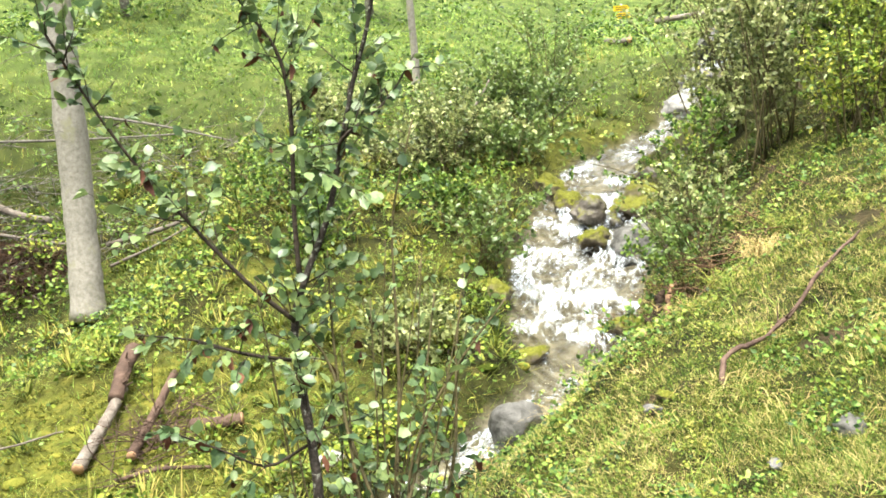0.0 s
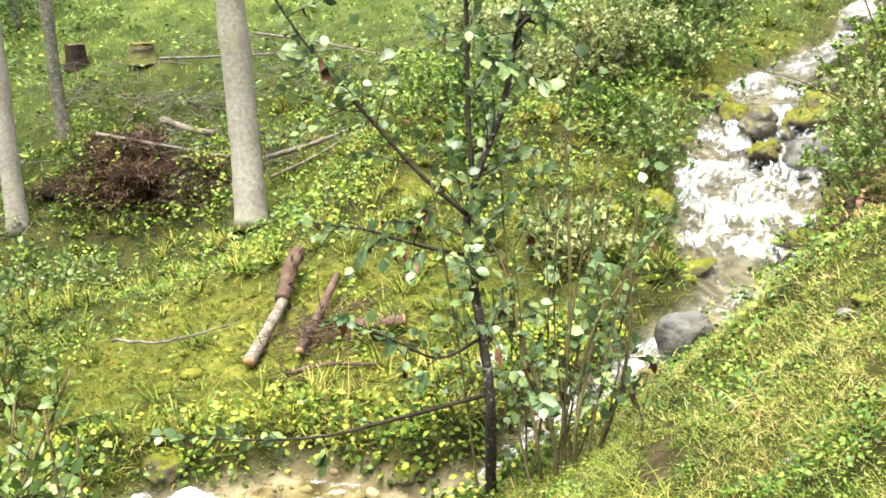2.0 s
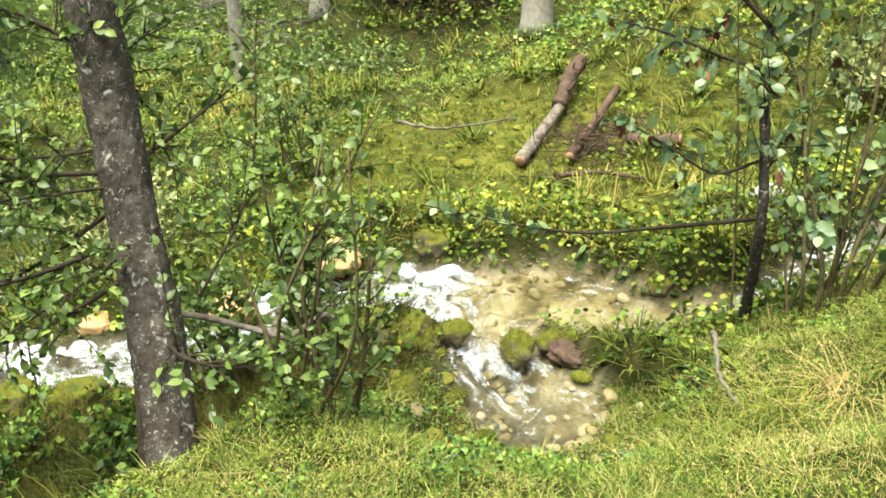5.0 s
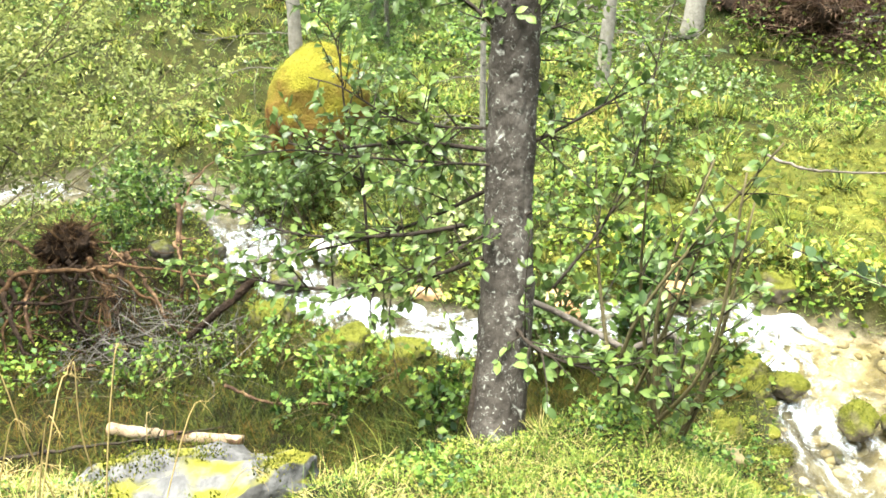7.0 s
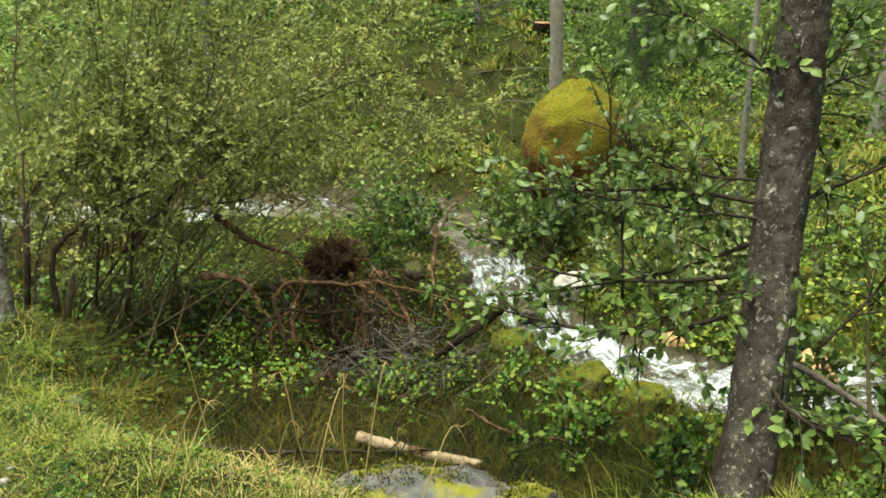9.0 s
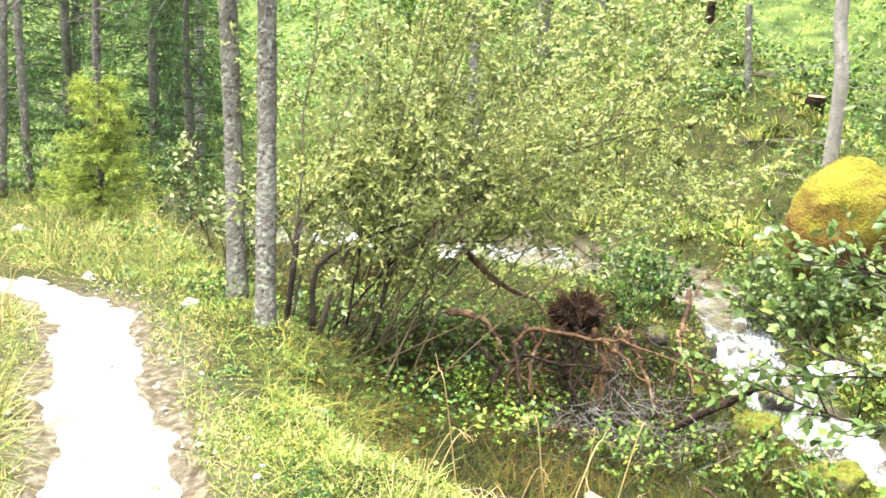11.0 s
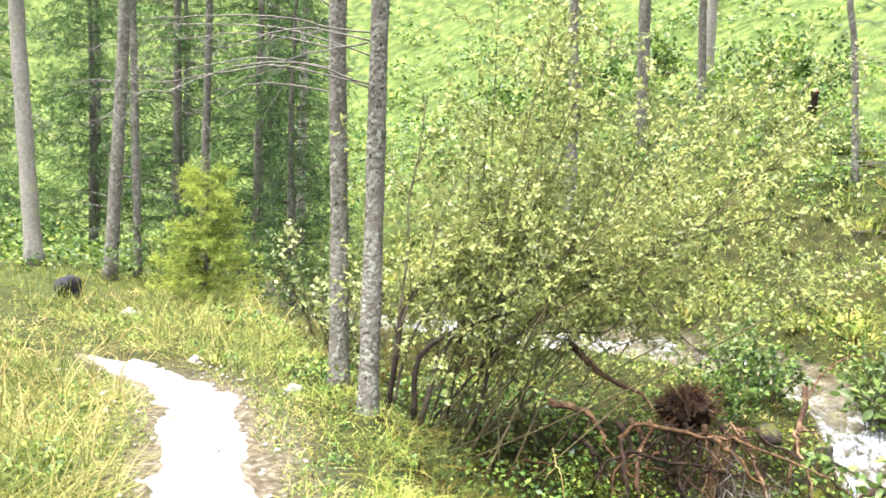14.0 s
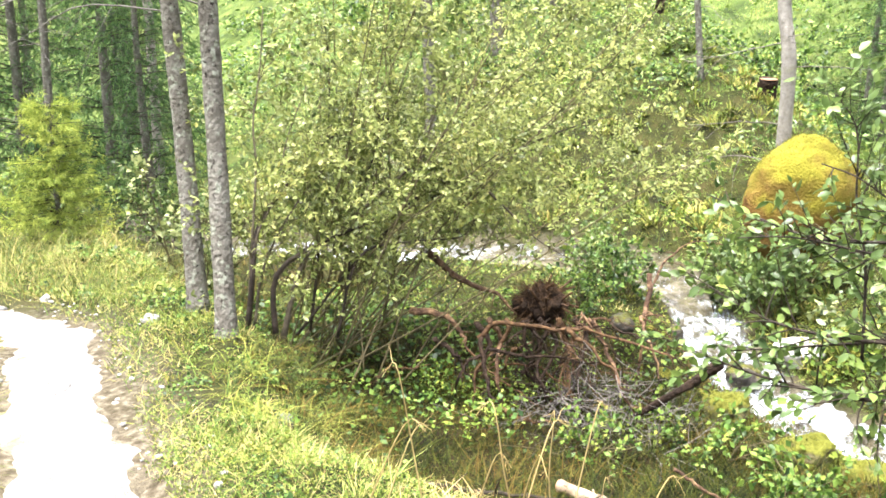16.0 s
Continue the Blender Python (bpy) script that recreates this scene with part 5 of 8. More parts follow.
def dead_boughs(rng, line, count, length, z0, z1, side=None, sag=0.25):
    """Bare horizontal boughs of a spruce, forked and drooping."""
    p, r = line
    out = []
    for k in range(count):
        z = rng.uniform(z0, z1)
        c = np.array([np.interp(z, p[:, 2], p[:, 0]), np.interp(z, p[:, 2], p[:, 1]), z])
        a = rng.uniform(0, 2 * np.pi) if side is None else side + rng.normal(0, 0.5)
        d = np.array([np.cos(a), np.sin(a), rng.uniform(-0.1, 0.2)])
        ln = length * rng.uniform(0.4, 1.1)
        pts = [c, c + d * ln * 0.4 + np.array([0, 0, 0.02]), c + d * ln * 0.8 + np.array([0, 0, -sag * ln * 0.35]), c + d * ln + np.array([0, 0, -sag * ln * 0.3])]
        pts = [np.array(q) + rng.normal(size=3) * 0.03 * ln for q in pts]
        b = limb(pts, 0.0045, 0.0014, 12)
        out.append((b[0] + rng.normal(size=b[0].shape) * 0.004, b[1]))
        out += sprigs(rng, b, 5, ln * 0.4, 0.0025, -0.1, 0.6, 0.2, 4, 0.2)
    return out


def needle_sprays(rng, lines, spacing, length):
    """Flat fans of needles along boughs."""
    pos, head = leaf_points(rng, lines, spacing, 0.05)
    return leaf_cloud(pos, head * 0.7 + np.array([0, 0, -0.15]), length, LEAF2, 0.13, 0.25, rng)


def spruce_trunk(label, pts, r0, bark, seed, boughs=20, bough_len=0.7, z_lo=0.2, z_hi=2.5, top=10.0, crown=True, lean_top=None, name="spruce_tree", side=None):
    """A standing spruce whose lower trunk is bare but for dead boughs, green only high up."""
    rng = np.random.default_rng(seed)
    p = [np.array(q, float) for q in pts]
    d = unit(p[-1] - p[0])
    p[0][2] = gz(p[0][0], p[0][1]) - 0.06
    p = [p[0]] + [q for q in p[1:] if q[2] > p[0][2] + 0.25]
    end, foot = p[0] + unit(d * 0.5 + np.array([0, 0, 0.5])) * top, p[-1]
    p += [foot + (end - foot) * k for k in (0.1, 0.25, 0.5, 1.0)]
    t = thing(name, label, "tree", group="spruces of the wood")
    line = trunk_line(p, r0, r0 * 0.35, 70, 0.3, seed)
    v, f = tubes([line], 16, 0.02, seed=seed)
    part("trunk", mesh_from("trunk", v, f, bark), t)
    if boughs:
        base = p[0][2]
        for k in range(boughs):
            woody("bough", dead_boughs(rng, line, 1, bough_len, base + z_lo, base + z_hi, side), M_GREYTWIG, t, 4, 0)
    if crown:
        green = []
        for k in range(46):
            u = rng.uniform(0.5, 0.98)
            hz_ = line[0][0, 2] + u * (line[0][-1, 2] - line[0][0, 2])
            i = int(np.argmin(np.abs(line[0][:, 2] - hz_)))
            c = line[0][i]
            a = rng.uniform(0, 2 * np.pi)
            ln = 1.5 * (1.08 - u) + 0.2
            dd = np.array([np.cos(a), np.sin(a), 0.0])
            green.append(limb([c, c + dd * ln * 0.5 + np.array([0, 0, -0.06]), c + dd * ln + np.array([0, 0, -0.25 * ln])], 0.014, 0.004, 8))
        sub = []
        for b in green:
            sub += sprigs(rng, b, 8, 0.4, 0.003, -0.15, 0.7, 0.1, 4)
        v, f = needle_sprays(rng, green + sub, 0.07, 0.15)
        tagged(part("crown", mesh_from("crown", v, f, M_NEEDLE, smooth=False), t), kind="stuff")
    return t


SPR = "grey-barked spruce trunk with bare dead lower boughs"
spruce_trunk("grey spruce trunk beside the path with bare boughs", [(-5.08, -0.65, -0.53), (-5.33, -0.71, 0.31), (-5.43, -0.76, 1.17)], 0.052, M_SPRUCEBARK, 71, 10, 1.3, 1.55, 2.4, 9, side=4.3)
spruce_trunk("lichened spruce trunk standing in grass by the path", [(-4.32, -0.46, -0.42), (-4.6, -0.49, 0.47), (-4.7, -0.51, 1.21)], 0.047, M_SPRUCEBARK, 72, 9, 1.1, 1.4, 2.3, 9, side=4.7)
spruce_trunk("pale straight spruce trunk on the far bank", [(-4.5, 8.8, -0.4), (-4.53, 8.98, 0.9), (-4.5, 9.0, 2.6)], 0.16, M_PALEBARK, 73, 10, 0.9, 1.2, 4, 14)
spruce_trunk("thin leaning spruce trunk on the hillside", [(-7.65, 9.22, -0.49), (-7.69, 9.33, 0.47), (-7.67, 9.4, 1.42)], 0.12, M_PALEBARK, 74, 8, 0.7, 0.6, 3, 12)
spruce_trunk("thin grey spruce trunk on the hillside", [(-7.85, 10.6, 0.5), (-7.84, 10.6, 1.23), (-7.8, 10.6, 1.92)], 0.085, M_SPRUCEBARK, 75, 10, 0.6, 0.4, 3, 10)
spruce_trunk("thin grey spruce trunk on the hillside", [(-8.6, 9.95, 0.4), (-8.5, 10.0, 1.2), (-8.4, 10.1, 1.98)], 0.11, M_SPRUCEBARK, 76, 14, 1.0, 0.4, 3, 11)
spruce_trunk(SPR, [(-11.11, 1.49, -0.5), (-11.2, 1.4, 0.6), (-11.25, 1.34, 1.18)], 0.07, M_SPRUCEBARK, 77, 14, 0.8, 0.6, 3, 11)
spruce_trunk(SPR, [(-10.69, 4.54, -0.11), (-10.87, 4.38, 1.2), (-10.92, 4.25, 1.79)], 0.04, M_SPRUCEBARK, 78, 16, 0.9, 0.4, 2.6, 8)
spruce_trunk(SPR, [(-13.0, 2.65, 0.3), (-13.05, 2.5, 1.69)], 0.085, M_SPRUCEBARK, 79, 14, 0.9, 0.4, 3, 11)
spruce_trunk(SPR, [(-13.78, 3.62, 0.5), (-13.83, 3.47, 1.77)], 0.06, M_SPRUCEBARK, 80, 12, 0.9, 0.4, 3, 11)
spruce_trunk("pale spruce trunk high on the hillside", [(-16.66, 4.51, 1.23), (-16.68, 4.43, 1.87)], 0.09, M_PALEBARK, 81, 4, 0.8, 1, 3, 12)
spruce_trunk("mossy-footed spruce trunk at the wood's edge", [(-11.03, -4.65, -2.04), (-11.43, -4.9, 0.68)], 0.1, M_PALEBARK, 82, 10, 1.2, 1.6, 3.6, 13)
spruce_trunk(SPR, [(-10.4, -3.59, -1.74), (-10.86, -3.55, 0.81)], 0.075, M_SPRUCEBARK, 83, 26, 0.8, 0.8, 3.4, 11)
spruce_trunk(SPR, [(-10.99, -3.45, -1.73), (-11.37, -3.59, 0.79)], 0.05, M_SPRUCEBARK, 84, 30, 0.7, 0.5, 3.4, 11)
spruce_trunk(SPR, [(-13.9, -1.96, -1.79), (-14.24, -2.03, 0.83)], 0.075, M_PALEBARK, 85, 12, 0.9, 0.8, 3.4, 11)
spruce_trunk(SPR, [(-11.32, -5.24, -2.1), (-11.62, -5.36, -0.66), (-11.76, -5.39, 0.64)], 0.07, M_SPRUCEBARK, 86, 16, 0.8, 0.8, 3, 11)
spruce_trunk(SPR, [(-12.2, -3.0, -2.0), (-12.5, -3.0, 0.8)], 0.055, M_SPRUCEBARK, 87, 14, 0.9, 0.8, 3, 11)
spruce_trunk("pale trunk rising behind the mossy boulder", [(-6.77, 3.51, -0.3), (-6.85, 3.47, 0.4), (-6.97, 3.42, 0.96)], 0.058, M_PALEBARK, 88, 8, 0.9, 0.8, 2.5, 10)
spruce_trunk("slim pale trunk on the far bank", [(-5.75, 4.55, -0.4), (-5.8, 4.5, 0.3), (-5.85, 4.5, 1.2)], 0.025, M_PALEBARK, 90, 12, 0.6, 0.3, 1.6, 7)
spruce_trunk("slim pale trunk on the far hillside", [(-6.9, 7.0, -0.3), (-6.95, 7.05, 1.2)], 0.07, M_PALEBARK, 91, 6, 0.8, 1.0, 3, 11)
spruce_trunk("slim birch-like trunk on the meadow", [(-1.93, 14.97, 0.9), (-1.91, 14.98, 2.0), (-1.92, 14.93, 2.93)], 0.06, M_PALEBARK, 92, 8, 0.8, 0.6, 3, 9)
spruce_trunk("grey trunk behind the shrubs of the bank", [(4.3, 13.2, 1.6), (4.35, 13.2, 4.0)], 0.13, M_PALEBARK, 93, 6, 0.9, 1.5, 4, 12)
spruce_trunk("slim grey trunk behind the shrubs of the bank", [(3.6, 10.6, 1.2), (3.55, 10.6, 3.0)], 0.05, M_SPRUCEBARK, 94, 8, 0.7, 0.8, 3, 10)


def green_spruce(name, label, at, tall, wide, seed, mat, boughs=90, twigs=6, length=0.09, spacing=0.03):
    """A spruce green to the ground: whorls of drooping boughs with fans of needles."""
    rng = np.random.default_rng(seed)
    x, y = at
    z = gz(x, y) - 0.05
    t = thing(name, label, "tree", (x, y, z))
    line = limb([(0, 0, 0), (0.02 * tall, 0, tall * 0.5), (0.01, 0.02, tall)], 0.012 + 0.012 * tall, 0.004, 20)
    woody("trunk", [line], M_SPRUCEBARK, t, 9, 0.04)
    bs = []
    for k in range(boughs):
        u = rng.uniform(0.06, 0.97)
        if tall < 3:
            u = 0.06 + 0.9 * (int(u * 11) + rng.normal(0, 0.1)) / 11
        a = rng.uniform(0, 2 * np.pi)
        ln = wide * (1.02 - u) ** (0.8 if tall > 3 else 0.62) * rng.uniform(0.6, 1.1) + 0.04
        d = np.array([np.cos(a), np.sin(a), 0])
        c = np.array([0.015 * tall * u, 0, u * tall])
        bs.append(limb([c, c + d * ln * 0.5 + np.array([0, 0, 0.05 * ln]), c + d * ln + np.array([0, 0, (-0.18 if tall > 3 else 0.1) * ln])], 0.004 + 0.004 * ln, 0.002, 4))
    sub = []
    for b in bs:
        sub += sprigs(rng, b, twigs, 0.32 * wide * 0.7, 0.002, -0.1, 0.75, 0.15, 4)
    tagged(woody("bough_growth", bs, M_TWIG, t, 3, 0), kind="stuff")
    v, f = needle_sprays(rng, bs + sub, spacing, length)
    tagged(part("needles", mesh_from("needles", v, f, mat, smooth=False), t), kind="stuff")
    return t


green_spruce("young_spruce", "young bright green spruce at the end of the path", (-9.25, -2.28), 1.5, 0.62, 101, M_NEEDLE_YOUNG, 130, 9, 0.055, 0.0075)
green_spruce("young_spruce", "small bushy spruce above the bank", (2.35, 7.3), 1.1, 0.55, 102, M_NEEDLE_YOUNG, 110, 7, 0.07, 0.018)
big = green_spruce("forest_spruce", "dark green spruce of the wood", (-12.9, -2.4), 6.5, 1.7, 103, M_NEEDLE, 140, 7, 0.115, 0.032)
rng_f = np.random.default_rng(5)
for fx_, fy_, s in [(-11.7, -1.75, 0.75), (-14.9, -5.3, 0.9), (-14.2, -6.6, 0.9), (-17.5, -4.6, 1.2), (-14.5, -3.9, 1.0), (-15.4, -2.6, 1.0), (-18.5, -6.5, 1.2), (-20.0, -3.2, 1.3), (-16.0, -8.0, 1.1), (-10.5, 13.5, 0.8), (-12.5, 12.0, 1.0),
                    (-12.0, 16.0, 1.2), (-8.0, 18.5, 1.1), (-4.0, 23.0, 1.2), (8.0, 16.0, 0.8), (-10.2, 6.6, 0.45),
                    (-11.8, 7.4, 0.6), (-20, 12, 1.2), (-3, -11, 1.4)]:
    m = Matrix.Translation((fx_, fy_, gz(fx_, fy_) - 0.1)) @ Matrix.Rotation(rng_f.uniform(0, 6.28), 4, "Z")
    ob = copy_thing(big, m)
    ob.scale = (s, s, s * rng_f.uniform(0.9, 1.15))


# ---- stones ----
def moss_fuzz(rock, size, seed, count, least):
    """Short moss shoots standing on the upper faces of a stone."""
    rng = np.random.default_rng(seed + 900)
    me = rock.data
    n = len(me.vertices)
    co, no = np.empty(n * 3), np.empty(n * 3)
    me.vertices.foreach_get("co", co)
    me.vertex_normals.foreach_get("vector", no)
    co, no = co.reshape(-1, 3), no.reshape(-1, 3)
    k = 4 if max(size) > 0.4 else 9
    patch = vnoise(co[:, 0] * k + seed, co[:, 1] * k, seed) - 0.5
    up = np.nonzero(no[:, 2] + 0.7 * patch > least + 0.1)[0]
    if not len(up):
        return
    i = rng.choice(up, count)
    pos = co[i] + rng.normal(size=(count, 3)) * 0.012
    pos -= no[i] * 0.004
    v, f = leaf_cloud(pos, no[i] * 1.2, 0.008 if max(size) > 0.4 else 0.007 + 0.022 * min(size), LEAF2, 0.8, 0.1, rng)
    tagged(part("moss", mesh_from("moss", v, f, M_MOSS, smooth=False), rock), kind="stuff")


def boulder(name, label, at, size, mat, seed, sub=4, lump=0.28, chip=5, sink=0.3, turn=0.0, z=None, category="rock", group="", taper=0.0):
    x, y = at
    ob = new(name, rock_mesh(name, size, mat, sub, seed, lump, chip, taper))
    ob.location = (x, y, (gz(x, y) if z is None else z) + size[2] * (1 - 2 * sink))
    ob.rotation_euler = (0, 0, turn)
    if mat in (M_MOSSROCK, M_BIGMOSS, M_FGROCK) and z is not None and max(size) < 0.6:
        moss_fuzz(ob, size, seed, 16000 if mat is M_BIGMOSS else 1100 if mat is M_MOSSROCK else 3800, 0.87 if mat is M_FGROCK else 0.05)
    return tagged(ob, label, category, group)


boulder("boulder", "big boulder capped with bright yellow moss", (-6.27, 3.37), (0.35, 0.47, 0.46), M_BIGMOSS, 14, 5, 0.09, 0, 0.5, 0.5, z=-0.37, taper=0.0)
boulder("boulder", "pale grey boulder with moss and grass on top", (-2.26, 0.73), (0.2, 0.4, 0.23), M_FGROCK, 8, 5, 0.3, 12, 0.5, -0.39, z=-0.335)
boulder("rock", "rounded grey rock beside the brook", (-0.17, 5.4), (0.17, 0.15, 0.18), M_DULLROCK, 12, 4, 0.15, 3, 0.35, z=-0.42)
for at, sz, mt, sd, z, lb in [
        ((0.42, 8.85), (0.16, 0.2, 0.16), M_WETROCK, 21, 0.24, "dark wet rock parting the cascade"),
        ((0.92, 9.1), (0.3, 0.26, 0.22), M_MOSSROCK, 22, 0.2, "mossy rock at the edge of the cascade"),
        ((1.08, 9.75), (0.25, 0.25, 0.2), M_WETROCK, 23, 0.3, "brown wet rock at the edge of the cascade"),
        ((0.42, 8.4), (0.15, 0.14, 0.12), M_MOSSROCK, 24, 0.12, "small mossy rock in the cascade"),
        ((0.84, 8.15), (0.3, 0.26, 0.22), M_DULLROCK, 25, -0.05, "grey wet boulder at the edge of the cascade"),
        ((-0.35, 8.3), (0.22, 0.22, 0.18), M_MOSSROCK, 26, 0.05, "mossy rock at the edge of the cascade"),
        ((-0.4, 7.2), (0.2, 0.2, 0.16), M_MOSSROCK, 27, -0.15, "mossy rock at the edge of the cascade"),
        ((0.05, 9.6), (0.2, 0.2, 0.15), M_MOSSROCK, 28, 0.4, "mossy rock at the head of the cascade"),
        ((0.62, 8.95), (0.1, 0.1, 0.08), M_WETROCK, 134, 0.22, "dark wet rock in the cascade"),
        ((0.25, 9.3), (0.18, 0.15, 0.14), M_MOSSROCK, 137, 0.3, "mossy rock at the head of the cascade"),
        ((0.6, 6.75), (0.2, 0.15, 0.12), M_MOSSROCK, 139, -0.28, "mossy rock at the foot of the cascade"),
        ((-0.15, 6.5), (0.17, 0.13, 0.1), M_MOSSROCK, 140, -0.34, "mossy rock at the foot of the cascade"),
        ((2.75, 15.9), (0.5, 0.35, 0.3), M_FGROCK, 33, 1.6, "pale boulder in the upper gully"),
        ((2.2, 14.2), (0.3, 0.25, 0.2), M_FGROCK, 34, 1.25, "pale boulder in the upper gully"),
        ((1.75, 12.6), (0.25, 0.2, 0.18), M_ROCK, 35, 0.95, "pale boulder in the upper gully"),
        ((-2.33, 3.23), (0.13, 0.1, 0.1), M_MOSSROCK, 36, -0.74, "moss-covered stone beside the small drop"),
        ((-2.2, 3.4), (0.09, 0.07, 0.06), M_MOSSROCK, 37, -0.74, "moss-covered stone beside the small drop"),
        ((-2.45, 3.1), (0.12, 0.1, 0.1), M_MOSSROCK, 38, -0.7, "moss-covered stone at the pool's edge"),
        ((-1.88, 3.42), (0.1, 0.085, 0.075), M_MOSSROCK, 39, -0.76, "moss-covered stone between the pools"),
        ((-1.76, 3.58), (0.1, 0.07, 0.06), M_MOSSROCK, 239, -0.75, "moss-covered stone between the pools"),
        ((-1.66, 3.5), (0.12, 0.07, 0.05), M_REDLOG, 40, -0.75, "reddish wet stone between the pools"),
        ((-1.47, 3.6), (0.15, 0.07, 0.045), M_WETROCK, 41, -0.75, "flat dark stone between the pools"),
        ((-1.3, 3.62), (0.1, 0.08, 0.06), M_MOSSROCK, 240, -0.75, "mossy stone at the inlet of the pool"),
        ((-2.12, 2.86), (0.1, 0.08, 0.08), M_MOSSROCK, 42, -0.78, "dark mossy stone at the pool's edge"),
        ((-1.98, 2.8), (0.06, 0.05, 0.05), M_WETROCK, 241, -0.8, "dark wet stone at the pool's edge"),
        ((-1.5, 4.27), (0.15, 0.12, 0.1), M_MOSSROCK, 43, -0.7, "mossy bank stone beside the pool's inlet"),
        ((-1.36, 4.4), (0.12, 0.1, 0.09), M_MOSSROCK, 242, -0.64, "mossy bank stone beside the pool's inlet"),
        ((-0.8, 5.4), (0.15, 0.13, 0.12), M_MOSSROCK, 44, -0.56, "mossy rock beside the brook"),
        ((-2.85, 4.25), (0.14, 0.11, 0.1), M_MOSSROCK, 45, -0.76, "moss-covered rock on the far bank"),
        ((-2.55, 4.55), (0.22, 0.16, 0.13), M_MOSSROCK, 46, -0.7, "moss-covered rock on the far bank"),
        ((-3.15, 4.55), (0.12, 0.1, 0.09), M_MOSSROCK, 47, -0.66, "yellow mossy rock on the far bank"),
        ((-3.3, 3.9), (0.2, 0.15, 0.1), M_ORANGE, 48, -0.82, "orange-stained limestone by the rapids"),
        ((-3.6, 3.35), (0.16, 0.12, 0.08), M_ORANGE, 49, -0.95, "orange-stained limestone by the rapids"),
        ((-4.3, 3.0), (0.12, 0.1, 0.07), M_ORANGE, 50, -1.05, "orange-stained limestone by the rapids"),
        ((-5.2, 2.9), (0.17, 0.14, 0.09), M_PALESTONE, 51, -1.1, "pale stone at the edge of the rapids"),
        ((-5.75, 2.3), (0.1, 0.08, 0.06), M_WETROCK, 52, -1.16, "dark rock in the white water"),
        ((-5.0, 2.42), (0.12, 0.1, 0.08), M_WETROCK, 53, -1.12, "dark rock in the white water"),
        ((-5.3, 1.76), (0.1, 0.075, 0.06), M_WETROCK, 54, -0.865, "round brown stone on the bank"),
        ((-3.62, 2.35), (0.15, 0.12, 0.1), M_MOSSROCK, 55, -1.0, "mossy stone at the edge of the rapids"),
        ((-3.95, 2.2), (0.14, 0.12, 0.1), M_MOSSROCK, 56, -1.02, "mossy stone at the edge of the rapids"),
        ((-4.45, 2.05), (0.13, 0.12, 0.1), M_MOSSROCK, 57, -1.05, "mossy stone at the edge of the rapids"),
        ((-7.9, 2.3), (0.14, 0.12, 0.09), M_WETROCK, 58, -1.3, "dark wet rock in the brook"),
        ((0.75, 3.05), (0.032, 0.024, 0.018), M_FGROCK, 60, None, "pale stone in the grassy bank"),
        ((1.0, 3.14), (0.06, 0.05, 0.04), M_DULLROCK, 61, None, "dark stone in the grassy bank"),
        ((0.5, 3.86), (0.05, 0.035, 0.022), M_MOSSROCK, 62, None, "tan stone in the grassy bank"),
        ((0.45, 3.82), (0.045, 0.035, 0.02), M_FGROCK, 63, None, "pale stone in the grassy bank"),
        ((-1.2, 4.95), (0.1, 0.06, 0.05), M_PALESTONE, 64, None, "white stone on the far bank"),
        ((-3.5, -0.22), (0.05, 0.06, 0.035), M_FGROCK, 65, None, "pale broken stone beside the path"),
        ((-4.75, -0.85), (0.05, 0.04, 0.035), M_ROCK, 66, None, "grey stone beside the path"),
        ((-3.62, -1.02), (0.07, 0.04, 0.03), M_ROCK, 67, None, "dark flat stone set in the path"),
        ((-5.45, -1.5), (0.03, 0.03, 0.03), M_PALESTONE, 68, None, "white stone beside the path"),
        ((-5.3, -1.75), (0.1, 0.06, 0.04), M_ROCK, 69, None, "flat grey stone at the path's bend"),
        ((-7.9, -2.6), (0.14, 0.1, 0.07), M_ROCK, 70, None, "grey stone in the grass")]:
    boulder("rock", lb, at, sz, mt, sd, 4 if max(sz) > 0.11 else 3, 0.3, 4, 0.35 if z is None else 0.0, sd * 0.7, z if z is None else z - 0.02, group="rocks of the brook")

# cobbles of the bed, gravel of the path
rng = np.random.default_rng(77)
for k in range(16):
    x, y = rng.uniform(-2.05, -1.2), rng.uniform(2.7, 3.5)
    w = rng.uniform(0.03, 0.065)
    boulder("rock", ("tan stone in the shallow lower pool", "brown wet stone in the shallow lower pool", "tan stone in the shallow lower pool", "tan stone in the shallow lower pool", "small mossy stone in the shallow lower pool")[k % 5], (x, y), (w, w * 0.75, w * 0.55), (M_COBBLE, M_WETROCK, M_COBBLE, M_COBBLE, M_MOSSROCK)[k % 5], 600 + k, 3, 0.25, 4, 0.62, k * 0.7,
            gz(x, y), group="rocks of the brook")
COBBLE = [rock_mesh("stone", (1, 0.8, 0.55), M_COBBLE, 2, 300 + k, 0.2, 2) for k in range(5)]
made = 0
while made < 200:
    x, y = rng.uniform(-2.75, -0.9), rng.uniform(2.5, 4.6)
    if float(brook(x, y)[0][0]) > 0.02:
        continue
    ob = new("stone", COBBLE[made % 5])
    s = 0.016 + 0.034 * rng.uniform() ** 2
    ob.matrix_basis = Matrix.Translation((x, y, gz(x, y) - s * 0.1)) @ Euler((rng.uniform(-0.3, 0.3), rng.uniform(-0.3, 0.3), rng.uniform(0, 6.3))).to_matrix().to_4x4() @ Matrix.Scale(s, 4)
    ob.parent = ground
    made += 1
PEBBLE = [rock_mesh("pebble", (1, 0.75, 0.5), M_PALESTONE, 1, 330 + k, 0.2, 2) for k in range(4)]
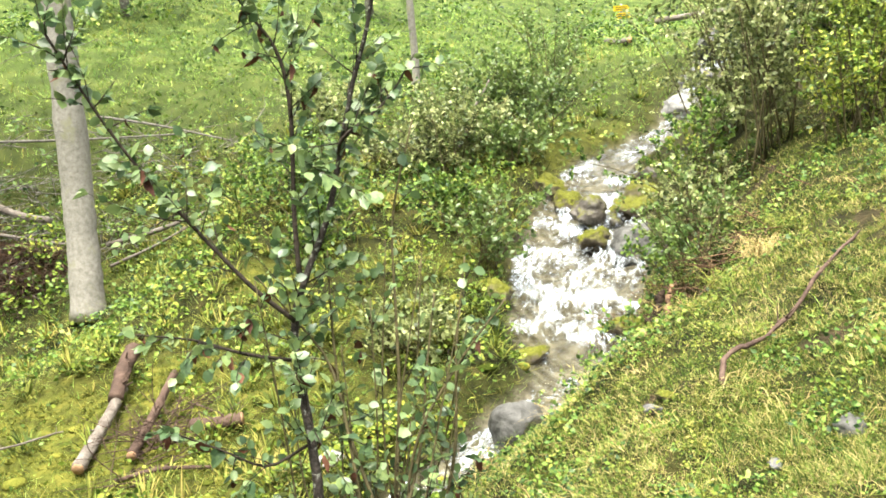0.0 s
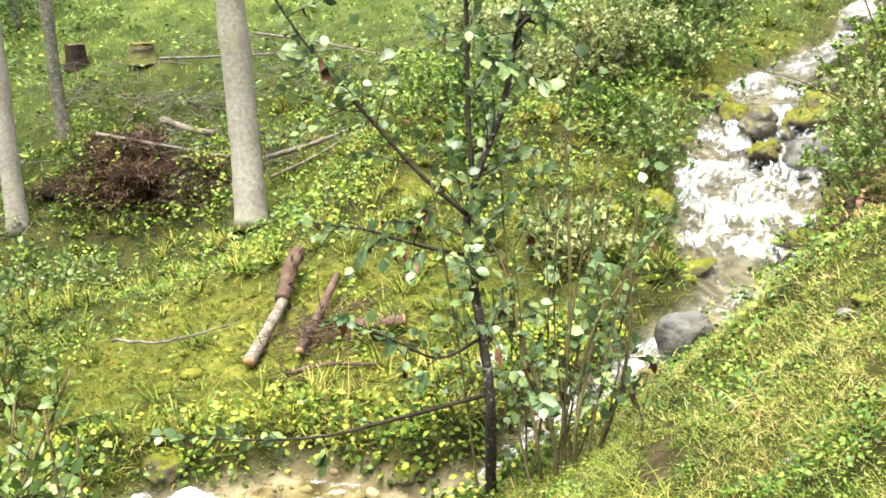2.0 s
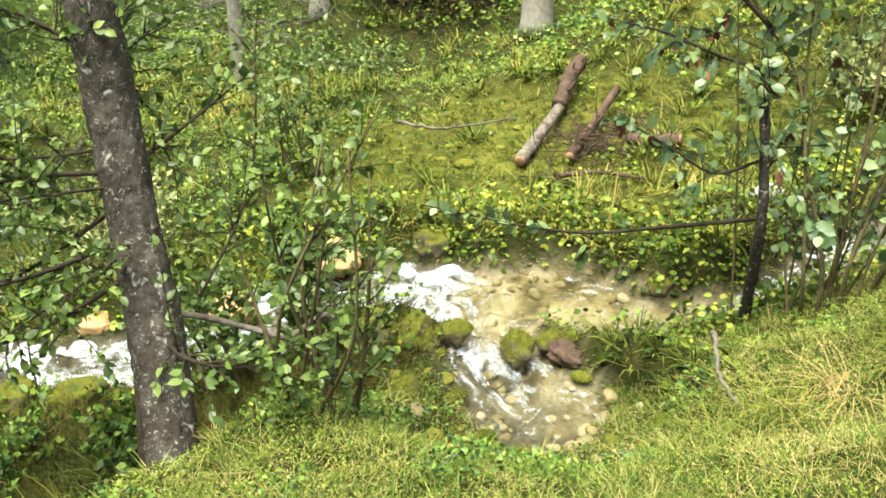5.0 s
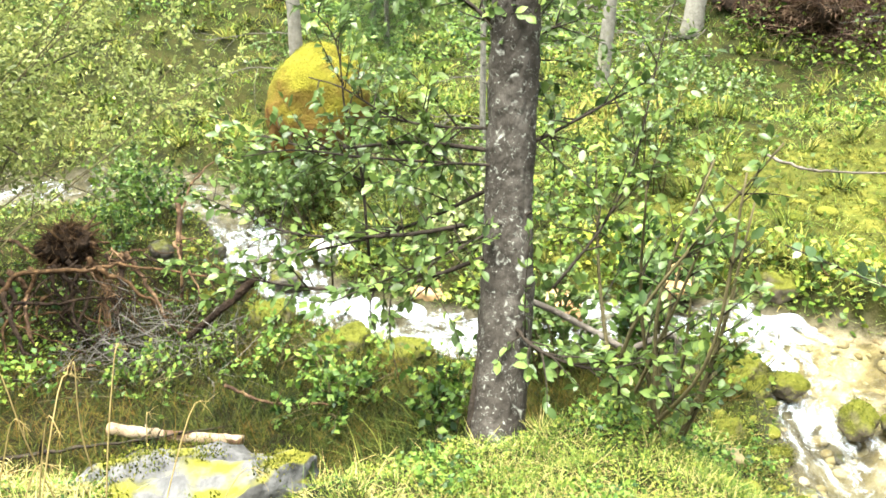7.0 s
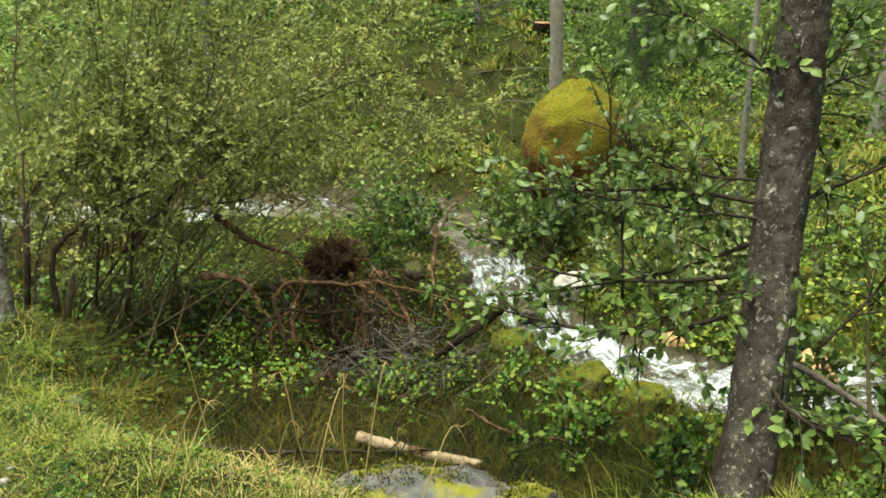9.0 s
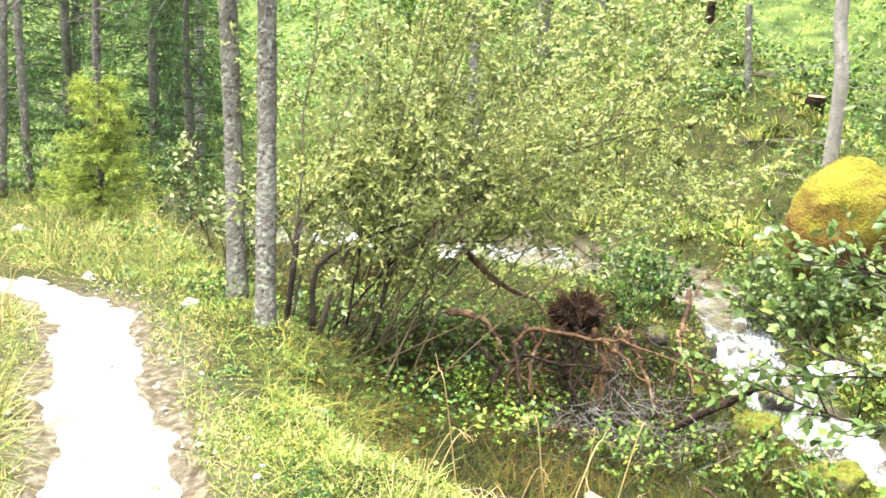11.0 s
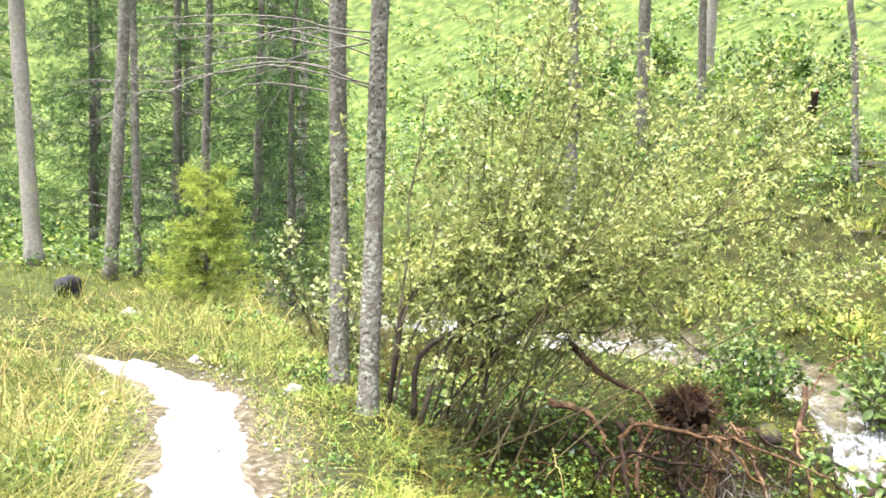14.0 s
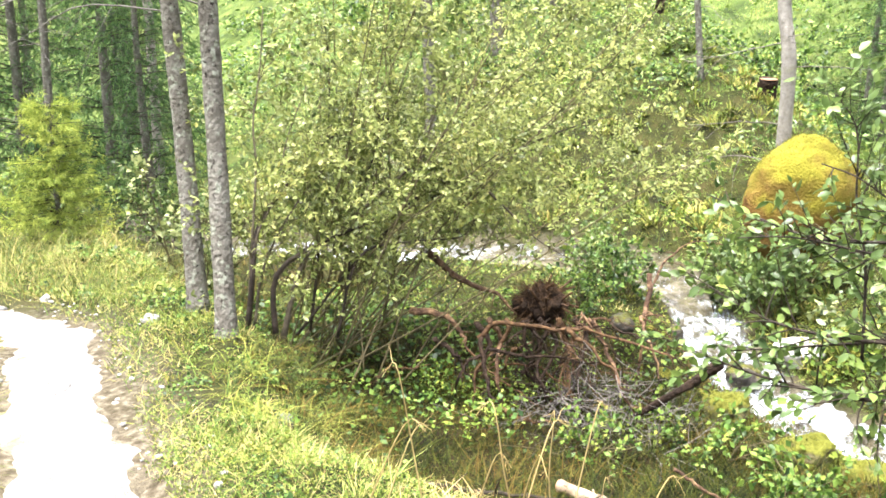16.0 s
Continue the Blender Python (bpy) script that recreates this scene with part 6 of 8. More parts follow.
for k in range(300):
    u = rng.uniform(0.34, 0.72)
    c = pl[int(u * (NP - 1))] + pn[int(u * (NP - 1))] * rng.normal(0, 0.26)
    s = 0.005 + 0.013 * rng.uniform() ** 2
    ob = new("pebble", PEBBLE[k % 4])
    ob.matrix_basis = Matrix.Translation((c[0], c[1], gz(c[0], c[1]) + 0.006)) @ Matrix.Rotation(rng.uniform(0, 6.3), 4, "Z") @ Matrix.Scale(s, 4)
    ob.parent = path


# ---- fallen wood ----
def log(label, a, b, r0, r1, mat, seed, cut=True, stubs=3, name="log", sag=0.0):
    """A lying log with uneven bark, sawn ends and branch stubs."""
    rng = np.random.default_rng(seed)
    a, b = np.array(a, float), np.array(b, float)
    t = thing(name, label, "log")
    mid = (a + b) / 2 + rng.normal(size=3) * 0.02 + np.array([0, 0, -sag])
    line = limb([a, mid, b], r0, r1, 26)
    line = (line[0], line[1] * (1 + 0.05 * rng.normal(size=26)))
    v, f = tubes([line], 14, 0.05, seed=seed)
    part("trunk", mesh_from("trunk", v, f, mat), t)
    if cut:
        d = unit(line[0][0] - line[0][1])
        v, f = tubes([([line[0][0] - d * 0.004, line[0][0] + d * 0.006], [r0 * 0.93, r0 * 0.9])], 14, 0.02, seed=seed)
        part("cut_end", mesh_from("cut_end", v, f, M_CUT), t, "sawn end")
    for k in range(stubs):
        i = rng.integers(4, 22)
        d = unit(np.array([rng.normal(), rng.normal(), abs(rng.normal()) + 0.3]))
        v, f = tubes([limb([line[0][i], line[0][i] + d * r0 * 1.2, line[0][i] + d * r0 * 2.2], r0 * 0.22, r0 * 0.12, 5)], 6)
        part("stub", mesh_from("stub", v, f, mat), t)
    return t


def onz(x, y, up):
    return (x, y, gz(x, y) + up)


log("weathered grey log with a sawn end on the mossy slope", onz(-2.84, 5.28, 0.06), onz(-2.92, 6.15, 0.09), 0.042, 0.036, M_LOG, 1, True, 3)
log("dark rotten log with torn orange wood on the slope", onz(-2.9, 5.98, 0.1), onz(-2.98, 6.5, 0.16), 0.05, 0.056, M_REDLOG, 16, False, 7)
log("thin red-brown log on the mossy slope", onz(-2.47, 5.24, 0.07), onz(-2.58, 6.25, 0.12), 0.032, 0.026, M_REDLOG, 2, True, 4)
log("short red-brown log end on the mossy slope", onz(-1.86, 5.5, 0.04), onz(-2.2, 5.56, 0.05), 0.042, 0.042, M_REDLOG, 3, True, 1)
log("thin dark pole half buried in moss", onz(-2.5, 5.06, 0.02), onz(-1.9, 5.02, 0.05), 0.016, 0.01, M_REDLOG, 4, False, 2)
log("pale barked log lying across the hollow", (-3.42, 0.84, -0.7), (-3.1, 1.24, -0.715), 0.025, 0.022, M_BARELOG, 5, True, 2)
log("grey fallen log on the brushwood", (-6.46, 10.65, 0.6), (-5.76, 10.6, 0.4), 0.045, 0.04, M_LOG, 6, True, 4)
log("grey fallen pole across the slope", (-6.8, 9.75, 0.56), (-5.15, 10.5, 0.04), 0.024, 0.016, M_LOG, 7, False, 4)
log("grey fallen pole across the slope", onz(-4.95, 10.3, 0.1), onz(-3.6, 10.0, 0.12), 0.034, 0.02, M_LOG, 8, False, 4)
log("grey fallen pole across the slope", onz(-4.6, 9.6, 0.15), onz(-3.6, 9.9, 0.1), 0.018, 0.01, M_LOG, 9, False, 4)
log("grey fallen pole on the cut hillside", onz(-7.2, 12.0, 0.25), onz(-4.8, 12.6, 0.2), 0.02, 0.01, M_GREYTWIG, 10, False, 5)
log("grey fallen pole on the cut hillside", onz(-6.2, 13.0, 0.3), onz(-4.0, 12.2, 0.2), 0.02, 0.01, M_GREYTWIG, 11, False, 5)
log("long grey pole across the upper gully", onz(2.3, 20.0, 0.3), onz(5.0, 19.0, 0.35), 0.06, 0.05, M_LOG, 12, True, 2)
log("dark log across the upper gully", onz(2.9, 17.6, 0.15), onz(4.6, 17.3, 0.2), 0.11, 0.1, M_REDLOG, 13, True, 2)
log("grey log on the upper slope", onz(1.55, 17.2, 0.1), onz(1.2, 18.0, 0.12), 0.06, 0.05, M_LOG, 14, True, 2)
log("leaning dark dead stem over the far bank", onz(-0.9, 10.5, 0.1), onz(-0.55, 11.0, 0.7), 0.03, 0.012, M_LOG, 15, False, 3)
# sticks lying on the bank and in the hollow


def stick(label, pts, r0, r1, mat, seed, twigs=3, length=0.15):
    rng = np.random.default_rng(seed)
    ln = limb(pts, r0, r1, 24)
    ln = (ln[0] + rng.normal(size=ln[0].shape) * r0 * 0.35, ln[1] * (1 + 0.12 * rng.normal(size=24)))
    v, f = tubes([ln] + sprigs(rng, ln, twigs, length, r0 * 0.4, 0.3, 0.8, 0.2), 7, 0.08, seed=seed)
    return tagged(new("branch", mesh_from("branch", v, f, mat)), label, "branch")


stick("crooked fallen branch on the grassy bank", [onz(0.71, 3.73, 0.0), onz(0.74, 3.84, 0.07), onz(0.89, 3.98, 0.06), onz(1.08, 4.16, 0.07), onz(1.26, 4.38, 0.08), onz(1.48, 4.6, 0.12)], 0.013, 0.007, M_REDLOG, 1, 6, 0.09)
stick("broken piece of bark on the bank", [onz(0.56, 4.85, 0.02), onz(0.6, 4.95, 0.12), onz(0.64, 5.05, 0.2)], 0.026, 0.014, M_SOIL, 2, 0)
stick("reddish broken wood on the bank", [onz(0.62, 4.85, 0.02), onz(0.66, 4.97, 0.13), onz(0.7, 5.02, 0.19)], 0.015, 0.008, M_ROOT, 3, 0)
stick("dark dead branch lying in the hollow", [onz(-3.6, 0.1, 0.03), onz(-3.45, 0.45, 0.04), onz(-3.3, 0.8, 0.04), onz(-3.2, 1.2, 0.05)], 0.011, 0.004, M_TWIG, 4, 4)
stick("thin pale branch in the undergrowth", [onz(-3.5, 1.35, 0.1), onz(-3.35, 1.5, 0.06), onz(-3.2, 1.75, 0.05)], 0.009, 0.004, M_ROOT, 5, 3)
stick("thin branch over the far bank", [onz(-3.6, 5.0, 0.35), onz(-3.2, 4.85, 0.3), onz(-2.9, 4.7, 0.42), onz(-2.5, 4.6, 0.5)], 0.011, 0.004, M_LOG, 6, 4)
stick("bare grey branch beside the pool", [(-1.05, 3.6, -0.5), (-0.98, 3.4, -0.42), (-0.85, 3.0, -0.34), (-0.72, 2.75, -0.28)], 0.012, 0.006, M_LOG, 7, 1)
stick("arched bare branch over the brook", [(-4.62, 1.62, -0.95), (-4.66, 1.64, -0.5), (-4.75, 1.74, -0.29), (-4.87, 1.88, -0.23), (-4.97, 2.02, -0.22), (-5.02, 2.2, -0.26)], 0.008, 0.003, M_ROOT, 8, 4)
for k, (x, y) in enumerate([(0.9, 6.2), (1.05, 6.4), (1.2, 6.6), (0.75, 5.9), (1.3, 6.3), (1.1, 6.1)]):
    a = np.array(onz(x, y, 0.05))
    stick("brown dead twigs on the edge of the bank", [a, a + np.array([0.25, 0.1 * k - 0.2, 0.05]), a + np.array([0.6, 0.15 * k - 0.3, 0.1])], 0.009, 0.003, M_ROOT, 20 + k, 6, 0.3)


def uprooted_stump():
    """The torn-out root plate with bare red roots and grey brushwood."""
    rng = np.random.default_rng(55)
    t = thing("uprooted_stump", "torn-out root plate with bare reddish roots and earth", "stump")
    c = np.array([-4.74, 1.1, -0.47])
    v, f = ICO[4]
    n = np.array([noise.fractal(Vector(p * 2.2), 0.8, 2.1, 5) for p in v])
    part("root_plate", mesh_from("root_plate", v * (1 + 0.45 * n)[:, None] * np.array([0.08, 0.12, 0.1]) + c, [f], M_SOIL), t)
    paths = [[(-5.13, 0.56, -0.3), (-5.01, 0.69, -0.39), (-4.9, 0.84, -0.42), (-4.8, 0.93, -0.46), (-4.69, 0.97, -0.52)],
             [(-4.8, 0.44, -0.5), (-4.75, 0.6, -0.51), (-4.69, 0.68, -0.55), (-4.63, 0.75, -0.59), (-4.56, 0.79, -0.67)],
             [(-4.56, 0.74, -0.57), (-4.55, 0.85, -0.49), (-4.45, 1.14, -0.48), (-4.37, 1.28, -0.47), (-4.18, 1.5, -0.49), (-4.09, 1.58, -0.5)],
             [(-4.35, 1.13, -0.44), (-4.3, 1.19, -0.49), (-4.22, 1.3, -0.58), (-4.15, 1.37, -0.67)],
             [(-4.4, 1.24, -0.5), (-4.43, 1.23, -0.44), (-4.46, 1.22, -0.39)],
             [(-4.56, 0.75, -0.57), (-4.46, 0.75, -0.66), (-4.35, 0.74, -0.75), (-4.26, 0.77, -0.81), (-4.12, 0.71, -0.86)],
             [(-4.21, 0.76, -0.79), (-4.18, 0.86, -0.81), (-4.15, 0.98, -0.8)],
             [(-4.54, 0.96, -0.48), (-4.49, 0.97, -0.6), (-4.44, 0.97, -0.7)],
             [(-4.48, 0.77, -0.6), (-4.46, 0.88, -0.58), (-4.43, 1.03, -0.57), (-4.38, 1.17, -0.59), (-4.33, 1.29, -0.6)],
             [(-4.59, 1.62, -0.26), (-4.48, 1.56, -0.41), (-4.41, 1.52, -0.45), (-4.31, 1.53, -0.5), (-4.17, 1.54, -0.62)],
             [(-4.55, 0.52, -0.55), (-4.49, 0.64, -0.64), (-4.44, 0.72, -0.7)],
             [(-4.56, 1.08, -0.5), (-4.5, 1.04, -0.66), (-4.47, 0.97, -0.76)],
             [(-4.5, 0.91, -0.6), (-4.48, 0.84, -0.68), (-4.49, 0.75, -0.71)]]
    for y0, y1, x1 in ((0.72, 0.62, -4.5), (0.8, 0.86, -4.38), (0.9, 0.8, -4.3), (0.98, 1.1, -4.4), (1.06, 0.98, -4.28), (1.16, 1.3, -4.3), (1.24, 1.2, -4.22), (1.32, 1.5, -4.2)):
        foot = (x1, y1, gz(x1, y1) - 0.02)
        paths.append([(-4.62, y0, -0.5), (-4.56 + 0.04 * np.sin(y0 * 30), y0 + 0.05, -0.6), ((x1 - 4.56) / 2 + 0.05, (y0 + y1) / 2 - 0.04, -0.72), foot])
    for k in range(34):
        a = c + np.array([0.06 + 0.15 * rng.uniform(), rng.normal(0, 0.2), rng.uniform(-0.3, 0.02)])
        d = np.array([rng.uniform(0.0, 0.35), rng.normal(0.06, 0.3), rng.uniform(-0.25, 0.05)])
        paths.append([a, a + d * 0.5 + rng.normal(size=3) * 0.05, a + d + np.array([0, 0, -0.08])])
    for i, p in enumerate(paths):
        ln = limb(p, 0.021 if i < 2 else rng.uniform(0.009, 0.015) if i < 13 else rng.uniform(0.01, 0.018) if i < 21 else rng.uniform(0.002, 0.006), 0.003, 20)
        ln = (ln[0] + np.cumsum(rng.normal(size=ln[0].shape) * 0.007, 0), ln[1])
        v, f = tubes([ln] + sprigs(rng, ln, 5, 0.13, 0.004, -0.1, 0.9, 0.2), 8, 0.1, seed=int(rng.integers(99)))
        # tan for lit roots, darker for shaded ones: light put into their colour
        part("root", mesh_from("root", v, f, M_ROOT if i in (0, 1, 4, 9) or i > 13 and i % 6 == 2 else M_FIBRE if i % 3 == 0 or i == 2 else M_SOIL), t)
    ln = limb([(-4.09, 1.8, -0.53), (-4.1, 1.75, -0.57), (-4.1, 1.69, -0.62), (-4.12, 1.6, -0.69), (-4.2, 1.45, -0.85)], 0.03, 0.014, 16)
    v, f = tubes([ln], 9, 0.12)
    part("root", mesh_from("root", v, f, M_SOIL), t, "thick broken dark root end")
    for k in range(14):
        d = unit(np.array([rng.uniform(0.0, 1.0), rng.normal(), rng.normal() + 0.3]))
        a = c + d * 0.07
        v, f = tubes([limb([a, a + d * 0.05 + rng.normal(size=3) * 0.012, a + d * rng.uniform(0.07, 0.12) + rng.normal(size=3) * 0.02], 0.009, 0.005, 7)], 6, 0.1, seed=k)
        part("root", mesh_from("root", v, f, M_ROOT if k % 3 == 0 else M_FIBRE), t)
    hair = []
    for k in range(1100):
        d = unit(rng.normal(size=3) * np.array([0.6, 1, 1]))
        a = c + d * np.array([0.08, 0.11, 0.11]) * rng.uniform(0.6, 1.1)
        e = a + d * rng.uniform(0.01, 0.07) + rng.normal(size=3) * 0.035 + np.array([0, 0, -0.02])
        hair.append((np.array([a, (a + e) / 2 + rng.normal(size=3) * 0.01, e]), np.array([0.0018, 0.0014, 0.0008])))
    v, f = tubes(hair, 3, 0, False)
    tagged(part("root_fibre", mesh_from("root_fibre", v, f, M_FIBRE), t), kind="stuff")
    return t


uprooted_stump()


def brush_pile(label, centre, spread_, n, length, mat, seed, up=0.25, r=0.005, name="brushwood"):
    """A heap of dead twigs."""
    rng = np.random.default_rng(seed)
    ls = []
    for k in range(n):
        x, y = centre[0] + rng.normal(0, spread_[0]), centre[1] + rng.normal(0, spread_[1])
        heap = np.exp(-0.6 * (((x - centre[0]) / spread_[0])**2 + ((y - centre[1]) / spread_[1])**2))
        a = np.array(onz(x, y, up * rng.uniform(0.0, 1.0) * heap))
        d = unit(np.array([rng.normal(), rng.normal(), rng.normal(0.05, 0.25)]))
        ln = length * rng.uniform(0.4, 1.2)
        b = limb([a, a + d * ln * 0.5 + rng.normal(size=3) * 0.05 * ln, a + d * ln], r, r * 0.3, 6)
        b[0][:, 2] = np.maximum(b[0][:, 2], a[2] - 0.05)
        ls.append(b)
        ls += sprigs(rng, b, 4, ln * 0.35, r * 0.5, 0.1, 0.8, 0.2, 4)
    v, f = tubes(ls, 3, 0, False)
    return tagged(new(name, mesh_from(name, v, f, mat)), label, "brushwood", kind="stuff")


brush_pile("grey tangled dead twigs over the bank", (-4.2, 1.3), (0.16, 0.24), 170, 0.34, M_GREYTWIG, 1, 0.42, 0.0024)
brush_pile("dark dead twigs around the root plate", (-4.42, 1.08), (0.13, 0.22), 30, 0.4, M_SOIL, 2, 0.42, 0.003)
# leafy herbs growing up between the roots
rng = np.random.default_rng(58)
n_ = 300
cx, cy = rng.uniform(-4.75, -3.95, n_), rng.uniform(0.45, 1.75, n_)
ok = (vnoise(cx * 4, cy * 4, 95) > np.where(cx < -4.4, 0.3, 0.72)) & (np.hypot(cx + 4.74, cy - 1.1) > 0.14)
cx, cy = cx[ok], cy[ok]
cz = height(cx, cy) + rng.uniform(0.02, 0.3, len(cx)) * np.where(cx < -4.4, 1.0, 0.45) * (0.4 + 0.9 * vnoise(cx * 3, cy * 3, 96))
at = np.repeat(np.stack([cx, cy, cz], -1), 11, 0) + rng.normal(size=(len(cx) * 11, 3)) * np.array([0.035, 0.035, 0.03])
v, f = leaf_cloud(at, rng.normal(size=(len(at), 3)) * np.array([1, 1, 0.35]), 0.023, LEAF6, 0.9, 0.2, rng)
tagged(new("stump_herbs", mesh_from("stump_herbs", v, f, M_HERB, smooth=False)), "fresh green herbs between the torn roots", "herbs", kind="stuff")


def brush_mound(label, at, size, seed):
    """An added core for the dark inside of a brush heap, grown over with dead brown needles and twigs."""
    rng = np.random.default_rng(seed)
    ob = boulder("brush_mound", label, at, size, M_SOIL, seed, 4, 0.95, 0, 0.45, 0.0, category="mound")
    me = ob.data
    co, no = np.empty(len(me.vertices) * 3), np.empty(len(me.vertices) * 3)
    me.vertices.foreach_get("co", co)
    me.vertex_normals.foreach_get("vector", no)
    co, no = co.reshape(-1, 3), no.reshape(-1, 3)
    i = rng.choice(np.nonzero(no[:, 2] > -0.3)[0], 9000)
    pos = co[i] + rng.normal(size=(9000, 3)) * 0.03
    v, f = leaf_cloud(pos, no[i] * 0.7 + rng.normal(size=(9000, 3)) * 0.6, 0.13, LEAF2, 0.13, 0.25, rng)
    tagged(part("needles", mesh_from("needles", v, f, M_DEADNEEDLE, smooth=False), ob, "matted dead brown needles"), kind="stuff")


brush_mound("added dark core under the heap of dead brown brush", (-6.6, 9.9), (0.62, 0.36, 0.36), 19)
brush_mound("added dark core under the heap of dead brown brush", (-5.75, 10.05), (0.5, 0.3, 0.28), 22)
brush_pile("heap of brown dead brush below the slope", (-6.55, 9.75), (0.42, 0.25), 230, 0.5, M_DEADNEEDLE, 3, 0.75, 0.0055)
brush_pile("heap of red-brown dead brush below the slope", (-5.8, 9.85), (0.4, 0.25), 200, 0.5, M_REDLOG, 4, 0.65, 0.006)
rng = np.random.default_rng(61)
cx, cy = rng.uniform(-7.5, -4.9, 170), rng.uniform(9.2, 10.6, 170)
ok = (vnoise(cx * 2.2, cy * 2.2, 97) > 0.42) | (cy < 9.45)
cx, cy = cx[ok], cy[ok]
cz = height(cx, cy) + rng.uniform(0.05, 0.3, len(cx)) + 0.2 * (cy > 9.6)
at = np.repeat(np.stack([cx, cy, cz], -1), 16, 0) + rng.normal(size=(len(cx) * 16, 3)) * np.array([0.07, 0.07, 0.06])
v, f = leaf_cloud(at, rng.normal(size=(len(at), 3)) * np.array([1, 1, 0.35]), 0.055, LEAF6, 0.95, 0.2, rng)
tagged(new("heap_herbs", mesh_from("heap_herbs", v, f, M_HERB, smooth=False)), "green herbs and brambles growing over the brush heap", "herbs", kind="stuff")
brush_pile("grey bare branches on the brush heap", (-6.1, 10.1), (0.6, 0.25), 60, 0.8, M_GREYTWIG, 13, 1.0, 0.008)
brush_pile("dead brown twigs beside the logs", (-2.36, 5.5), (0.14, 0.25), 120, 0.45, M_REDLOG, 5, 0.22, 0.005)
brush_pile("grey dead branches on the cut hillside", (-5.5, 12.3), (1.4, 0.6), 80, 1.0, M_GREYTWIG, 6, 0.3, 0.008)
brush_pile("grey dead branches beside the pale spruce", (-6.7, 10.9), (0.9, 0.45), 80, 0.9, M_GREYTWIG, 11, 0.6, 0.008)
brush_pile("grey dead branches beside the pale spruce", (-5.2, 10.4), (0.6, 0.3), 45, 0.8, M_GREYTWIG, 12, 0.35, 0.007)
brush_pile("grey dead branches on the cut hillside", (-8.8, 8.8), (0.9, 0.5), 70, 1.0, M_GREYTWIG, 7, 0.5, 0.008)
brush_pile("dead twigs on the bank above the brook", (1.0, 6.35), (0.25, 0.35), 120, 0.5, M_ROOT, 8, 0.3, 0.005)


def tree_stump(label, at, r, h, mat, seed):
    x, y = at
    z = gz(x, y)
    t = thing("tree_stump", label, "stump", (x, y, z), group="stumps of the cut hillside")
    line = limb([(0, 0, -0.1), (0, 0, h * 0.5), (0.02, 0, h)], r, r * 0.85, 12)
    line = (line[0], line[1] + r * 0.35 * np.exp(-np.linspace(0, 6, 12)))
    v, f = tubes([line], 14, 0.06, seed=seed)
    part("trunk", mesh_from("trunk", v, f, mat), t)
    v, f = tubes([([(0.02, 0, h), (0.02, 0, h + 0.01)], [r * 0.84, r * 0.8])], 14, 0.03, seed=seed)
    part("cut_top", mesh_from("cut_top", v, f, M_CUT), t, "sawn pale top")
    return t


tree_stump("old stump with a sawn orange top", (-8.7, 12.3), 0.16, 0.28, M_SOIL, 1)
tree_stump("mossy dark stump on the cut hillside", (-7.7, 12.4), 0.2, 0.2, M_MOSSROCK, 2)
tree_stump("slim dark stump on the grassy slope", (-12.83, 4.8), 0.06, 0.3, M_SOIL, 3)
tree_stump("low dark stump on the grassy slope", (-10.4, 5.2), 0.12, 0.18, M_SOIL, 4)
boulder("tree_stump", "black stump beside the path", (-8.6, -3.36), (0.13, 0.13, 0.14), M_BLACK, 5, 3, 0.2, 5, 0.15, category="stump")


def trail_sign():
    """Two yellow arrow boards on a post."""
    x, y, z0 = 2.26, 28.0, gz(2.26, 28.0)
    zt = 3.35
    t = thing("trail_sign", "yellow hiking signpost with two arrow boards", "sign", (x, y, z0))
    v, f = tubes([([(0, 0, -0.2), (0, 0, zt - z0 + 0.12)], [0.035, 0.035])], 10)
    part("post", mesh_from("post", v, f, M_POST), t)
    for dz, w, s in ((0.0, 0.42, 1), (-0.2, 0.36, -1)):
        bm = bmesh.new()
        hgt = 0.075
        out = [(-0.22 * s, -hgt), ((w - 0.2) * s - 0.06 * s, -hgt), ((w - 0.2) * s, 0), ((w - 0.2) * s - 0.06 * s, hgt), (-0.22 * s, hgt)]
        vs = [bm.verts.new((a, -0.045, b + zt - z0 + dz)) for a, b in out]
        face = bm.faces.new(vs)
        ext = bmesh.ops.extrude_face_region(bm, geom=[face])
        bmesh.ops.translate(bm, vec=(0, -0.02, 0), verts=[q for q in ext["geom"] if isinstance(q, bmesh.types.BMVert)])
        bmesh.ops.recalc_face_normals(bm, faces=bm.faces)
        me = bpy.data.meshes.new("board")
        bm.to_mesh(me)
        bm.free()
        me.materials.append(M_SIGN)
        board = part("board", me, t, "yellow arrow board")
        for k in range(2):
            bv = np.array([(-0.16 * s, -0.069, 0.02), (0.16 * s, -0.069, 0.02), (0.16 * s, -0.069, 0.04), (-0.16 * s, -0.069, 0.04)]) + np.array([0, 0, zt - z0 + dz - 0.055 * k])
            part("text_bar", mesh_from("text_bar", bv, [np.array([(0, 1, 2, 3)])], M_INK, smooth=False), board)
    return t


trail_sign()


# ---- ground cover ----
EYE = np.array([-0.2, 0.0])


def sow(n, r0, r1, seed, a0=-26, a1=128):
    """Places round the standpoint, thinning out with distance."""
    rng = np.random.default_rng(seed)
    a = np.radians(rng.uniform(a0, a1, n))
    r = r0 * (r1 / r0) ** rng.uniform(0, 1, n)
    return EYE[0] - r * np.sin(a), EYE[1] + r * np.cos(a), r, rng


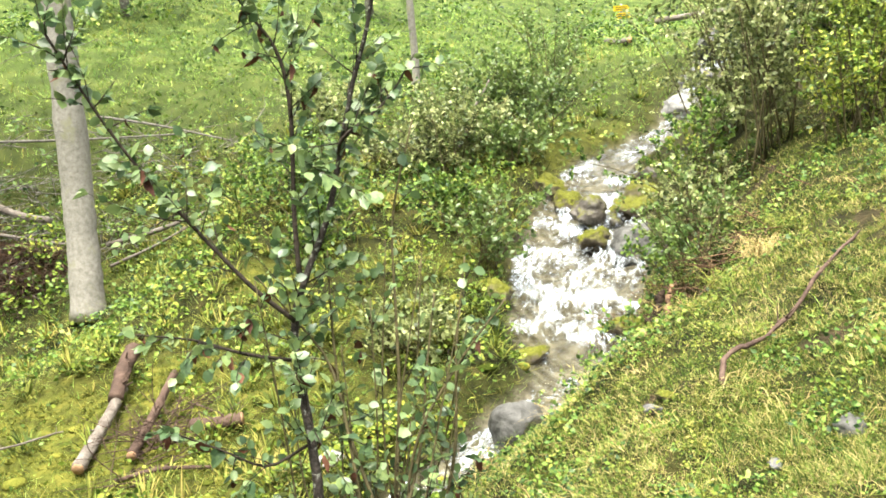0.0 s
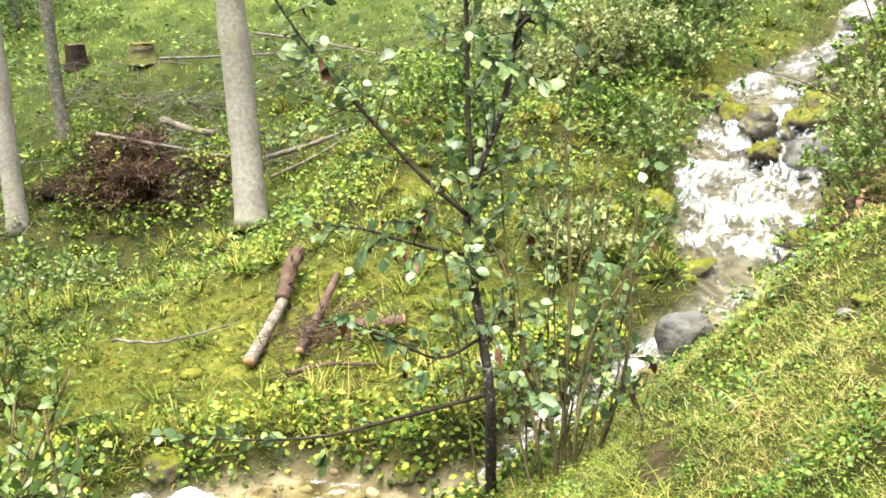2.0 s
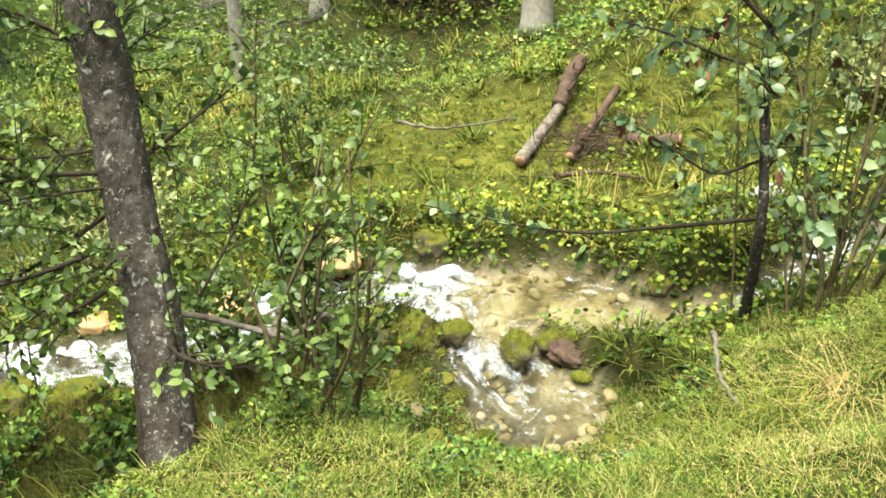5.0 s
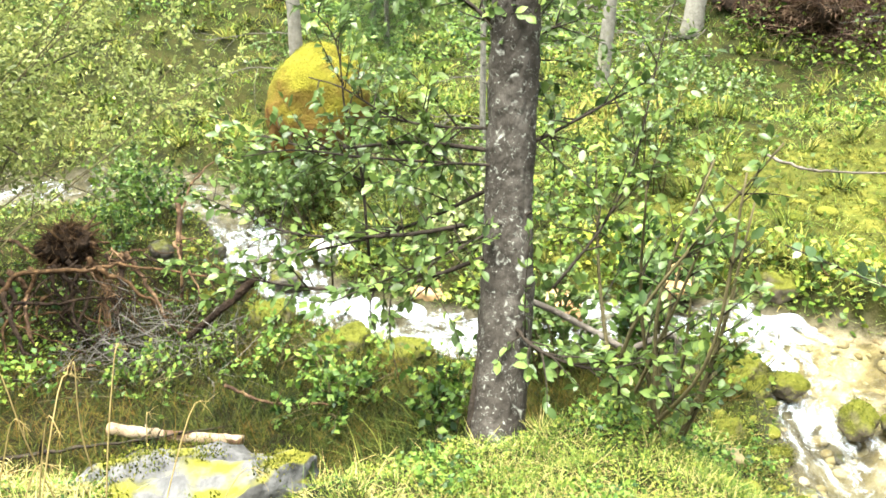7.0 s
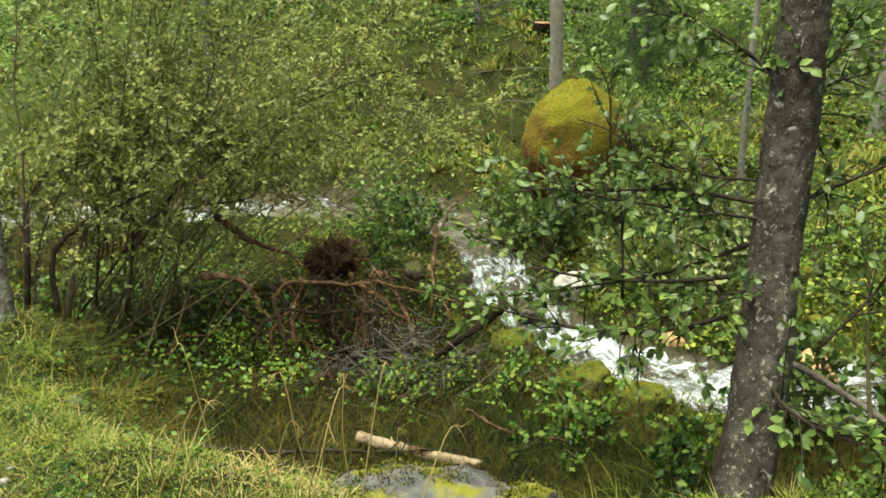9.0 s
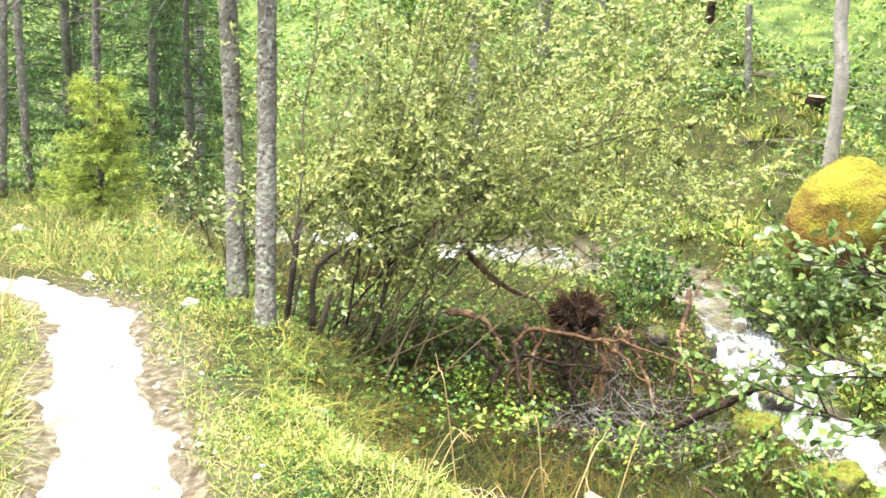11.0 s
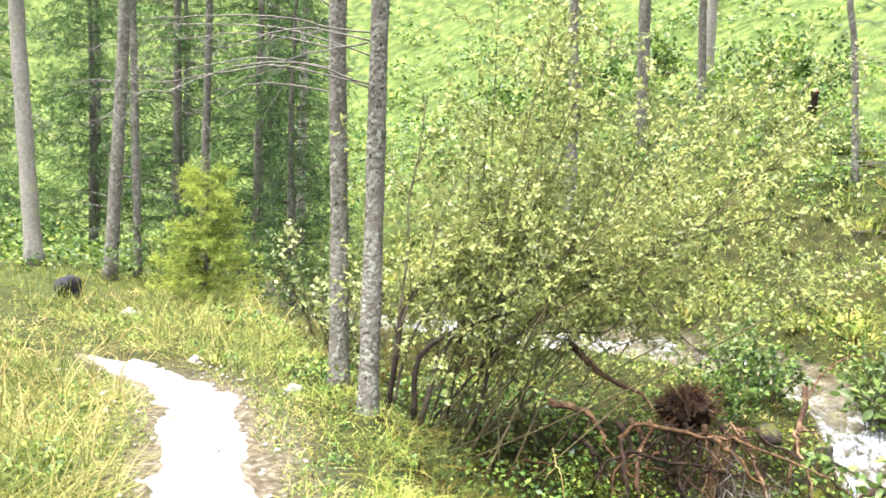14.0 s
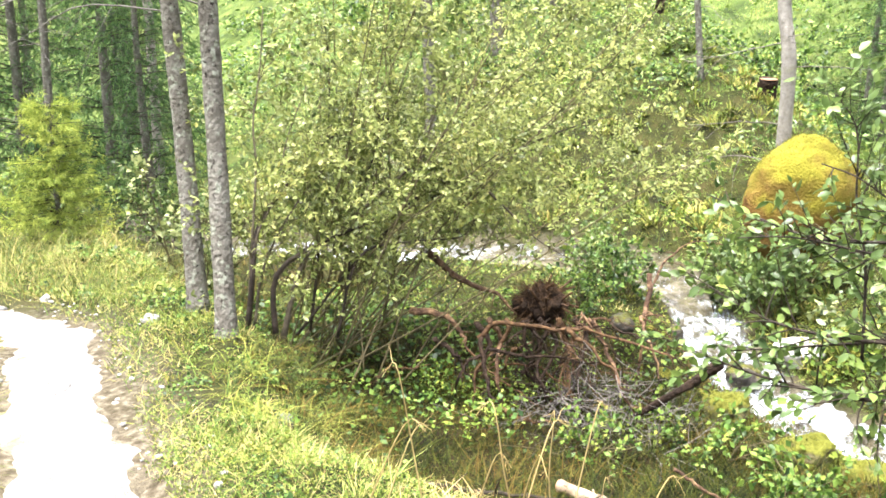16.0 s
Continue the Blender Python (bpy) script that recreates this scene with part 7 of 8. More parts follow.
def blades(x, y, z, length, width, lean, rng, shape=BLADE1):
    n = len(x)
    a = rng.uniform(0, 2 * np.pi, n)
    side = np.stack([np.cos(a), np.sin(a), 0 * a], -1)
    b = rng.uniform(0, 2 * np.pi, n)
    up = unit(np.stack([np.cos(b) * lean, np.sin(b) * lean, np.ones(n)], -1))
    tv, tf = shape
    bend = np.stack([np.cos(b), np.sin(b), -0.5 * np.ones(n)], -1) * (lean * 0.6)[:, None]
    h = tv[:, 2]
    v = (np.stack([x, y, z], -1)[:, None] + side[:, None] * (tv[None, :, 0:1] * width[:, None, None]) + up[:, None] * (h[None, :, None] * length[:, None, None])
         + bend[:, None] * ((h**2)[None, :, None] * length[:, None, None]))
    off = (np.arange(n) * len(tv))[:, None, None]
    return v.reshape(-1, 3), [(f[None] + off).reshape(-1, f.shape[1]) for f in tf]


# the lie of the land on a close grid, for sowing
FX, FY = np.arange(-13, 6.01, 0.05), np.arange(-4, 18.01, 0.05)
_fx, _fy = np.meshgrid(FX, FY)
_fb = brook(_fx.ravel(), _fy.ravel())
FIELDS = [a.reshape(_fx.shape) for a in (_fb[0], _fb[4], height(_fx, _fy))]


def fields(x, y):
    """Distance past the water's edge, side and height of the land."""
    inside = (x > -12.9) & (x < 5.9) & (y > -3.9) & (y < 17.9)
    u, w = np.clip((x + 13) / 0.05, 0, len(FX) - 2.01), np.clip((y + 4) / 0.05, 0, len(FY) - 2.01)
    i, j = u.astype(int), w.astype(int)
    u, w = u - i, w - j
    out = []
    for a in FIELDS:
        out.append(a[j, i] * (1 - u) * (1 - w) + a[j, i + 1] * u * (1 - w) + a[j + 1, i] * (1 - u) * w + a[j + 1, i + 1] * u * w)
    k = np.nonzero(~inside)[0]
    if len(k):
        b = brook(x[k], y[k])
        out[0][k], out[1][k], out[2][k] = b[0], b[4], height(x[k], y[k])
    return out


def place(n, r0, r1, seed, rule, a0=-26, a1=128):
    x, y, r, rng = sow(n, r0, r1, seed, a0, a1)
    e, side, zz = fields(x, y)
    p = path_off(x, y)
    edge = 0.17 + 0.1 * vnoise(x * 5, y * 5, 3)
    keep = (e > 0.0) & ((p > edge) | (side < 0) | (x < -5.9)) & ((side < 0) | (bare_soil(x, y) < 0.4)) & rule(x, y, r, e, side, p, rng)
    x, y, r = x[keep], y[keep], r[keep]
    return x, y, zz[keep], r, e[keep], side[keep], p[keep], rng


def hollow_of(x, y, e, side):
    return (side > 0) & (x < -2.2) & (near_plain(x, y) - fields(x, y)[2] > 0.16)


# short turf on the near bank and beside the path
x, y, z, r, e, sd_, p, rng = place(1000000, 1.2, 9, 201, lambda x, y, r, e, s, p, g: (s > 0) & ~hollow_of(x, y, e, s) & ((x > -3.3) | (y < -0.6)) & (g.uniform(size=len(x)) < (0.06 + 1.1 * vnoise(x * 4.2, y * 4.2, 12) ** 1.4) * np.clip((p - 0.1) / 0.5, 0.3, 1)))
ln = (0.009 + 0.032 * vnoise(x * 2.4, y * 2.4, 14) ** 1.6 + 0.022 * rng.uniform(size=len(x)) ** 3) * (1 + 0.05 * r)
v, f = blades(x, y, z - 0.004, ln * 1.15, 0.0022 + 0.0007 * r * rng.uniform(0.6, 1.2, len(x)), rng.uniform(0.2, 1.3, len(x)), rng)
tagged(new("turf", mesh_from("turf", v, f, M_TURF)), "short yellow-green turf on the near bank", "grass", kind="stuff")
# thicker sward on the bank by the cascade
x, y, z, r, e, sd_, p, rng = place(420000, 3.0, 8.5, 231, lambda x, y, r, e, s, p, g: (s > 0) & (x > -1.4) & (g.uniform(size=len(x)) < 0.1 + 1.2 * vnoise(x * 4.2, y * 4.2, 12) ** 1.4), -28, 24)
ln = 0.012 + 0.032 * vnoise(x * 3.2, y * 3.2, 14) ** 2 + 0.02 * rng.uniform(size=len(x)) ** 3
v, f = blades(x, y, z - 0.004, ln, rng.uniform(0.0025, 0.005, len(x)), rng.uniform(0.2, 1.2, len(x)), rng)
tagged(new("bank_grass", mesh_from("bank_grass", v, f, M_TURF)), "tufty yellow-green grass of the steep bank", "grass", kind="stuff")
# a carpet of moss on the far bank
x, y, z, r, e, sd_, p, rng = place(650000, 2.6, 10.5, 232, lambda x, y, r, e, s, p, g: ((s < 0) & (e < 4) | (e < 0.25) | (s > 0) & (p > 0.4) & (vnoise(x * 3, y * 3, 66) > 0.6)) & ~hollow_of(x, y, e, s) & (g.uniform(size=len(x)) < np.where(s < 0, 0.04 + 1.0 * mossy(x, y), 0.1 + 0.3 * vnoise(x * 1.8, y * 1.8, 63))))
v, f = blades(x, y, z - 0.003, rng.uniform(0.012, 0.04, len(x)), 0.004 + 0.001 * r, rng.uniform(0.2, 1.4, len(x)), rng)
tagged(new("moss_carpet", mesh_from("moss_carpet", v, f, M_MOSS)), "soft yellow-green moss carpet of the far bank", "moss", kind="stuff")
# low dark herbs in clumps on the near bank
x, y, z, r, e, sd_, p, rng = place(210000, 1.4, 8.5, 233, lambda x, y, r, e, s, p, g: (s > 0) & ~hollow_of(x, y, e, s) & (p > 0.45) & (g.uniform(size=len(x)) < 5 * np.clip(vnoise(x * 3.1, y * 3.1, 64) + 0.3 * vnoise(x * 9, y * 9, 65) - 0.78, 0, 1)))
v, f = leaf_cloud(np.stack([x, y, z + rng.uniform(0.005, 0.085, len(x))], -1), rng.normal(size=(len(x), 3)) * np.array([1, 1, 0.4]), 0.014 + 0.003 * r, LEAF2, 1.1, 0.1, rng)
tagged(new("bank_herbs", mesh_from("bank_herbs", v, f, M_UNDER, smooth=False)), "clumps of small dark-leaved herbs in the turf", "herbs", kind="stuff")
# turf all round the standpoint
x, y, z, r, e, sd_, p, rng = place(260000, 0.5, 10, 236, lambda x, y, r, e, s, p, g: (s > 0) & ~hollow_of(x, y, e, s) & ((g.uniform(size=len(x)) < 0.27) | (y < -0.75) & (x > -2.5) | (x > EYE[0] + 0.48 * (y - EYE[1]))), 0, 360)
v, f = blades(x, y, z - 0.004, rng.uniform(0.015, 0.05, len(x)), 0.003 + 0.0018 * r, rng.uniform(0.3, 1.3, len(x)), rng)
tagged(new("surrounding_turf", mesh_from("surrounding_turf", v, f, M_TURF)), "short turf on both sides of the footpath", "grass", kind="stuff")
# dry blades lying flat in it
x, y, z, r, e, sd_, p, rng = place(20000, 1.2, 9, 221, lambda x, y, r, e, s, p, g: (s > 0) & ~hollow_of(x, y, e, s) & (g.uniform(size=len(x)) < vnoise(x * 1.9, y * 1.9, 15) ** 1.5))
v, f = blades(x, y, z + 0.006, rng.uniform(0.05, 0.12, len(x)), 0.0012 + 0.0003 * r, rng.uniform(1.2, 3.0, len(x)), rng, BLADE)
tagged(new("dry_grass", mesh_from("dry_grass", v, f, M_STRAW)), "dry straw-coloured blades lying in the turf", "grass", kind="stuff")
x, y, z, r, e, sd_, p, rng = place(9000, 1.3, 8, 234, lambda x, y, r, e, s, p, g: (s > 0) & ~hollow_of(x, y, e, s))
v, f = blades(x, y, z - 0.004, rng.uniform(0.05, 0.14, len(x)), 0.0012 + 0.0004 * r, rng.uniform(0.2, 1.0, len(x)), rng, BLADE)
tagged(new("long_blades", mesh_from("long_blades", v, f, M_MEADOW)), "single longer green blades in the turf", "grass", kind="stuff")
# clover and small herbs in the turf
x, y, z, r, e, sd_, p, rng = place(230000, 1.2, 9, 202, lambda x, y, r, e, s, p, g: (s > 0) & ~hollow_of(x, y, e, s) & (g.uniform(size=len(x)) < 1.5 * vnoise(x * 2.6, y * 2.6, 22) ** 1.6))
hd = rng.normal(size=(len(x), 3)) * np.array([1, 1, 0.15])
v, f = leaf_cloud(np.stack([x, y, z + rng.uniform(0.005, 0.045, len(x))], -1), hd, 0.006 + 0.0013 * r, LEAF2, 1.5, 0.0, rng)
tagged(new("clover", mesh_from("clover", v, f, M_CLOVER, smooth=False)), "small clover leaves in the turf", "herbs", kind="stuff")
# longer grass on the far bank, in the hollow, and along the path
x, y, z, r, e, sd_, p, rng = place(230000, 2.0, 22, 203, lambda x, y, r, e, s, p, g: ((s < 0) | (p > 0.5) & (x < -2.5) & (y < -0.55)) & ~hollow_of(x, y, e, s) & (g.uniform(size=len(x)) < (0.2 + 0.8 * vnoise(x * 1.1, y * 1.1, 32)) * (1 - 0.7 * mossy(x, y) * (s < 0))))
ln = (0.06 + 0.15 * vnoise(x * 0.8, y * 0.8, 34) * rng.uniform(0.3, 1.2, len(x))) * (1 + 0.02 * r)
v, f = blades(x, y, z - 0.01, ln, 0.0025 + 0.0008 * r * rng.uniform(0.5, 1.2, len(x)), rng.uniform(0.2, 1.6, len(x)), rng)
tagged(new("meadow_grass", mesh_from("meadow_grass", v, f, M_GRASS)), "lush green grass of slope and hollow", "grass", kind="stuff")
# grass of the hollow, with the shade there put into its colour
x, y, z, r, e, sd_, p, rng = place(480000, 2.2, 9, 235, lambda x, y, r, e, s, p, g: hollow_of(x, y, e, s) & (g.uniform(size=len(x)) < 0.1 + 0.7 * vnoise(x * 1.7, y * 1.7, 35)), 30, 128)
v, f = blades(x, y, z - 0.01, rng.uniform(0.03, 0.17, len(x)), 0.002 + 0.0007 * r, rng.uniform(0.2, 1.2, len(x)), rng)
tagged(new("hollow_grass", mesh_from("hollow_grass", v, f, M_HOLLOW)), "mossy grass and brown litter of the hollow, coloured darker for shade", "grass", kind="stuff")
x, y, z, r, e, sd_, p, rng = place(420000, 4.6, 26, 213, lambda x, y, r, e, s, p, g: (s < 0) & (g.uniform(size=len(x)) < (0.2 + 0.8 * vnoise(x * 0.7, y * 0.7, 36)) * (1 - 0.7 * mossy(x, y))))
v, f = blades(x, y, z - 0.01, rng.uniform(0.04, 0.13, len(x)) * np.clip(r / 8, 0.5, 1), 0.002 + 0.0006 * r * rng.uniform(0.5, 1.2, len(x)), rng.uniform(0.2, 1.5, len(x)), rng)
tagged(new("slope_grass", mesh_from("slope_grass", v, f, M_MEADOW)), "thick green grass of the far slope", "grass", kind="stuff")
x, y, z, r, e, sd_, p, rng = place(125000, 15, 60, 214, lambda x, y, r, e, s, p, g: r > 1, -30, 125)
v, f = blades(x, y, z - 0.02, rng.uniform(0.06, 0.18, len(x)), rng.uniform(0.01, 0.024, len(x)), rng.uniform(0.2, 1.0, len(x)), rng)
tagged(new("far_meadow", mesh_from("far_meadow", v, f, M_MEADOW)), "bright green meadow grass far up the slope", "grass", kind="stuff")
# broad-leaved herbs
x, y, z, r, e, sd_, p, rng = place(60000, 2.2, 24, 204, lambda x, y, r, e, s, p, g: ((s < 0) | hollow_of(x, y, e, s) & (e < 0.55)) & (g.uniform(size=len(x)) < (1.7 * vnoise(x * 1.3, y * 1.3, 42) ** 2.2 + 0.5 * (e < 0.3)) * (1 - 0.8 * mossy(x, y))))
hd = rng.normal(size=(len(x), 3)) * np.array([1, 1, 0.3])
v, f = leaf_cloud(np.stack([x, y, z + rng.uniform(0.01, 0.16, len(x))], -1), hd, 0.024 + 0.0022 * r, LEAF2, 1.35, 0.1, rng)
tagged(new("herbs", mesh_from("herbs", v, f, M_HERB, smooth=False)), "broad-leaved green herbs covering the far bank", "herbs", kind="stuff")
# leafy undergrowth, knee-high, in drifts
x, y, z, r, e, sd_, p, rng = place(190000, 3.0, 24, 224, lambda x, y, r, e, s, p, g: ((s < 0) & ((r > 7.5) | (x < -4.2)) | hollow_of(x, y, e, s) & (x > -6)) & (g.uniform(size=len(x)) < 2.2 * np.clip(vnoise(x * 0.55, y * 0.55, 44) + 0.4 * vnoise(x * 2.5, y * 2.5, 45) - 0.62, 0, 1)))
up_ = rng.uniform(0.02, 1.0, len(x)) ** 1.2 * (0.1 + 0.3 * vnoise(x * 1.4, y * 1.4, 46)) * np.clip(0.45 + 0.07 * r, 0, 1.2)
hd = rng.normal(size=(len(x), 3)) * np.array([1, 1, 0.3])
v, f = leaf_cloud(np.stack([x, y, z + up_], -1), hd, 0.024 + 0.0024 * r, LEAF2, 1.2, 0.15, rng)
tagged(new("undergrowth", mesh_from("undergrowth", v, f, M_UNDER, smooth=False)), "knee-high leafy undergrowth in drifts", "herbs", kind="stuff")
# tufts of fine grass and domes of herbs, each springing from one root
def clumped(n, per, seed, rule, r0=3.0, r1=13.0):
    """Clump centres over the land and the members of each: places, outward way and share of the radius."""
    x, y, z, r, e, sd_, p, rng = place(n, r0, r1, seed, rule)
    k = np.repeat(np.arange(len(x)), per)
    a = rng.uniform(0, 2 * np.pi, len(k))
    u = rng.uniform(0, 1, len(k)) ** 0.6
    size = rng.uniform(0.6, 1.4, len(x))[k]
    return x[k], y[k], z[k], r[k], np.cos(a), np.sin(a), u, size, rng


cx, cy, cz, cr, ca, sa, u, size, rng = clumped(7000, 34, 251, lambda x, y, r, e, s, p, g: (s < 0) & (e > 0.1) & (g.uniform(size=len(x)) < (0.05 + 1.2 * vnoise(x * 1.2, y * 1.2, 71) ** 1.5) * (1 - 0.65 * mossy(x, y))))
at = np.stack([cx + ca * u * 0.05 * size, cy + sa * u * 0.05 * size, cz - 0.01], -1)
n_ = len(at)
way = unit(np.stack([ca * (0.3 + u), sa * (0.3 + u), 1.1 - 0.4 * u], -1) + rng.normal(size=(n_, 3)) * 0.25)
ln = (0.09 + 0.13 * rng.uniform(size=n_)) * size
side = unit(np.cross(way, np.array([0, 0, 1.0]))) * (0.0022 + 0.00055 * cr)[:, None]
tip = at + way * ln[:, None] + np.array([0, 0, -0.35]) * (u * ln)[:, None]
mid = at + way * (ln * 0.55)[:, None]
v = np.stack([at - side, at + side, mid - side * 0.8, mid + side * 0.8, tip], 1).reshape(-1, 3)
o = (np.arange(n_) * 5)[:, None]
tagged(new("grass_tufts", mesh_from("grass_tufts", v, [o + np.array([[2, 3, 4]]), o + np.array([[0, 1, 3, 2]])], M_GRASS)), "arching tufts of fine grass on the far slope", "grass", kind="stuff")
cx, cy, cz, cr, ca, sa, u, size, rng = clumped(2900, 24, 252, lambda x, y, r, e, s, p, g: (s < 0) & (e > 0.05) & (g.uniform(size=len(x)) < 2.4 * np.clip(vnoise(x * 0.9, y * 0.9, 72) + 0.35 * vnoise(x * 3, y * 3, 73) - 0.5, 0, 1) * (1 - 0.8 * mossy(x, y))))
rad = (0.07 + 0.006 * cr) * size
dome = np.sqrt(np.clip(1 - u * u, 0, 1)) * rng.uniform(0.35, 1.0, len(u))
at = np.stack([cx + ca * u * rad, cy + sa * u * rad, cz + 0.02 + dome * rad * 1.15], -1)
v, f = leaf_cloud(at, np.stack([ca, sa, 0.25 - 0.5 * u], -1), 0.024 + 0.0022 * cr, LEAF6, 1.1, 0.15, rng)
tagged(new("herb_domes", mesh_from("herb_domes", v, f, M_HERB, smooth=False)), "rounded clumps of broad-leaved herbs on the slope", "herbs", kind="stuff")
# low scrub far up the slope
cx, cy, cz, cr, ca, sa, u, size, rng = clumped(3000, 42, 254, lambda x, y, r, e, s, p, g: (e > 1.0) & ((x < -6) | (y > 8)) & (g.uniform(size=len(x)) < np.where(x < -8, 2.6, 0.6) * np.clip(vnoise(x * 0.35, y * 0.35, 79) - 0.2, 0, 1)), 11.0, 45.0)
rad = (0.12 + 0.016 * cr) * size
at = np.stack([cx + ca * u * rad, cy + sa * u * rad, cz + 0.02 + np.sqrt(1 - u * u) * rad * rng.uniform(0.2, 0.9, len(u))], -1)
v, f = leaf_cloud(at, np.stack([ca, sa, 0.3 - 0.5 * u], -1), 0.025 + 0.0045 * cr, LEAF2, 0.9, 0.15, rng)
tagged(new("slope_scrub", mesh_from("slope_scrub", v, f, M_UNDER, smooth=False)), "low green scrub dotted over the far slope", "bush", kind="stuff")
# tufts and herb domes of the near bank
near_bank = lambda x, y, r, e, s, p, g: (s > 0) & ~hollow_of(x, y, e, s) & (p > 0.35)
for nm, lb, seed, n_c, per, mt, kind_ in (("bank_tufts", "small tufts of yellowish grass on the near bank", 261, 5200, 26, M_TURF, 0),
                                          ("bank_domes", "small rounded clumps of green herbs on the near bank", 262, 2600, 22, M_CLOVER, 1),
                                          ("bank_cushions", "dark green leafy cushions on the near bank", 263, 1700, 26, M_UNDER, 2)):
    cx, cy, cz, cr, ca, sa, u, size, rng = clumped(n_c, per, seed, lambda x, y, r, e, s, p, g: near_bank(x, y, r, e, s, p, g) & (bare_soil(x, y) < 0.3) & (g.uniform(size=len(x)) < 1.6 * vnoise(x * 1.7, y * 1.7, 75 + kind_) ** 1.6), 1.5, 8.5)
    n_ = len(cx)
    if kind_:
        rad = (0.02 + 0.006 * cr) * size
        at = np.stack([cx + ca * u * rad, cy + sa * u * rad, cz + 0.01 + np.sqrt(1 - u * u) * rad * rng.uniform(0.3, 1.0, n_)], -1)
        v, f = leaf_cloud(at, np.stack([ca, sa, 0.2 - 0.4 * u], -1), 0.005 + 0.002 * cr, LEAF6, 1.3, 0.1, rng)
    else:
        at = np.stack([cx + ca * u * 0.03 * size, cy + sa * u * 0.03 * size, cz - 0.006], -1)
        way = unit(np.stack([ca * (0.3 + u), sa * (0.3 + u), 1.0 - 0.4 * u], -1) + rng.normal(size=(n_, 3)) * 0.25)
        ln = (0.04 + 0.06 * rng.uniform(size=n_)) * size
        side = unit(np.cross(way, np.array([0, 0, 1.0]))) * (0.001 + 0.0004 * cr)[:, None]
        tip = at + way * ln[:, None] + np.array([0, 0, -0.35]) * (u * ln)[:, None]
        v = np.stack([at - side, at + side, tip], 1).reshape(-1, 3)
        f = [np.arange(n_ * 3).reshape(-1, 3)]
    tagged(new(nm, mesh_from(nm, v, f, mt, smooth=False)), lb, "herbs" if kind_ else "grass", kind="stuff")
# herbs and moss hanging over the far edge of the pool
rng = np.random.default_rng(253)
n_ = 60000
hx, hy = rng.uniform(-4.2, -0.5, n_), rng.uniform(2.9, 5.6, n_)
he, hs, hz = fields(hx, hy)
ok = ((hs < 0) | (hx > -1.35) & (hy > 3.75) & (he < 0.2)) & (he > 0.0) & (he < 0.42) & ~((hx > -2.2) & (hx < -1.3) & (hy > 3.2) & (hy < 3.8)) & (rng.uniform(size=n_) < 0.04 + 0.75 * vnoise(hx * 2.6, hy * 2.6, 74) ** 1.8)
at = np.stack([hx, hy, hz + 0.01 + 0.13 * rng.uniform(size=n_) ** 1.5], -1)[ok]
v, f = leaf_cloud(at, rng.normal(size=(len(at), 3)) * np.array([1, 1, 0.3]) + np.array([0.1, -0.5, 0]), 0.036, LEAF6, 1.2, 0.3, rng)
tagged(new("pool_herbs", mesh_from("pool_herbs", v, f, M_POOLHERB, smooth=False)), "bright broad-leaved herbs overhanging the pool", "herbs", kind="stuff")
# moss cushions
x, y, z, r, e, sd_, p, rng = place(1800, 1.8, 13, 205, lambda x, y, r, e, s, p, g: (s < 0) & (e < 3.5) & (r < 8.5) & (g.uniform(size=len(x)) < 1.5 * vnoise(x * 1.5, y * 1.5, 61)) | (e < 0.3))
iv, jf = ICO[2]
s = rng.uniform(0.012, 0.045, len(x)) * (1 + 0.05 * r)
v = np.stack([x, y, z], -1)[:, None] + iv[None] * (s[:, None, None] * np.array([1.1, 1.1, 0.5]) * rng.uniform(0.7, 1.3, (len(x), 1, 3)))
f = [(jf[None] + (np.arange(len(x)) * len(iv))[:, None, None]).reshape(-1, 3)]
tagged(new("moss", mesh_from("moss", v.reshape(-1, 3), f, M_MOSS)), "yellow-green moss cushions on banks and hollow", "moss", kind="stuff")
# tall grass beyond the path
x, y, z, r, e, sd_, p, rng = place(45000, 1.5, 9, 206, lambda x, y, r, e, s, p, g: (s > 0) & (y < -1.15) & (p > 0.3) & (g.uniform(size=len(x)) < 0.3 + vnoise(x * 2, y * 2, 51)), 75, 150)
v, f = blades(x, y, z - 0.01, rng.uniform(0.12, 0.4, len(x)), 0.002 + 0.0006 * r, rng.uniform(0.2, 1.6, len(x)), rng, BLADE)
tagged(new("tall_grass", mesh_from("tall_grass", v, f, M_TALL)), "tall bending grass beside the path", "grass", kind="stuff")


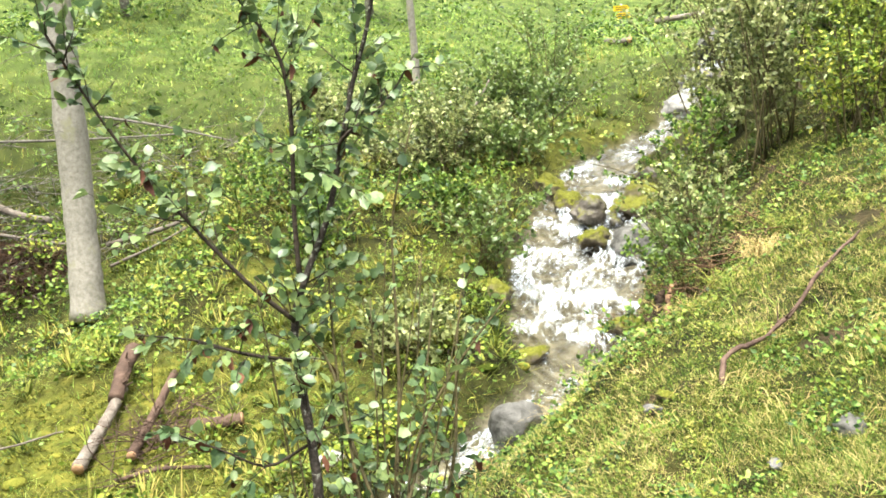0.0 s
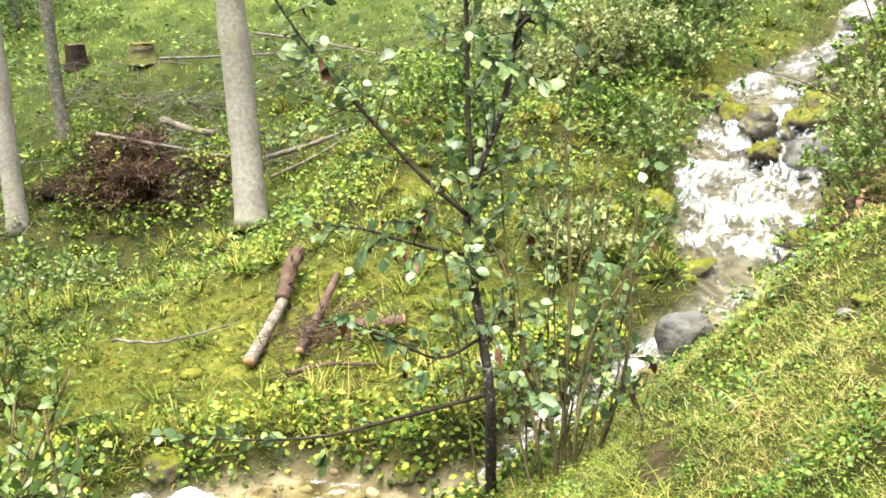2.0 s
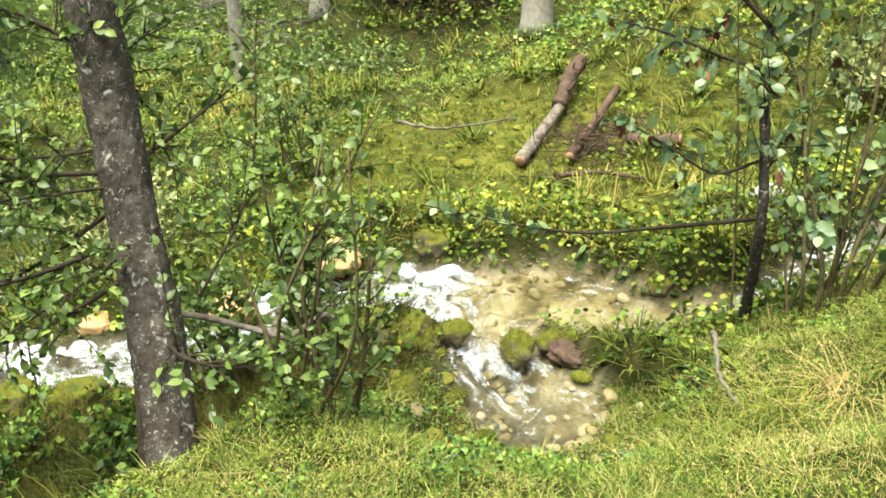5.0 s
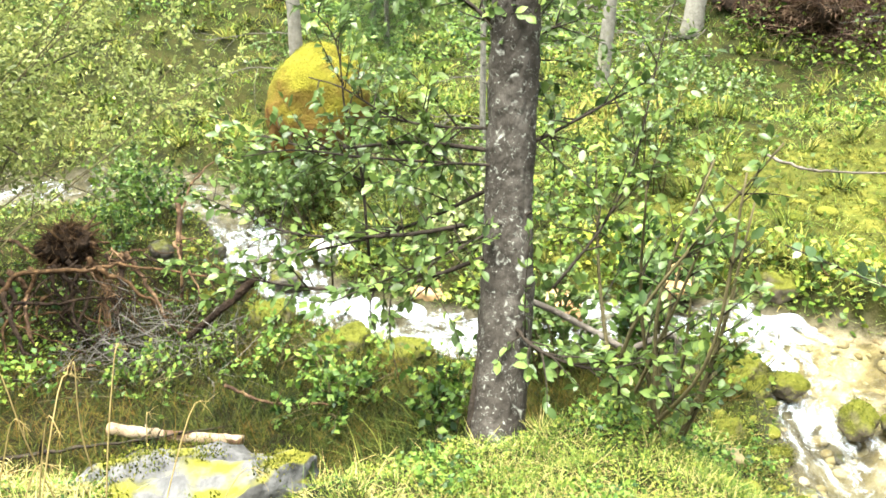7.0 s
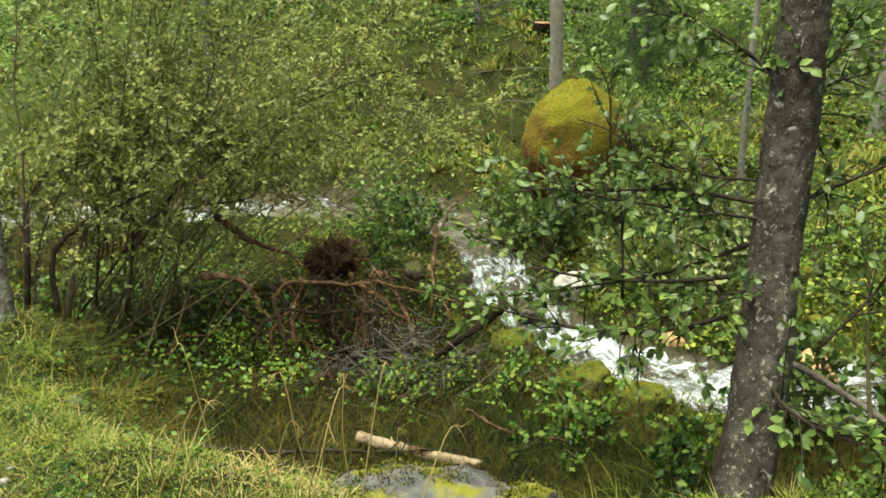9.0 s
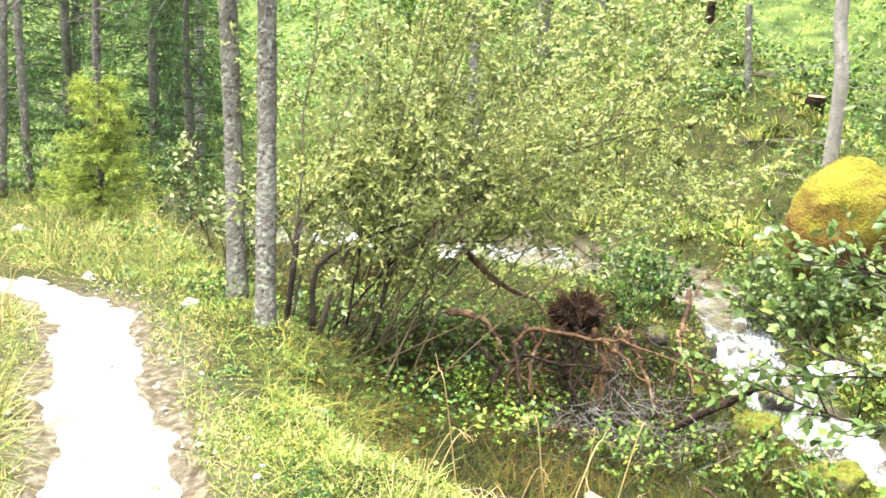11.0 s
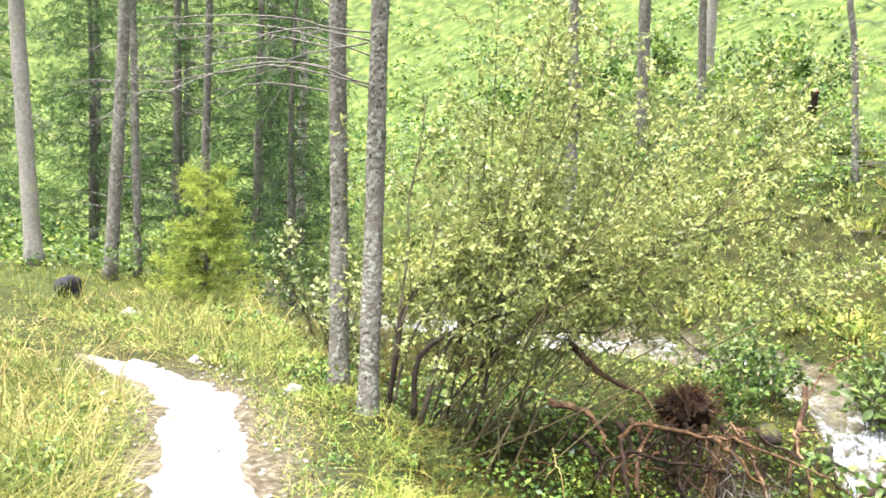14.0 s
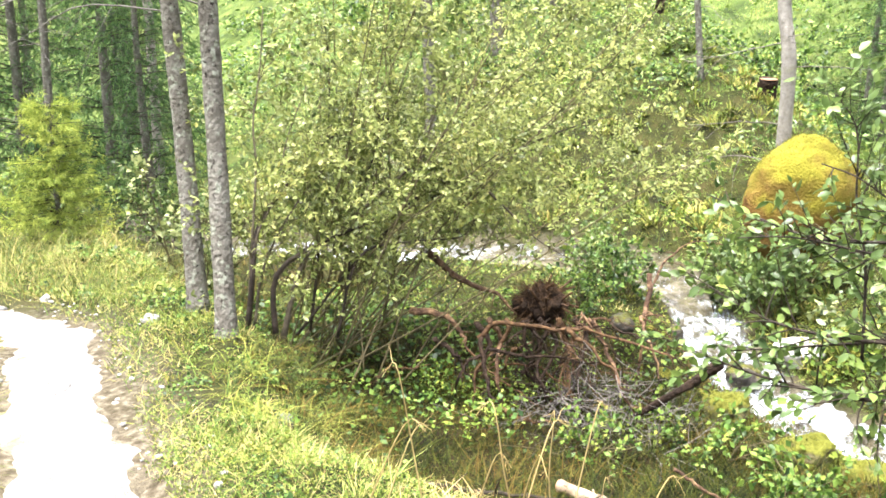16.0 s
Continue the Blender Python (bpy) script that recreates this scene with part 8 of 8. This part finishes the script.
def tussock(label, at, n, length, seed, mat=M_GRASS, lean=1.2, spread_=0.06):
    """A clump of long arching blades."""
    rng = np.random.default_rng(seed)
    x = at[0] + rng.normal(0, spread_, n)
    y = at[1] + rng.normal(0, spread_, n)
    z0 = gz(*at)
    ls = []
    for k in range(n):
        a = rng.uniform(0, 2 * np.pi)
        ln_ = length * rng.uniform(0.5, 1.1)
        out = rng.uniform(0.25, 0.75) * lean
        d = np.array([np.cos(a) * out, np.sin(a) * out, 1.0])
        u = np.linspace(0, 1, 6)[:, None]
        ls.append(np.array([x[k], y[k], z0 - 0.02]) + d * ln_ * u * 0.8 + np.array([np.cos(a) * 0.5, np.sin(a) * 0.5, -0.85]) * lean * 0.6 * ln_ * u**2)
    pts = np.array(ls)
    sdv = unit(np.cross(pts[:, -1] - pts[:, 0], np.array([0, 0, 1.0])))
    w = 0.0017 * np.array([1, 1, 0.9, 0.7, 0.45, 0.1])
    left = pts - sdv[:, None] * w[None, :, None]
    right = pts + sdv[:, None] * w[None, :, None]
    v = np.stack([left, right], 2).reshape(-1, 3)
    i = (np.arange(n) * 12)[:, None] + np.arange(5)[None] * 2
    q = np.stack([i, i + 1, i + 3, i + 2], -1).reshape(-1, 4)
    return tagged(new("grass_tussock", mesh_from("grass_tussock", v, [q], mat)), label, "grass", "grass tussocks", kind="stuff")


TUS = "tussock of long arching grass"
# M_HOLLOW tussocks carry the shade below the trees in their colour
for k, (ax, ay, n, le, mt) in enumerate([
        (-0.55, 2.72, 170, 0.42, M_GRASS), (-0.42, 2.85, 60, 0.36, M_STRAW), (-0.8, 2.8, 90, 0.3, M_GRASS), (-0.2, 3.0, 90, 0.34, M_GRASS), (-0.32, 3.3, 120, 0.32, M_GRASS),
        (-2.35, 1.4, 120, 0.36, M_GRASS), (-2.5, 1.55, 120, 0.36, M_GRASS), (-2.62, 1.75, 110, 0.34, M_GRASS), (-2.45, 1.2, 90, 0.3, M_STRAW),
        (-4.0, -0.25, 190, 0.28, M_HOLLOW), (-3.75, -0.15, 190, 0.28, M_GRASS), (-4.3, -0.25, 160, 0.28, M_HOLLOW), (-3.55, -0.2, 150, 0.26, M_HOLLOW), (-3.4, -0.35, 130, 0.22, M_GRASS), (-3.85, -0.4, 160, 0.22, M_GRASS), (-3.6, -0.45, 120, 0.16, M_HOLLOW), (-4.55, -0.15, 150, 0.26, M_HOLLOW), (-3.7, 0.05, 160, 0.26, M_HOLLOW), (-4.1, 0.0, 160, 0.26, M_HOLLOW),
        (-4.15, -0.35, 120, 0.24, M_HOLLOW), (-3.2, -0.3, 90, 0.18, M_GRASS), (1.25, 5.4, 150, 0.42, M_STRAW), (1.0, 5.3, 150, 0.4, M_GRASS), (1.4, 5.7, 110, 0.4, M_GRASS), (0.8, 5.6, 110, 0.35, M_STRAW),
        (-6.6, 3.6, 160, 0.45, M_GRASS), (-7.0, 3.3, 160, 0.45, M_GRASS), (-7.3, 3.75, 160, 0.5, M_GRASS), (-5.6, 3.3, 120, 0.35, M_GRASS), (-8.0, 3.9, 160, 0.5, M_GRASS),
        (-1.6, 1.55, 70, 0.16, M_STRAW), (-2.15, 0.35, 60, 0.13, M_STRAW), (-1.95, 0.12, 60, 0.12, M_GRASS), (-2.3, 0.15, 60, 0.14, M_GRASS), (-2.1, -0.1, 60, 0.13, M_STRAW),
        (-2.45, 0.25, 60, 0.14, M_STRAW), (-2.12, 0.62, 50, 0.1, M_STRAW), (-2.55, 1.02, 60, 0.14, M_GRASS)]):
    tussock(TUS, (ax, ay), n, le, 400 + k, mt)

# overhanging grass along the foot of the bank
edge_i = [i for i in range(len(_k)) if -1.1 < _k[i, 0] < 1.3 and 4.2 < _k[i, 1] < 7.3]
rng = np.random.default_rng(610)
for k, i in enumerate(edge_i[::3]):
    nx, ny = -_tan[i, 1], _tan[i, 0]
    w = _k[i, 3] + 0.16 + 0.12 * rng.uniform()
    tussock(TUS, (_k[i, 0] + nx * w, _k[i, 1] + ny * w), 70, rng.uniform(0.16, 0.3), 460 + k, (M_GRASS, M_STRAW, M_MEADOW)[k % 3], 1.4, 0.09)
for k in range(26):
    ax, ay = rng.uniform(0.1, 2.0), rng.uniform(3.3, 6.2)
    if float(brook(ax, ay)[0][0]) > 0.15:
        tussock(TUS, (ax, ay), 55, rng.uniform(0.1, 0.2), 490 + k, (M_TURF, M_STRAW, M_GRASS)[k % 3], 1.5, 0.08)


def dry_stalk(at, tall, lean, seed):
    """One dry grass stalk with a nodding tip."""
    rng = np.random.default_rng(seed)
    a = np.array(onz(at[0], at[1], -0.02))
    d = np.array([lean[0], lean[1], 1.0])
    ln_ = limb([a, a + d * tall * 0.5 + rng.normal(size=3) * 0.01, a + d * tall * 0.92, a + d * tall + np.array([lean[0], lean[1], -0.6]) * 0.09], 0.0022, 0.001, 12)
    head = sprigs(rng, (ln_[0][8:], ln_[1][8:]), 5, 0.045, 0.0012, -0.1, 0.7, 0.2, 3)
    v, f = tubes([ln_] + head, 4, 0, False)
    return tagged(new("dry_stalk", mesh_from("dry_stalk", v, f, M_STRAW)), "dry pale grass stalk with a nodding tip", "grass", "dry stalks of the bank")


rng = np.random.default_rng(91)
for k in range(16):
    ax, ay = -2.25 + rng.normal(0, 0.25), 0.25 + rng.normal(0, 0.3)
    dry_stalk((ax, ay), rng.uniform(0.28, 0.55), (rng.normal(0, 0.25), rng.normal(0, 0.3)), 500 + k)
for k in range(14):
    ax, ay = -3.2 + rng.normal(0, 0.7), -1.75 + rng.normal(0, 0.25)
    dry_stalk((ax, ay), rng.uniform(0.3, 0.6), (rng.normal(0, 0.25), rng.normal(0.1, 0.3)), 540 + k)
